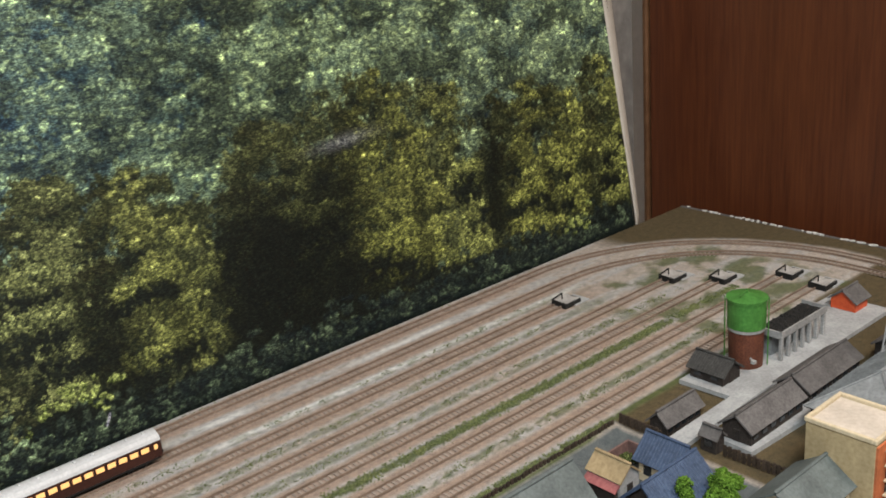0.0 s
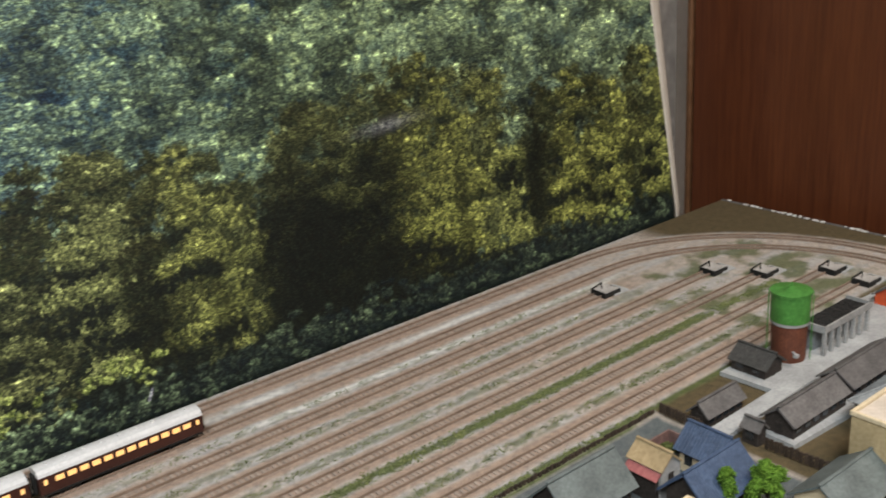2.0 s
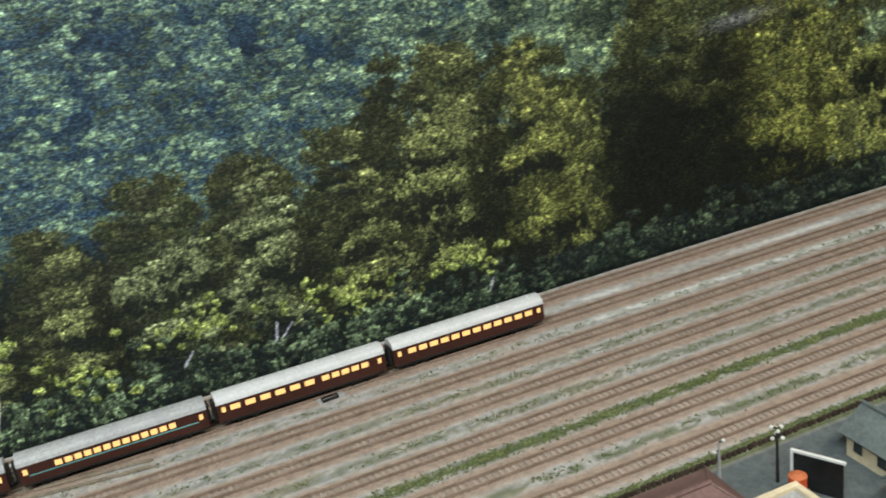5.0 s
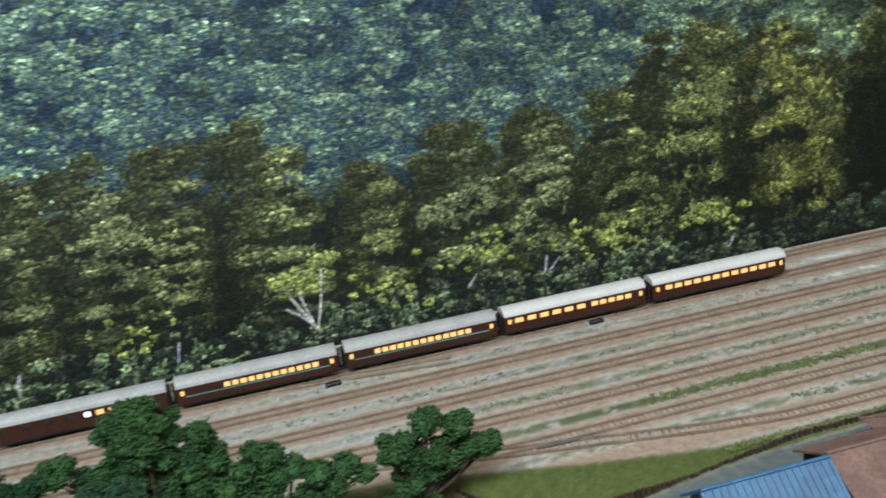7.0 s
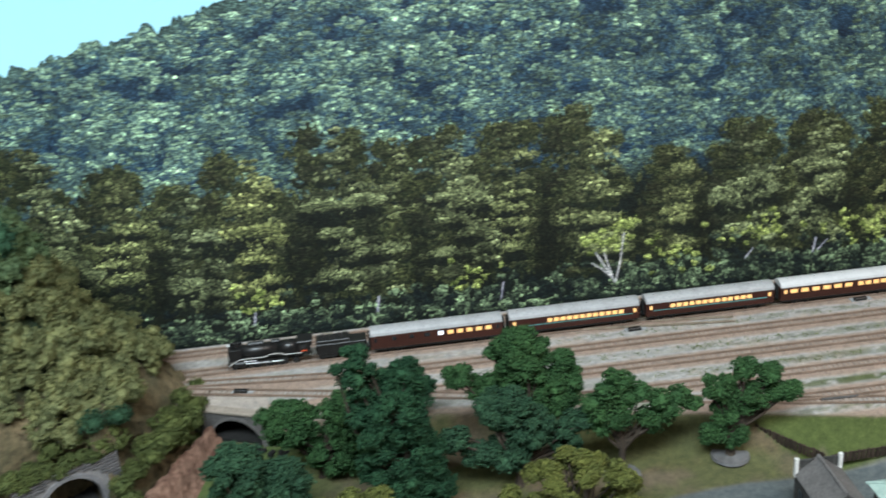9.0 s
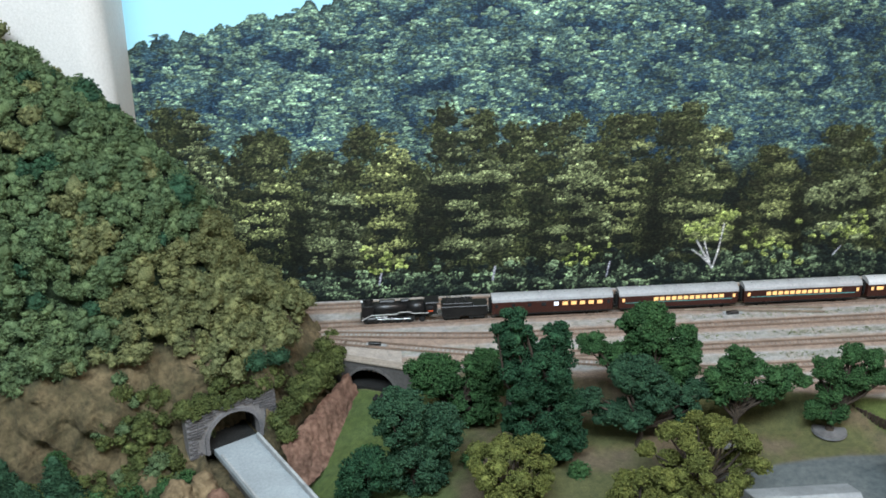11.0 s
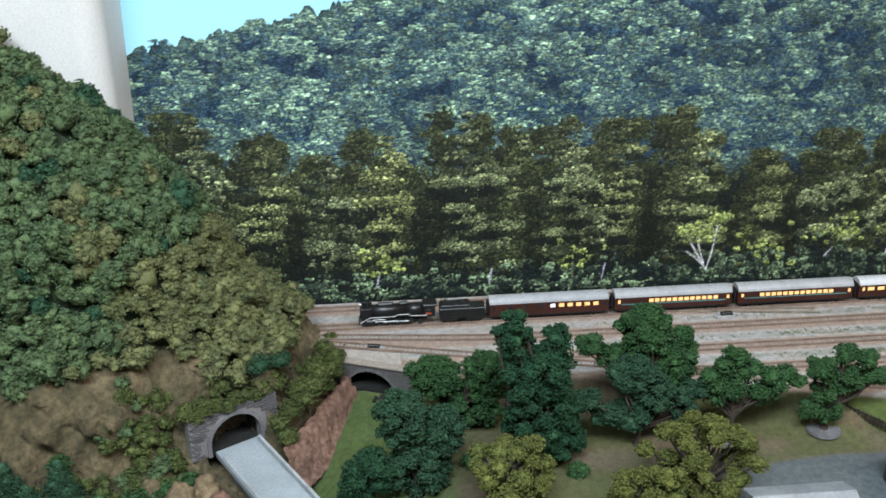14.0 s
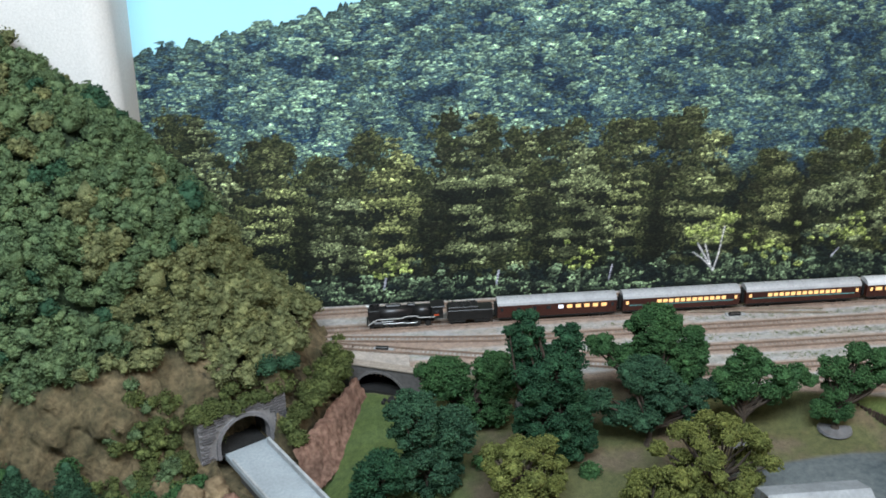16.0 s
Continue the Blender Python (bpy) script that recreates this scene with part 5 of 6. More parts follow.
def house(name, x0, x1, y0, y1, z0, eave, ridge, axis, walls, roof, label, over=0.003, windows=2, ribs=0, category="house", group="model houses", cap=True, door=True):
    """A gabled building; the ridge runs along the axis."""
    cx, cy, w, d = (x0 + x1) / 2, (y0 + y1) / 2, x1 - x0, y1 - y0
    h = thing(name, cx, cy, z0, label, category, group)
    e, r = eave - z0, ridge - z0
    bm = bmesh.new()
    if axis == "x":
        ends = [(-w / 2, [(-d / 2, 0), (d / 2, 0), (d / 2, e), (0, r - 0.001), (-d / 2, e)]), (w / 2, [(-d / 2, 0), (d / 2, 0), (d / 2, e), (0, r - 0.001), (-d / 2, e)])]
        rings = [[bm.verts.new((x, y, z)) for y, z in prof] for x, prof in ends]
    else:
        ends = [(-d / 2, [(-w / 2, 0), (w / 2, 0), (w / 2, e), (0, r - 0.001), (-w / 2, e)]), (d / 2, [(-w / 2, 0), (w / 2, 0), (w / 2, e), (0, r - 0.001), (-w / 2, e)])]
        rings = [[bm.verts.new((x, y, z)) for x, z in prof] for y, prof in ends]
    a, b = rings
    bm.faces.new(a)
    bm.faces.new(b[::-1])
    for i in range(5):
        bm.faces.new((a[i], a[(i + 1) % 5], b[(i + 1) % 5], b[i]))
    bmesh.ops.recalc_face_normals(bm, faces=bm.faces)
    part("wall", bm, M[walls], h)
    half = (d if axis == "x" else w) / 2
    drop = (r - e) / half * over
    long = (w if axis == "x" else d) / 2 + over
    for s in (-1, 1):
        bm = bmesh.new()
        lo, hi = half + over, 0.0
        c = [(-long, s * lo, e - drop + 0.001), (long, s * lo, e - drop + 0.001), (long, 0, r + 0.001), (-long, 0, r + 0.001)]
        if axis == "y":
            c = [(y, x, z) for x, y, z in c]
        slab(bm, c, 0.0014)
        rp = part("roof", bm, M[roof], h)
        if ribs:
            for k in range(ribs):
                t = -long + (k + 0.5) * 2 * long / ribs
                p, q = (t, s * lo, e - drop + 0.0013), (t, 0, r + 0.0013)
                if axis == "y":
                    p, q = (p[1], p[0], p[2]), (q[1], q[0], q[2])
                part("rib", tube(bmesh.new(), p, q, 0.00034, n=5), M[roof], rp)
    if cap:
        bm = boxed(0, 0, r + 0.0015, 2 * long if axis == "x" else 0.0026, 0.0026 if axis == "x" else 2 * long, 0.0018, bevel=0.0005)
        part("ridge_cap", bm, M[roof], h)
    for k in range(windows):
        t = (k + 0.5) / windows - 0.5
        if axis == "x":
            opening(h, t * w, -d / 2, e * 0.55, min(0.007, w / windows * 0.6), 0.0012, e * 0.45)
            opening(h, t * w, d / 2, e * 0.55, min(0.007, w / windows * 0.6), 0.0012, e * 0.45)
        else:
            opening(h, -w / 2, t * d, e * 0.55, 0.0012, min(0.007, d / windows * 0.6), e * 0.45)
            opening(h, w / 2, t * d, e * 0.55, 0.0012, min(0.007, d / windows * 0.6), e * 0.45)
    if door:
        part("door", boxed(-w / 2 if axis == "x" else 0, 0 if axis == "x" else -d / 2, e * 0.4, 0.0012 if axis == "x" else 0.006, 0.006 if axis == "x" else 0.0012, e * 0.8), M["darkwood"], h)
    return h


def hip_house(name, x0, x1, y0, y1, z0, eave, ridge, inset, walls, roof, label, over=0.004, ribs=0):
    cx, cy, w, d = (x0 + x1) / 2, (y0 + y1) / 2, x1 - x0, y1 - y0
    h = thing(name, cx, cy, z0, label, "house", "model houses")
    e, r = eave - z0, ridge - z0
    part("wall", boxed(0, 0, e / 2, w, d, e, bevel=0.0005), M[walls], h)
    a, b = w / 2 + over, d / 2 + over
    k = max(a - inset, 0.001)
    P = [(-a, -b, e - 0.001), (a, -b, e - 0.001), (a, b, e - 0.001), (-a, b, e - 0.001)]
    R = [(-k, 0, r), (k, 0, r)]
    for c in ([P[0], P[1], R[1], R[0]], [P[2], P[3], R[0], R[1]]):
        rp = part("roof", slab(bmesh.new(), c, 0.0014), M[roof], h)
        if ribs:
            for t in np.linspace(0.04, 0.96, ribs):
                lo = Vector(c[0]).lerp(Vector(c[1]), t)
                x = max(-k, min(k, lo.x))
                f = 1.0 if abs(lo.x) <= k else (a - abs(lo.x)) / (a - k)
                hi = Vector((lo.x, lo.y * (1 - f), lo.z + (r - lo.z) * f))
                if (hi - lo).length > 0.004:
                    part("rib", tube(bmesh.new(), lo + Vector((0, 0, 0.0002)), hi + Vector((0, 0, 0.0002)), 0.0007, n=5), M[roof], rp)
    for c in ([P[1], P[2], R[1]], [P[3], P[0], R[0]]):
        part("roof", slab(bmesh.new(), c, 0.0014), M[roof], h)
    bm = bmesh.new()
    box(bm, 0, 0, r + 0.0004, 2 * k + 0.003, 0.003, 0.0022, bevel=0.0005)
    for p, q in ((P[0], R[0]), (P[3], R[0]), (P[1], R[1]), (P[2], R[1])):
        tube(bm, p, q, 0.0011, n=6)
    part("ridge_tiles", bm, M[roof], h)
    for t in (-0.25, 0.25):
        opening(h, t * w, -d / 2, e * 0.55, 0.008, 0.0012, e * 0.4)
        opening(h, t * w, d / 2, e * 0.55, 0.008, 0.0012, e * 0.4)
        opening(h, -w / 2, t * d, e * 0.55, 0.0012, 0.007, e * 0.4)
    return h


def flat_block(name, x0, x1, y0, y1, z0, top, walls, rim, roof, label, lip=0.003):
    cx, cy, w, d = (x0 + x1) / 2, (y0 + y1) / 2, x1 - x0, y1 - y0
    h = thing(name, cx, cy, z0, label, "building", "model buildings")
    t = top - z0
    part("wall", boxed(0, 0, t / 2 - 0.001, w, d, t - 0.002, bevel=0.0004), M[walls], h)
    part("roof", boxed(0, 0, t - 0.0012, w - 0.002, d - 0.002, 0.0016), M[roof], h)
    for sx, sy, bx, by in ((0, -1, w + 0.002, lip), (0, 1, w + 0.002, lip), (-1, 0, lip, d + 0.002 - 2 * lip), (1, 0, lip, d + 0.002 - 2 * lip)):
        part("parapet", boxed(sx * (w / 2 - lip / 2 + 0.001), sy * (d / 2 - lip / 2 + 0.001), t + 0.0006, bx, by, 0.004, bevel=0.0006), M[rim], h)
    return h


# Station yard platforms.
tagged(part("platform", solid(bmesh.new(), [(1.576, -0.306), (1.83, -0.312), (1.83, -0.374), (1.60, -0.372), (1.475, -0.376), (1.475, -0.359), (1.578, -0.357)], 0.0, 0.0042), M["paleconcrete"]), "pale concrete platform slab in the depot yard", "platform", kind="structure")
tagged(part("platform", solid(bmesh.new(), [(1.515, -0.386), (1.513, -0.419), (1.62, -0.425), (1.62, -0.386)], -0.001, 0.0034), M["paleconcrete"]), "pale concrete slab under the station building", "platform", kind="structure")

house("tiled_hut", 1.588, 1.614, -0.343, -0.309, 0.0042, 0.0150, 0.0245, "y", "darkwood", "roofdark", "small dark timber hut with a black tiled roof", windows=2, ribs=14)
house("long_shed", 1.495, 1.541, -0.353, -0.336, -0.001, 0.0110, 0.0195, "x", "darkwood", "roofgrey", "long dark timber shed with a plain grey roof", windows=5)
house("station_building", 1.520, 1.596, -0.414, -0.388, 0.0034, 0.0165, 0.0265, "x", "darkwood", "roofgrey", "long dark timber station building with a grey roof", windows=6)
house("station_annex", 1.606, 1.690, -0.414, -0.384, 0.0, 0.0170, 0.0270, "x", "darkwood", "roofgrey", "dark timber annex with a long grey roof", windows=5)
house("small_hut", 1.498, 1.509, -0.397, -0.383, -0.001, 0.0130, 0.0185, "y", "darkwood", "roofgrey", "tiny dark timber hut with a grey roof", windows=1, over=0.002)
house("red_hut", 1.800, 1.824, -0.353, -0.327, 0.0042, 0.0155, 0.0250, "x", "vermilion", "roofgrey", "bright vermilion hut with a grey gable roof", windows=0, over=0.003, door=False)
hip_house("station_hall", 1.572, 1.70, -0.505, -0.434, -0.001, 0.026, 0.050, 0.045, "darkwood", "roofslate", "large hall with a ribbed blue-grey hipped roof", ribs=26)
house("grey_house", 1.715, 1.80, -0.47, -0.415, 0.0, 0.022, 0.040, "x", "darkwood", "roofgrey", "dark house with a broad grey roof", windows=3)

# Open concrete coaling stage with a black roof bed.
stage = thing("coaling_stage", 1.700, -0.3425, 0.0042, "grey concrete coaling stage with columns and a black coal bed", "coaling stage")
part("roof_slab", boxed(0, 0, 0.0235, 0.080, 0.026, 0.003, bevel=0.0006), M["concrete"], stage)
bm = bmesh.new()
box(bm, 0, -0.0122, 0.0268, 0.080, 0.0018, 0.0046)
box(bm, -0.0392, 0, 0.0268, 0.0018, 0.026, 0.0046)
box(bm, 0.0392, 0, 0.0268, 0.0018, 0.026, 0.0046)
part("rim", bm, M["concrete"], stage)
bm = bmesh.new()
for k in range(420):
    bmesh.ops.create_icosphere(bm, subdivisions=1, radius=random.uniform(0.0006, 0.0013), matrix=pose(random.uniform(-0.0375, 0.0375), random.uniform(-0.0105, 0.0125), random.uniform(0.0250, 0.0262)))
box(bm, 0, 0.001, 0.0250, 0.077, 0.024, 0.0012)
part("coal", bm, M["soot"], stage, "black coal bed")
for k in range(7):
    part("column", boxed(-0.0365 + k * 0.0122, -0.0108, 0.011, 0.0034, 0.0034, 0.022, bevel=0.0004), M["concrete"], stage)
part("back_wall", boxed(0.002, 0.006, 0.011, 0.070, 0.010, 0.022), M["roofslate"], stage)

# Water tank.
tank = thing("water_tank", 1.641, -0.3315, 0.0042, "round water tank with a bright green top and brown brick base", "water tank")
bm = bmesh.new()
bmesh.ops.create_cone(bm, cap_ends=True, segments=32, radius1=0.0165, radius2=0.0170, depth=0.036, matrix=pose(0, 0, 0.018))
part("brick_base", bm, M["tankbrown"], tank)
bm = bmesh.new()
bmesh.ops.create_cone(bm, cap_ends=True, segments=32, radius1=0.0182, radius2=0.0182, depth=0.003, matrix=pose(0, 0, 0.0370))
part("collar", bm, M["concrete"], tank, "pale concrete collar")
bm = bmesh.new()
bmesh.ops.create_cone(bm, cap_ends=True, segments=32, radius1=0.0186, radius2=0.0186, depth=0.026, matrix=pose(0, 0, 0.0515))
bmesh.ops.create_cone(bm, cap_ends=True, segments=32, radius1=0.0196, radius2=0.0196, depth=0.0025, matrix=pose(0, 0, 0.0652))
part("tank_body", bm, M["tankgreen"], tank)
bm = bmesh.new()
bmesh.ops.create_cone(bm, cap_ends=True, segments=32, radius1=0.0200, radius2=0.0015, depth=0.0036, matrix=pose(0, 0, 0.0682))
part("lid", bm, M["tankgreen"], tank)
bm = bmesh.new()
tube(bm, (-0.012, 0.0, 0.070), (0.0, 0.0, 0.0725), 0.0006)
tube(bm, (0, 0, 0.069), (0, 0, 0.0735), 0.0009)
part("lid_handle", bm, M["tankgreen"], tank)
for a in (128, -62, 30):
    c, s = math.cos(radians(a)), math.sin(radians(a))
    bm = bmesh.new()
    for o in (-0.0025, 0.0025):
        tube(bm, (c * 0.0205 - s * o, s * 0.0205 + c * o, 0), (c * 0.0205 - s * o, s * 0.0205 + c * o, 0.066), 0.0005, n=5)
    for k in range(16):
        z = 0.003 + k * 0.004
        tube(bm, (c * 0.0205 + s * 0.0025, s * 0.0205 - c * 0.0025, z), (c * 0.0205 - s * 0.0025, s * 0.0205 + c * 0.0025, z), 0.0003, n=4)
    part("ladder", bm, M["tankgreen"], tank)
bm = bmesh.new()
tube(bm, (-0.012, -0.013, 0.012), (-0.018, -0.020, 0.012), 0.0012)
box(bm, -0.018, -0.020, 0.0125, 0.004, 0.004, 0.003)
part("valve", bm, M["concrete"], tank)

tank.scale = (0.92, 0.92, 0.98)

# Lattice pylon.
pylon = thing("lattice_pylon", 1.696, -0.442, 0.045, "slender pale grey steel lattice pylon on a roof", "pylon")
pylon.location.z = 0.0
for sx, sy in ((-1, -1), (-1, 1), (1, -1), (1, 1)):
    part("leg", tube(bmesh.new(), (sx * 0.010, sy * 0.010, 0.0), (sx * 0.002, sy * 0.002, 0.115), 0.0007, n=5), M["paleconcrete"], pylon)
for k in range(8):
    z0, z1 = k * 0.014, (k + 1) * 0.014
    r0, r1 = 0.010 - 0.008 * z0 / 0.115, 0.010 - 0.008 * z1 / 0.115
    for a, b in (((-1, -1), (1, -1)), ((1, -1), (1, 1)), ((1, 1), (-1, 1)), ((-1, 1), (-1, -1))):
        for p, q in (((a[0] * r0, a[1] * r0, z0), (b[0] * r1, b[1] * r1, z1)), ((b[0] * r0, b[1] * r0, z0), (a[0] * r1, a[1] * r1, z1)), ((a[0] * r1, a[1] * r1, z1), (b[0] * r1, b[1] * r1, z1))):
            part("brace", tube(bmesh.new(), p, q, 0.00035, n=4), M["paleconcrete"], pylon)
for z, w in ((0.082, 0.018), (0.098, 0.014)):
    part("cross_arm", boxed(0, 0, z, 2 * w, 0.0014, 0.0014), M["concrete"], pylon)

# Cream apartment block with a brick front and balconies.
flat = flat_block("apartment_block", 1.503, 1.551, -0.520, -0.468, -0.001, 0.0545, "creamdull", "cream", "flatroof", "cream apartment block with a flat roof and brick-red front")
flat["category"] = "apartment block"
part("brick_front", boxed(0, -0.0268, 0.026, 0.047, 0.0016, 0.052), M["orange"], flat, "brick-red facade")
for k in range(4):
    z = 0.010 + k * 0.0118
    part("balcony", boxed(0.004, -0.0300, z, 0.034, 0.0060, 0.0012), M["cream"], flat)
    bm = bmesh.new()
    for j in range(9):
        tube(bm, (-0.011 + j * 0.00375, -0.0326, z), (-0.011 + j * 0.00375, -0.0326, z + 0.0048), 0.0003, n=4)
    box(bm, 0.004, -0.0326, z + 0.0048, 0.034, 0.0009, 0.0008)
    part("railing", bm, M["cream"], flat)
    for j in (-0.006, 0.010):
        opening(flat, j, -0.0277, z + 0.005, 0.009, 0.0012, 0.007)

# Street of model houses.
house("green_roof_house", 1.306, 1.366, -0.383, -0.345, -0.004, 0.0215, 0.0405, "x", "darkwood", "roofgreen", "dark timber house with a large grey-green roof", over=0.004, windows=4)
house("grey_roof_house", 1.264, 1.296, -0.380, -0.341, -0.004, 0.0150, 0.0265, "y", "cream", "roofgreen", "small cream house with a slate grey roof", windows=2, over=0.004)
shop = house("ochre_roof_shop", 1.390, 1.412, -0.390, -0.360, -0.004, 0.0230, 0.0325, "y", "concrete", "roofyellow", "narrow shop house with an ochre roof and rose awning", windows=0, over=0.0015)
part("awning", slab(bmesh.new(), [(-0.017, -0.015, 0.0205), (-0.010, -0.015, 0.0255), (-0.010, 0.015, 0.0255), (-0.017, 0.015, 0.0205)], 0.0012), M["roofrose"], shop, "rose-coloured awning")
part("lower_wall", boxed(-0.0125, 0, 0.009, 0.0035, 0.026, 0.018), M["darkwood"], shop)
house("blue_roof_house", 1.436, 1.464, -0.403, -0.371, -0.004, 0.0170, 0.0305, "y", "cream", "roofblue", "cream house with a dull blue gable roof", windows=2, over=0.004, ribs=14)
house("blue_roof_house", 1.386, 1.440, -0.434, -0.398, -0.004, 0.0180, 0.0355, "x", "darkwood", "roofblue", "broad house with a large dull blue roof", windows=3, over=0.005, ribs=22)
flat_block("cream_box_house", 1.350, 1.376, -0.462, -0.424, -0.004, 0.0235, "cream", "cream", "concrete", "small cream flat-roofed house", 0.0025)
house("slate_roof_house", 1.440, 1.500, -0.505, -0.465, -0.004, 0.0180, 0.0320, "x", "cream", "roofgreen", "house with a wide slate grey roof", windows=3, over=0.004)
house("slate_roof_house", 1.245, 1.292, -0.440, -0.395, -0.004, 0.0180, 0.0300, "x", "cream", "roofgreen", "cream house with a slate grey roof", windows=3, over=0.004)
yard = thing("courtyard_wall", 1.442, -0.3515, -0.004, "low brown courtyard wall round a small garden", "wall")
for cx, cy, sx, sy in ((0, 0.0075, 0.030, 0.0018), (-0.0148, 0, 0.0018, 0.016), (0.0148, 0, 0.0018, 0.016)):
    part("wall_side", boxed(cx, cy, 0.0075, sx, sy, 0.015, bevel=0.0004), M["roofred"], yard)
hip_house("red_roof_house", 1.092, 1.160, -0.392, -0.334, -0.004, 0.0190, 0.0355, 0.022, "darkwood", "roofred", "house with a red-brown hipped roof", over=0.005)
flat_block("yellow_parapet_building", 1.118, 1.172, -0.470, -0.400, -0.004, 0.0440, "creamdull", "cream", "concrete", "cream building with a broad parapet round a grey roof", 0.004)
house("bright_blue_roof_house", 0.938, 1.016, -0.412, -0.368, -0.008, 0.0240, 0.0405, "x", "roofslate", "roofbright", "blue-grey house with a bright blue roof", windows=4, over=0.005, ribs=18)
house("brown_roof_house", 1.028, 1.086, -0.415, -0.352, -0.006, 0.0220, 0.0380, "x", "darkwood", "roofred", "dark house with a pinkish brown roof", windows=3, over=0.005)
mint = hip_house("mint_roof_house", 0.858, 0.908, -0.430, -0.386, -0.014, 0.0160, 0.0300, 0.020, "darkwood", "roofmint", "house with a pale mint green ribbed roof", over=0.004, ribs=22)
dark = house("dark_gable_house", 0.806, 0.842, -0.410, -0.362, -0.018, 0.0160, 0.0290, "y", "roofdark", "roofgrey", "dark grey gabled house with white corner chimneys", windows=2, over=0.001)
for x in (-0.0175, 0.0175):
    part("chimney", boxed(x, 0.0235, 0.040, 0.0030, 0.0030, 0.017, bevel=0.0003), M["offwhite"], dark, "white corner chimney")
part("gable_parapet", boxed(0, 0.0243, 0.041, 0.036, 0.0016, 0.010), M["roofdark"], dark)
house("corrugated_shed", 0.655, 0.735, -0.455, -0.418, -0.020, 0.0250, 0.0320, "x", "concrete", "shedroof", "long shed with a pale corrugated roof", windows=4, over=0.003, ribs=48, cap=False)
frame_ = thing("signboard", 1.222, -0.362, -0.004, "dark signboard with a white frame beside a house", "signboard", turn=-62)
part("board", boxed(0, 0, 0.013, 0.030, 0.0016, 0.024), M["black"], frame_)
part("board_frame", boxed(0, 0.0006, 0.0255, 0.032, 0.0022, 0.0018), M["offwhite"], frame_)
part("board_frame", boxed(-0.016, 0.0006, 0.013, 0.0018, 0.0022, 0.027), M["offwhite"], frame_)
drum = thing("orange_tank", 1.196, -0.374, -0.004, "small upright orange storage tank", "tank")
bm = bmesh.new()
bmesh.ops.create_cone(bm, cap_ends=True, segments=20, radius1=0.0052, radius2=0.0052, depth=0.030, matrix=pose(0, 0, 0.015))
part("shell", bm, M["vermilion"], drum)
bm = bmesh.new()
bmesh.ops.create_cone(bm, cap_ends=True, segments=20, radius1=0.0054, radius2=0.002, depth=0.002, matrix=pose(0, 0, 0.031))
part("cap", bm, M["orange"], drum)

# Lamps in the street.


def mast(x, y, h, heads, label):
    m = thing("yard_lamp", x, y, -0.004, label, "lamp", "yard lamps")
    part("post", tube(bmesh.new(), (0, 0, 0), (0, 0, h), 0.0011, 0.0008, 8), M["soot" if heads > 2 else "concrete"], m)
    for k in range(heads):
        a = k * 360 / heads
        z = h - 0.006 * (k % 2)
        c, s = math.cos(radians(a)) * 0.0035, math.sin(radians(a)) * 0.0035
        arm = part("arm", tube(bmesh.new(), (0, 0, z), (c, s, z), 0.0005, n=5), M["soot"], m)
        bm = bmesh.new()
        bmesh.ops.create_icosphere(bm, subdivisions=2, radius=0.0013, matrix=pose(c, s, z))
        part("lamp_head", bm, M["offwhite"], m)
    return m


mast(1.178, -0.325, 0.033, 2, "slim grey yard lamp with two white heads")
mast(1.210, -0.340, 0.039, 6, "dark yard lamp mast with a cluster of white heads")

# ---- trees ----


def limb(bm, a, b, r0, r1, bend=0.15):
    a, b = Vector(a), Vector(b)
    m = (a + b) / 2 + Vector((random.gauss(0, 1), random.gauss(0, 1), 0)) * (b - a).length * bend * 0.4
    tube(bm, a, m, r0, (r0 + r1) / 2, 7)
    tube(bm, m, b, (r0 + r1) / 2, r1, 7)


def tree(name, x, y, z, trunk_h, clumps, foam_kind, label, grain=0.0017, disc=True, seed=1, per=80, trunk_r=0.0030, group="model trees", grow=1.12):
    """A trunk with limbs that carry clumps of foam: offsets and radius of each clump."""
    t = thing(name, x, y, z, label, "tree", group)
    if disc:
        bm = bmesh.new()
        bmesh.ops.create_cone(bm, cap_ends=True, segments=28, radius1=0.0165, radius2=0.0155, depth=0.0022, matrix=pose(0, 0, 0.0008))
        part("base_disc", bm, M["plasticdisc"], t, "grey plastic base disc")
    clumps = [(a * grow, b * grow, c * grow, r * grow * 0.98) for a, b, c, r in clumps]
    rng = np.random.default_rng(seed)
    bm = bmesh.new()
    top = Vector((0, 0, trunk_h))
    tube(bm, (0, 0, 0), (0, 0, trunk_h * 0.25), trunk_r * 1.6, trunk_r, 9)
    tube(bm, (0, 0, trunk_h * 0.25), top, trunk_r, trunk_r * 0.8, 9)
    part("trunk", bm, M["bark"], t)
    for cx, cy, cz, r in clumps:
        bm = bmesh.new()
        limb(bm, (0, 0, trunk_h * rng.uniform(0.6, 1.0)), (cx, cy, cz), trunk_r * 0.55, trunk_r * 0.2)
        part("limb", bm, M["bark"], t)
    cs, rs = [], []
    for cx, cy, cz, r in clumps:
        clump(rng, np.array([cx, cy, cz]), r, int(per * (r / 0.012) ** 1.6) + 12, grain, cs, rs)
    ob = new("crown", tufts("crown", cs, rs, FOAM[foam_kind], 0.9, seed))
    ob.parent = t
    return t


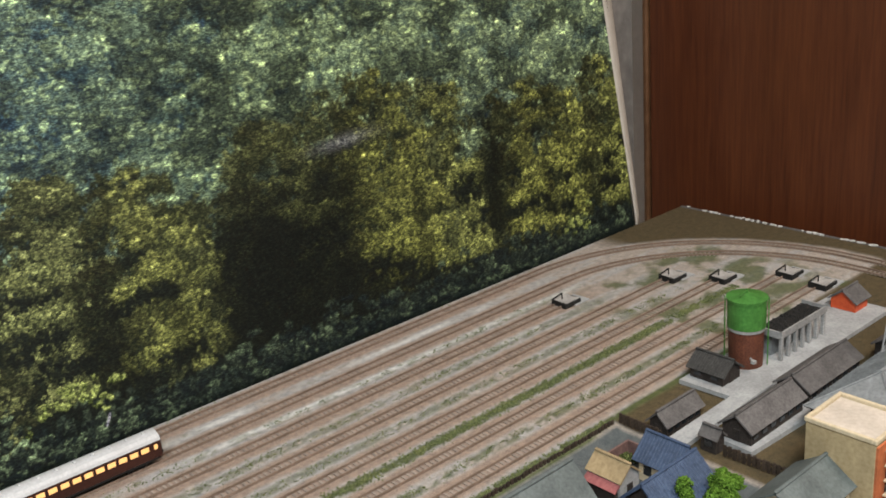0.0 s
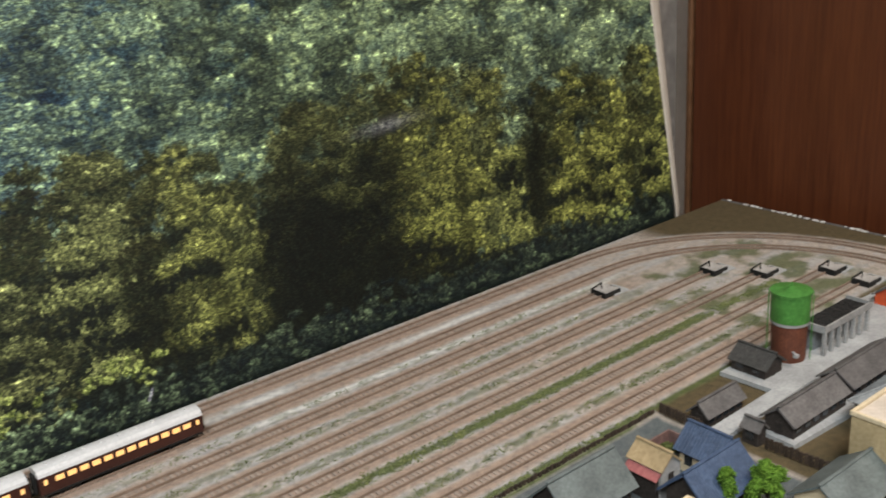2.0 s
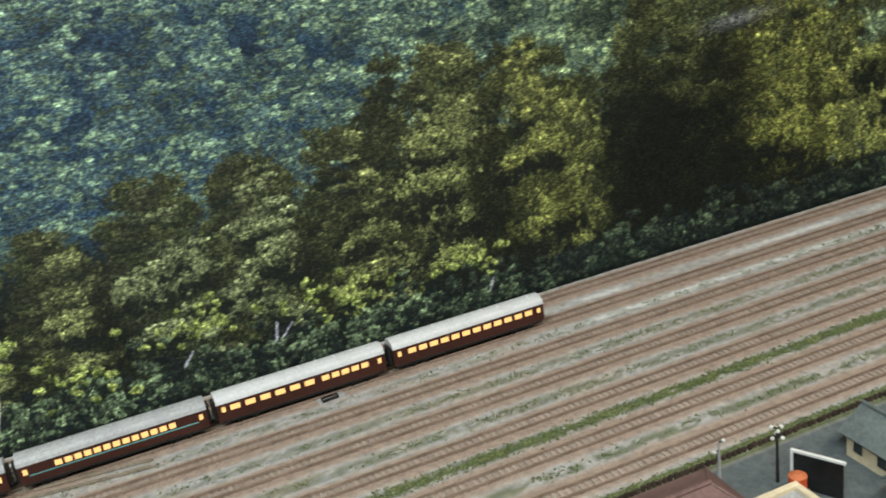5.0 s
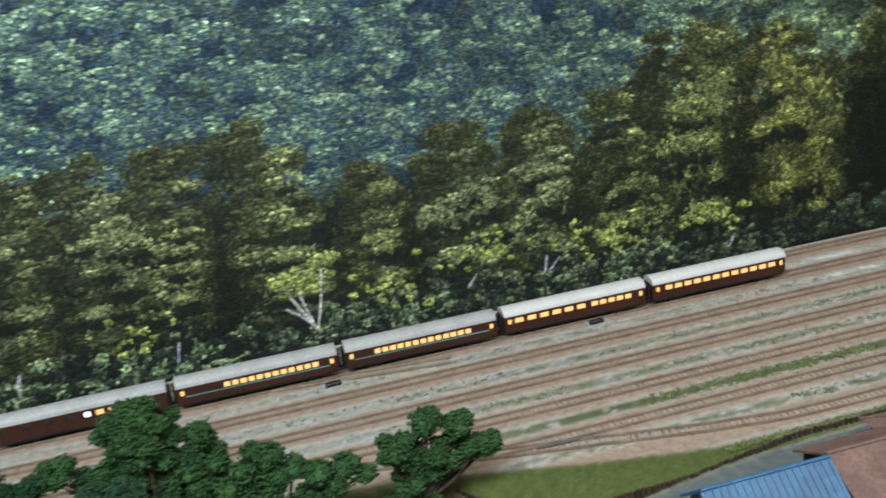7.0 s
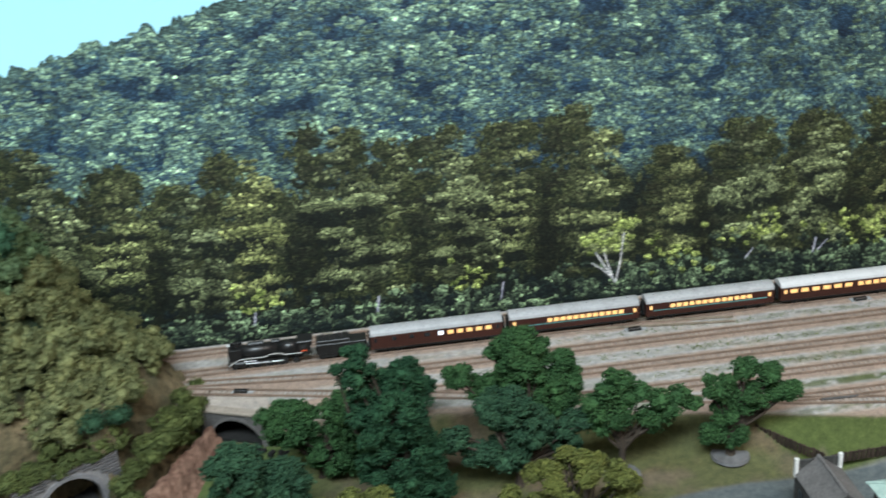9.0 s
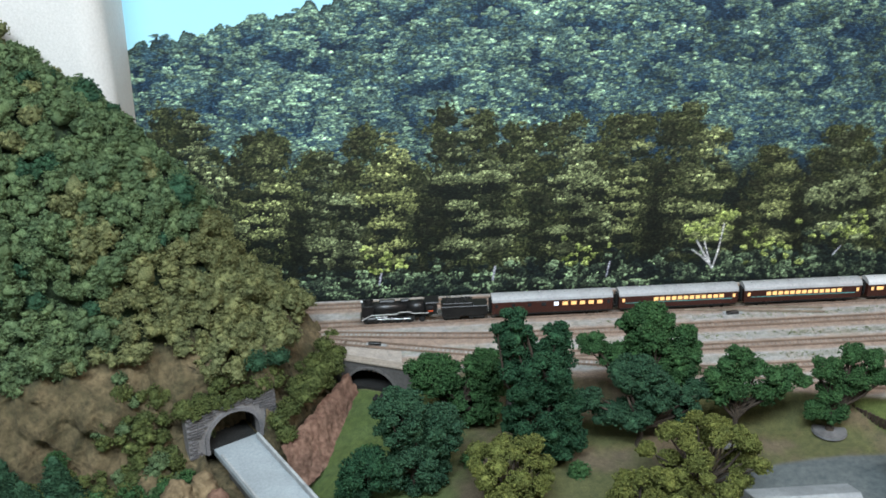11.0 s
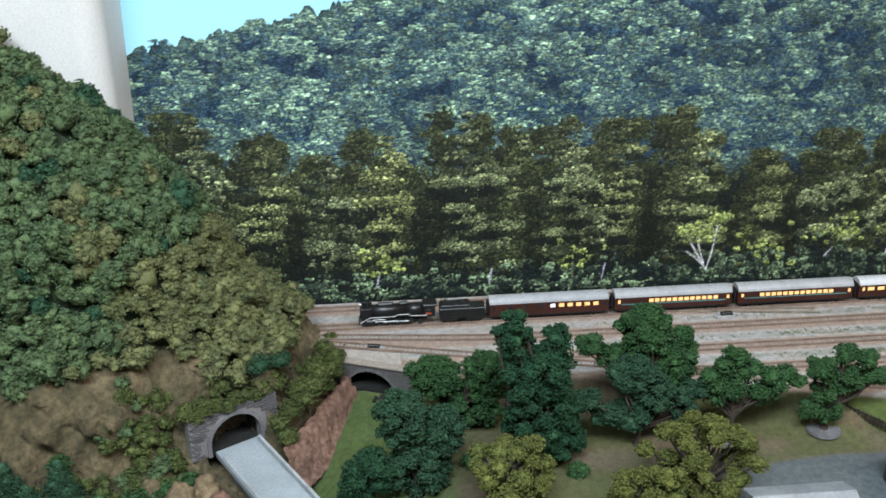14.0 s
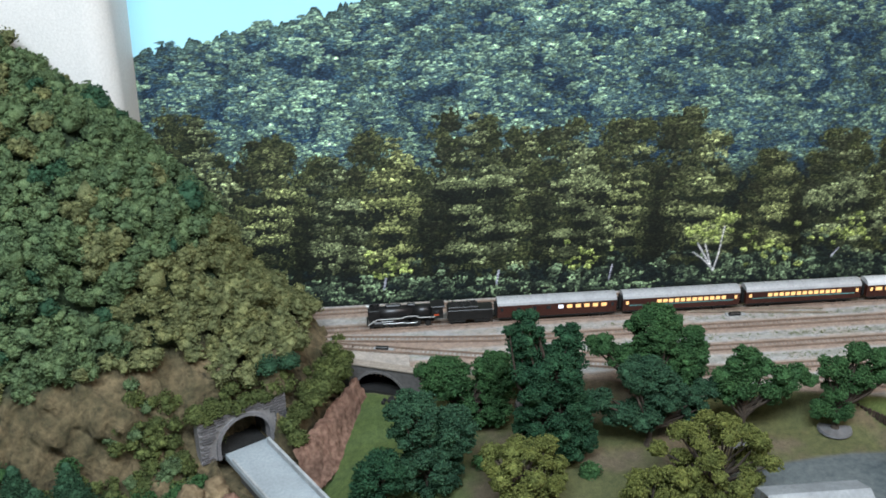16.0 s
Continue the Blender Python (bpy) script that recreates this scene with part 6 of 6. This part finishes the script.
def spread_clumps(seed, n, rx, rz, z_mid, r0, r1, squeeze=1.0):
    rng = np.random.default_rng(seed)
    out = []
    for k in range(n):
        a = k * 2.4 + rng.uniform(-0.4, 0.4)
        f = (k + 0.5) / n
        h = (f - 0.5) * 2
        w = rx * math.sqrt(max(0.08, 1 - abs(h) ** 1.7)) * rng.uniform(0.55, 1.05)
        out.append((w * math.cos(a), w * math.sin(a) * squeeze, z_mid + h * rz + rng.normal() * 0.002, rng.uniform(r0, r1)))
    return out


def masses(seed, lobes, r0=0.0062, r1=0.0112):
    """Clumps set all over a few rounded masses: offset, height, half width and half height of each."""
    rng = np.random.default_rng(seed)
    out = []
    for mx, mz, rx, rz in lobes:
        if rx < 0.021:
            rx, rz = rx * 0.88, rz * 0.88
        n = max(5, int(rx * rz / 0.000032))
        for k in range(n):
            h = 1 - 2 * (k + 0.5) / n
            a = k * 2.4 + rng.uniform(-0.3, 0.3)
            w = math.sqrt(1 - h * h) * rng.uniform(0.75, 1.18)
            r = rng.uniform(r0, r1) * (0.8 if rx < 0.018 else 1.0)
            out.append((mx + max(rx - r * 0.8, 0.004) * w * math.cos(a), max(rx - r * 0.8, 0.004) * 0.8 * w * math.sin(a), mz + max(rz - r * 0.8, 0.004) * h, r))
    return out


PARK = -0.020
tree("broadleaf_tree", 0.783, -0.286, PARK + 0.004, 0.028, masses(11, [(0.010, 0.083, 0.013, 0.013), (0.031, 0.076, 0.012, 0.012), (0.050, 0.058, 0.012, 0.010), (0.036, 0.058, 0.011, 0.011), (-0.012, 0.068, 0.018, 0.016), (0.012, 0.056, 0.020, 0.018), (-0.006, 0.042, 0.017, 0.013), (-0.016, 0.024, 0.014, 0.012), (0.004, 0.020, 0.013, 0.014)], 0.0075, 0.0105), "green", "small bright green foam tree on a grey disc", seed=11, grow=1.0)
tree("broadleaf_tree", 0.688, -0.290, PARK, 0.040, [(a, b, c + 0.010, r) for a, b, c, r in ((0.002, 0.003, 0.070, 0.009), (-0.012, 0.0, 0.066, 0.008), (0.014, 0.002, 0.060, 0.009), (-0.016, 0.002, 0.036, 0.010), (-0.004, -0.003, 0.044, 0.012), (0.004, 0.002, 0.056, 0.010), (-0.010, 0.003, 0.058, 0.009), (0.020, -0.002, 0.040, 0.010), (0.032, 0.003, 0.037, 0.0085), (-0.018, -0.003, 0.048, 0.008), (0.024, 0.002, 0.029, 0.007), (0.044, 0.003, 0.052, 0.0095), (0.036, 0.0, 0.045, 0.0095), (-0.022, 0.000, 0.056, 0.008), (0.054, 0.0, 0.046, 0.0065), (-0.006, 0.002, 0.076, 0.007), (0.026, -0.003, 0.056, 0.009))], "green", "spreading green foam tree on a grey disc", seed=12)
tree("broadleaf_tree", 0.622, -0.245, PARK, 0.034, masses(13, [(-0.010, 0.099, 0.027, 0.029), (0.027, 0.091, 0.012, 0.015), (-0.063, 0.088, 0.016, 0.013), (-0.042, 0.074, 0.020, 0.016), (-0.018, 0.066, 0.022, 0.020), (0.018, 0.062, 0.026, 0.026), (0.034, 0.074, 0.013, 0.014)]), "green", "tall irregular green foam tree beside the yard", seed=13, disc=False, grow=1.0)
tree("broadleaf_tree", 0.600, -0.285, PARK, 0.026, masses(14, [(-0.050, 0.052, 0.015, 0.015), (-0.034, 0.036, 0.017, 0.015), (-0.010, 0.078, 0.022, 0.019), (0.010, 0.056, 0.025, 0.021), (0.036, 0.046, 0.019, 0.018), (0.054, 0.058, 0.015, 0.014), (-0.006, 0.034, 0.022, 0.016), (0.044, 0.030, 0.016, 0.012)]), "teal", "broad blue-green foam tree in the park", seed=14, disc=False, grow=1.0)
tree("broadleaf_tree", 0.510, -0.300, PARK, 0.040, masses(15, [(-0.034, 0.136, 0.020, 0.028), (0.004, 0.126, 0.016, 0.022), (-0.012, 0.092, 0.033, 0.032), (-0.006, 0.048, 0.035, 0.040), (0.004, 0.020, 0.036, 0.018)]), "deep", "tall dark green foam tree with a dense crown", seed=15, disc=False, grow=1.0)
tree("broadleaf_tree", 0.500, -0.205, PARK, 0.028, masses(16, [(0.0, 0.056, 0.022, 0.026), (0.030, 0.058, 0.010, 0.011)]), "deep", "dark green foam tree on a grey disc", seed=16, grow=1.0)
tree("broadleaf_tree", 0.432, -0.232, -0.028, 0.028, masses(17, [(-0.022, 0.062, 0.027, 0.023), (0.028, 0.064, 0.024, 0.024), (0.018, 0.030, 0.030, 0.024)]), "green", "wide rounded green foam tree", seed=17, disc=False, grow=1.0)
tree("broadleaf_tree", 0.385, -0.318, -0.034, 0.030, masses(18, [(-0.009, 0.080, 0.027, 0.029), (0.027, 0.066, 0.021, 0.026), (0.004, 0.032, 0.031, 0.032)]), "teal", "rounded blue-green foam tree", seed=18, disc=False, grow=1.0)
tree("broadleaf_tree", 0.342, -0.335, -0.040, 0.020, masses(19, [(0.003, 0.040, 0.025, 0.024), (-0.016, 0.026, 0.016, 0.014)]), "deep", "low dark green foam tree", seed=19, disc=False, grow=1.0)
tree("broadleaf_tree", 0.466, -0.372, PARK, 0.020, spread_clumps(20, 32, 0.036, 0.021, 0.036, 0.0055, 0.0095), "olive", "olive yellow foam tree with an open crown", seed=20, disc=False, grain=0.0016)
tree("broadleaf_tree", 0.632, -0.372, PARK, 0.022, spread_clumps(21, 46, 0.047, 0.026, 0.040, 0.0055, 0.0095), "olive", "large olive yellow foam tree", seed=21, disc=False, grain=0.0016)
tree("broadleaf_tree", 0.572, -0.402, PARK, 0.016, spread_clumps(22, 12, 0.030, 0.012, 0.024, 0.007, 0.010), "olive", "low olive yellow foam tree", seed=22, disc=False, grain=0.0016)
for k, (x, y, h) in enumerate(((0.018, -0.300, 0.058), (0.064, -0.298, 0.056), (0.040, -0.318, 0.046))):
    cl = [(0.006 * math.cos(j * 2.4) * (1 - j / 16), 0.006 * math.sin(j * 2.4) * (1 - j / 16), h * (0.25 + 0.75 * j / 15), 0.0135 * (1.08 - j / 16)) for j in range(15)]
    tree("conifer", x, y, -0.052, h * 0.5, cl, "teal", "small blue-green conifer at the foot of the rock", grain=0.0014, disc=False, seed=40 + k, per=90, trunk_r=0.0016, group="conifers")
for k, (x, y, h, r) in enumerate(((1.407, -0.433, 0.040, 0.0072), (1.417, -0.447, 0.029, 0.0065), (1.395, -0.442, 0.024, 0.0070), (1.345, -0.409, 0.014, 0.0068), (1.331, -0.396, 0.015, 0.0072))):
    cl = [(random.gauss(0, 0.0008), random.gauss(0, 0.0008), h * f, r * (1.0 - 0.35 * f)) for f in np.linspace(0.25, 0.92, 7)]
    tree("garden_tree", x, y, -0.004, h * 0.6, cl, "lime", "bright lime green columnar foam tree beside the houses", grain=0.0014, disc=False, seed=60 + k, trunk_r=0.0012, group="garden trees", grow=1.0)
tree("garden_tree", 1.430, -0.451, -0.004, 0.022, spread_clumps(67, 13, 0.0110, 0.0085, 0.030, 0.0050, 0.0068), "lime", "round bright lime green foam tree beside the houses", grain=0.0013, disc=False, seed=67, trunk_r=0.0014, group="garden trees", grow=1.0)
# Low bushes in the valley, by the portal and in the garden.
rng = np.random.default_rng(8)
for label, kind, spots in (
    ("olive foam bushes on the bank beside the tunnel", "moss", [(0.292, -0.148, 0.0, 0.012, 26), (0.300, -0.165, -0.012, 0.010, 22), (0.276, -0.185, -0.012, 0.012, 26), (0.262, -0.205, -0.018, 0.009, 18), (0.120, -0.250, -0.02, 0.010, 20), (0.136, -0.256, -0.02, 0.011, 24), (0.150, -0.252, -0.01, 0.009, 20), (0.130, -0.266, -0.035, 0.010, 20), (0.163, -0.264, -0.03, 0.009, 18), (0.310, -0.150, -0.006, 0.011, 22), (0.288, -0.168, -0.004, 0.011, 22), (0.172, -0.243, 0.016, 0.009, 18), (0.187, -0.235, 0.018, 0.009, 22), (0.205, -0.226, 0.020, 0.009, 22), (0.223, -0.219, 0.024, 0.009, 18), (0.242, -0.213, 0.026, 0.009, 18), (0.258, -0.232, -0.012, 0.011, 22), (0.270, -0.222, -0.004, 0.012, 24), (0.282, -0.208, 0.0, 0.012, 24), (0.290, -0.190, 0.002, 0.013, 26), (0.299, -0.172, 0.002, 0.012, 24), (0.306, -0.152, 0.0, 0.013, 26), (0.312, -0.134, 0.0, 0.011, 24), (0.276, -0.196, 0.004, 0.012, 24), (0.292, -0.160, 0.008, 0.012, 24), (0.300, -0.130, 0.010, 0.011, 24), (0.266, -0.240, -0.022, 0.010, 22), (0.312, -0.122, -0.004, 0.010, 24)] + [(PORTAL.x + SIDE.x * b - AXIS.x * 0.004, PORTAL.y + SIDE.y * b - AXIS.y * 0.004, 0.0165 + 0.003 * math.sin(b * 400), 0.0085, 20) for b in np.linspace(-0.046, 0.048, 10)]),
    ("green foam bushes at the foot of the rock", "green", [(0.000, -0.290, -0.045, 0.013, 26), (0.062, -0.285, -0.045, 0.011, 24), (0.115, -0.305, -0.05, 0.012, 26), (0.145, -0.300, -0.05, 0.011, 24), (0.078, -0.312, -0.05, 0.013, 26), (0.155, -0.285, -0.045, 0.012, 26), (0.125, -0.288, -0.045, 0.013, 30), (0.095, -0.292, -0.045, 0.012, 26), (0.175, -0.275, -0.04, 0.009, 18), (0.345, -0.250, -0.045, 0.012, 20), (0.440, -0.30, -0.02, 0.010, 22), (0.535, -0.325, -0.02, 0.010, 22)]),
    ("blue-green foam bushes at the brink of the rock", "teal", [(0.240, -0.212, 0.044, 0.012, 30), (0.260, -0.200, 0.040, 0.012, 30)]),
    ("small green bush inside the courtyard", "moss", [(1.444, -0.353, 0.0, 0.006, 16), (1.436, -0.356, -0.001, 0.005, 12)]),
):
    cs, rs = [], []
    for x, y, z, r, n in spots:
        if x < 0.32:
            z = max(z, float(hill_level(x, y)))
        clump(rng, np.array([x, y, z + r * 0.3]), r * 0.95, n * 3, 0.0016, cs, rs)
    tagged(new("bushes", tufts("bushes", cs, rs, FOAM[kind], 0.9, 4)), label, "bushes", kind="stuff")
# Red earth bank beside the road.
bx, bt = np.meshgrid(np.linspace(0, 1, 40), np.linspace(0, 1, 60))
top_x, top_y = 0.323 - 0.062 * bt, -0.134 - 0.118 * bt
foot_x, foot_y = 0.340 - 0.060 * bt**1.3, -0.150 - 0.140 * bt
zz = -0.017 - 0.009 * bt - (0.031 - 0.003 * bt) * step(0.05, 0.95, bx) + 0.008 * (fbm(bx, bt * 3, 6, 50) - 0.5) + 0.003 * (fbm(bx, bt * 3, 20, 51) - 0.5)
X_ = top_x * (1 - bx) + foot_x * bx + 0.006 * (fbm(bx, bt * 3, 7, 52) - 0.5)
Y_ = top_y * (1 - bx) + foot_y * bx
tagged(new("red_bank", raw_mesh("red_bank", np.stack([X_, Y_, zz], -1).reshape(-1, 3), lattice_faces(40, 60), M["redbank"], True)), "steep bank of red-brown earth beside the road bridge", "bank", kind="structure")

# ---- train ----
LINE_Y = -0.062
RAIL = 0.0030


def wheel(x, y, r, parent, name="wheel", material="soot", spokes=0):
    bm = bmesh.new()
    bmesh.ops.create_cone(bm, cap_ends=True, segments=20, radius1=r, radius2=r, depth=0.0022, matrix=pose(x, y, r, 90))
    bmesh.ops.create_cone(bm, cap_ends=True, segments=20, radius1=r * 1.12, radius2=r * 1.12, depth=0.0006, matrix=pose(x, y - math.copysign(0.0011, y), r, 90))
    w = part(name, bm, M[material], parent)
    bm = bmesh.new()
    for k in range(spokes):
        a = k * math.pi / spokes
        tube(bm, (x - r * 0.8 * math.cos(a), y + math.copysign(0.0012, y), r - r * 0.8 * math.sin(a)), (x + r * 0.8 * math.cos(a), y + math.copysign(0.0012, y), r + r * 0.8 * math.sin(a)), 0.0004, n=4)
    if spokes:
        part("spokes", bm, M["soot"], w)
    else:
        bm.free()
    return w


def bogie(x, parent):
    b = part("bogie", boxed(x, 0, 0.0045, 0.018, 0.012, 0.0024, bevel=0.0004), M["soot"], parent)
    for s in (-1, 1):
        part("side_frame", boxed(x, s * 0.0068, 0.0042, 0.0185, 0.0012, 0.0034, bevel=0.0005), M["soot"], b)
        for dx in (-0.006, 0.006):
            wheel(x + dx, s * 0.0046, 0.0029, b)
    return b


def coach(x, windows, label, stripe=False, baggage=False, roof_paint="coachroof"):
    """A bogie coach with a rounded roof; x is its middle."""
    L, W, floor_z, eave = 0.136, 0.0186, 0.0062, 0.0212
    c = thing("railway_coach", x, LINE_Y, RAIL, label, "railway coach", "train coaches")
    part("body", boxed(0, 0, (floor_z + eave) / 2, L, W, eave - floor_z, bevel=0.0005), M["coachbrown"], c)
    bm = bmesh.new()
    prof = [(W / 2 + 0.0003, eave), (W / 2 * 0.93, eave + 0.0026), (W / 2 * 0.70, eave + 0.0046), (W / 2 * 0.36, eave + 0.0056), (0, eave + 0.0059)]
    prof = prof + [(-y, z) for y, z in prof[-2::-1]]
    ends = [[bm.verts.new((s * L / 2, y, z)) for y, z in prof] for s in (-1, 1)]
    for i in range(len(prof) - 1):
        bm.faces.new((ends[0][i], ends[0][i + 1], ends[1][i + 1], ends[1][i]))
    bm.faces.new(ends[0])
    bm.faces.new(ends[1][::-1])
    bm.faces.new((ends[0][0], ends[1][0], ends[1][-1], ends[0][-1]))
    bmesh.ops.recalc_face_normals(bm, faces=bm.faces)
    roof = part("roof", bm, M[roof_paint], c)
    for k in range(9):
        part("ventilator", boxed(-L / 2 + 0.010 + k * (L - 0.02) / 8, 0, eave + 0.0063, 0.0026, 0.0032, 0.0012, bevel=0.0003), M[roof_paint], roof)
    for k, (wx, ww, lit) in enumerate(windows):
        for s in (-1, 1):
            win = part("window", boxed(wx, s * W / 2, 0.0165, ww, 0.0006, 0.0042, bevel=0.0001), M["window" if lit == 1 else ("windowwhite" if lit == 2 else "glass")], c)
    for s in (-1, 1):
        for dx in (-L / 2 + 0.005, L / 2 - 0.005):
            part("door", boxed(dx, s * W / 2, 0.0138, 0.0048, 0.0007, 0.0125), M["coachbrown"], c)
            part("door_window", boxed(dx, s * (W / 2 + 0.0002), 0.0165, 0.0030, 0.0007, 0.0042), M["glass" if baggage else "window"], c)
        if stripe:
            part("stripe", boxed(0, s * W / 2, 0.0128, L - 0.014, 0.0005, 0.0008), M["teal"], c, "thin teal stripe")
        part("sole_bar", boxed(0, s * 0.0080, 0.0055, L - 0.004, 0.0014, 0.0016), M["soot"], c)
    part("underframe_box", boxed(0, 0, 0.0042, 0.044, 0.013, 0.0036, bevel=0.0004), M["soot"], c)
    for s in (-1, 1):
        bogie(s * 0.0455, c)
        part("gangway", boxed(s * (L / 2 + 0.0014), 0, 0.0145, 0.0026, 0.0075, 0.0150, bevel=0.0004), M["soot"], c)
        part("coupler", boxed(s * (L / 2 + 0.002), 0, 0.0052, 0.0044, 0.002, 0.002), M["soot"], c)
    return c


FRONT = 0.338
loco = thing("steam_locomotive", FRONT, LINE_Y, RAIL, "black steam locomotive with white running-board edging", "locomotive")
bm = bmesh.new()
tube(bm, (0.004, 0, 0.0165), (0.052, 0, 0.0165), 0.0072, 0.0076, 24)
tube(bm, (0.052, 0, 0.0165), (0.073, 0, 0.0165), 0.0078, 0.0080, 24)
for f in bm.faces:
    f.smooth = len(f.verts) == 4
part("boiler", bm, M["black"], loco)
bm = bmesh.new()
tube(bm, (0.0015, 0, 0.0165), (0.0045, 0, 0.0165), 0.0066, 0.0074, 24)
part("smokebox_door", bm, M["soot"], loco)
bm = bmesh.new()
tube(bm, (0.0095, 0, 0.0235), (0.0095, 0, 0.0275), 0.0026, 0.0028, 16)
part("chimney", bm, M["soot"], loco)
part("dome", boxed(0.030, 0, 0.0246, 0.018, 0.0056, 0.0036, bevel=0.0012), M["black"], loco)
part("steam_dome", boxed(0.050, 0, 0.0250, 0.010, 0.0052, 0.0030, bevel=0.0012), M["black"], loco)
for s in (-1, 1):
    part("smoke_deflector", boxed(0.0085, s * 0.0088, 0.0170, 0.013, 0.0007, 0.0130, bevel=0.0002), M["black"], loco)
    rb = part("running_board", boxed(0.040, s * 0.0078, 0.0128, 0.060, 0.0032, 0.0008), M["black"], loco)
    bm = bmesh.new()
    pts = [(0.0015, 0.0065), (0.0075, 0.0105), (0.013, 0.0128), (0.040, 0.0130), (0.043, 0.0152), (0.055, 0.0152), (0.058, 0.0130), (0.076, 0.0128)]
    for (xa, za), (xb, zb) in zip(pts, pts[1:]):
        tube(bm, (xa, s * 0.0096, za), (xb, s * 0.0096, zb), 0.00042, n=5)
    part("white_edging", bm, M["offwhite"], rb, "white running-board edge line")
    part("cylinder", boxed(0.0125, s * 0.0080, 0.0062, 0.0105, 0.0036, 0.0058, bevel=0.0012), M["black"], loco)
    for k in range(3):
        wheel(0.0285 + k * 0.0132, s * 0.0050, 0.0058, loco, "driving_wheel", "soot", 8)
    for dx in (0.0065, 0.0175):
        wheel(dx, s * 0.0048, 0.0031, loco, "leading_wheel")
    wheel(0.0685, s * 0.0048, 0.0031, loco, "trailing_wheel")
    part("coupling_rod", boxed(0.0417, s * 0.0066, 0.0050, 0.029, 0.0006, 0.0012, bevel=0.0002), M["steel"], loco)
    part("connecting_rod", boxed(0.0285, s * 0.0074, 0.0060, 0.027, 0.0006, 0.0010, bevel=0.0002), M["steel"], loco)
    part("valve_gear", boxed(0.0225, s * 0.0082, 0.0092, 0.014, 0.0006, 0.0009, bevel=0.0002), M["steel"], loco)
    part("cab_side", boxed(0.0790, s * 0.0088, 0.0165, 0.0125, 0.0008, 0.0120), M["black"], loco)
    part("cab_window", boxed(0.0780, s * 0.0093, 0.0192, 0.0052, 0.0005, 0.0036), M["glass"], loco)
    part("number_plate", boxed(0.0780, s * 0.0093, 0.0148, 0.0056, 0.0005, 0.0016), M["vermilion"], loco, "red plate under the cab window")
part("buffer_beam", boxed(0.0008, 0, 0.0062, 0.0018, 0.0175, 0.0034, bevel=0.0003), M["black"], loco)
part("cab_front", boxed(0.0735, 0, 0.0165, 0.0008, 0.0172, 0.0120), M["black"], loco)
part("cab_roof", boxed(0.0795, 0, 0.0240, 0.0160, 0.0180, 0.0020, bevel=0.0008), M["black"], loco)
part("frame", boxed(0.040, 0, 0.0070, 0.072, 0.0060, 0.0050), M["soot"], loco)
bm = bmesh.new()
tube(bm, (0.0005, 0, 0.0250), (0.0035, 0, 0.0250), 0.0016, 0.0016, 12)
part("headlamp", bm, M["steel"], loco)
tender = thing("coal_tender", FRONT + 0.0895, LINE_Y, RAIL, "black coal tender behind the locomotive", "tender")
part("tank", boxed(0.0265, 0, 0.0125, 0.051, 0.0178, 0.0120, bevel=0.0006), M["black"], tender)
part("coal_bunker", boxed(0.0190, 0, 0.0200, 0.034, 0.0150, 0.0036, bevel=0.0006), M["black"], tender)
bm = bmesh.new()
for k in range(60):
    bmesh.ops.create_icosphere(bm, subdivisions=1, radius=random.uniform(0.0009, 0.0018), matrix=pose(random.uniform(0.005, 0.033), random.uniform(-0.006, 0.006), 0.0220))
part("coal", bm, M["soot"], tender, "heap of black coal")
part("underframe", boxed(0.0265, 0, 0.0060, 0.050, 0.0150, 0.0014), M["soot"], tender)
for dx in (0.012, 0.040):
    bogie(dx, tender)
part("rear_ladder", boxed(0.0523, 0.005, 0.0125, 0.0008, 0.003, 0.011), M["soot"], tender)

PITCH, START = 0.1432, FRONT + 0.0895 + 0.057 + 0.068
front_windows = [(-0.044, 0.004, 0), (-0.026, 0.004, 0), (-0.010, 0.0050, 0), (0.004, 0.0052, 2)] + [(0.014 + k * 0.0098, 0.0060, 1) for k in range(5)]
coach(START, front_windows, "maroon baggage coach with a grey roof and few lit windows", baggage=True)
coach(START + PITCH, [(-0.026 + k * 0.0068, 0.0050, 1) for k in range(12)], "maroon coach with a teal stripe and lit windows", stripe=True)
coach(START + 2 * PITCH, [(-0.040 + k * 0.0068, 0.0050, 1) for k in range(13)], "maroon coach with a teal stripe and lit windows", stripe=True)
coach(START + 3 * PITCH, [(-0.054 + j * 0.0118, 0.0078, 1) for j in range(6)] + [(0.018 + j * 0.0082, 0.0060, 1) for j in range(5)], "maroon coach with a silver roof and mixed lit windows", roof_paint="silverroof")
coach(START + 4 * PITCH, [(-0.052 + j * 0.0096, 0.0068, 1) for j in range(12)], "maroon coach with a silver roof and warm lit windows", roof_paint="silverroof")
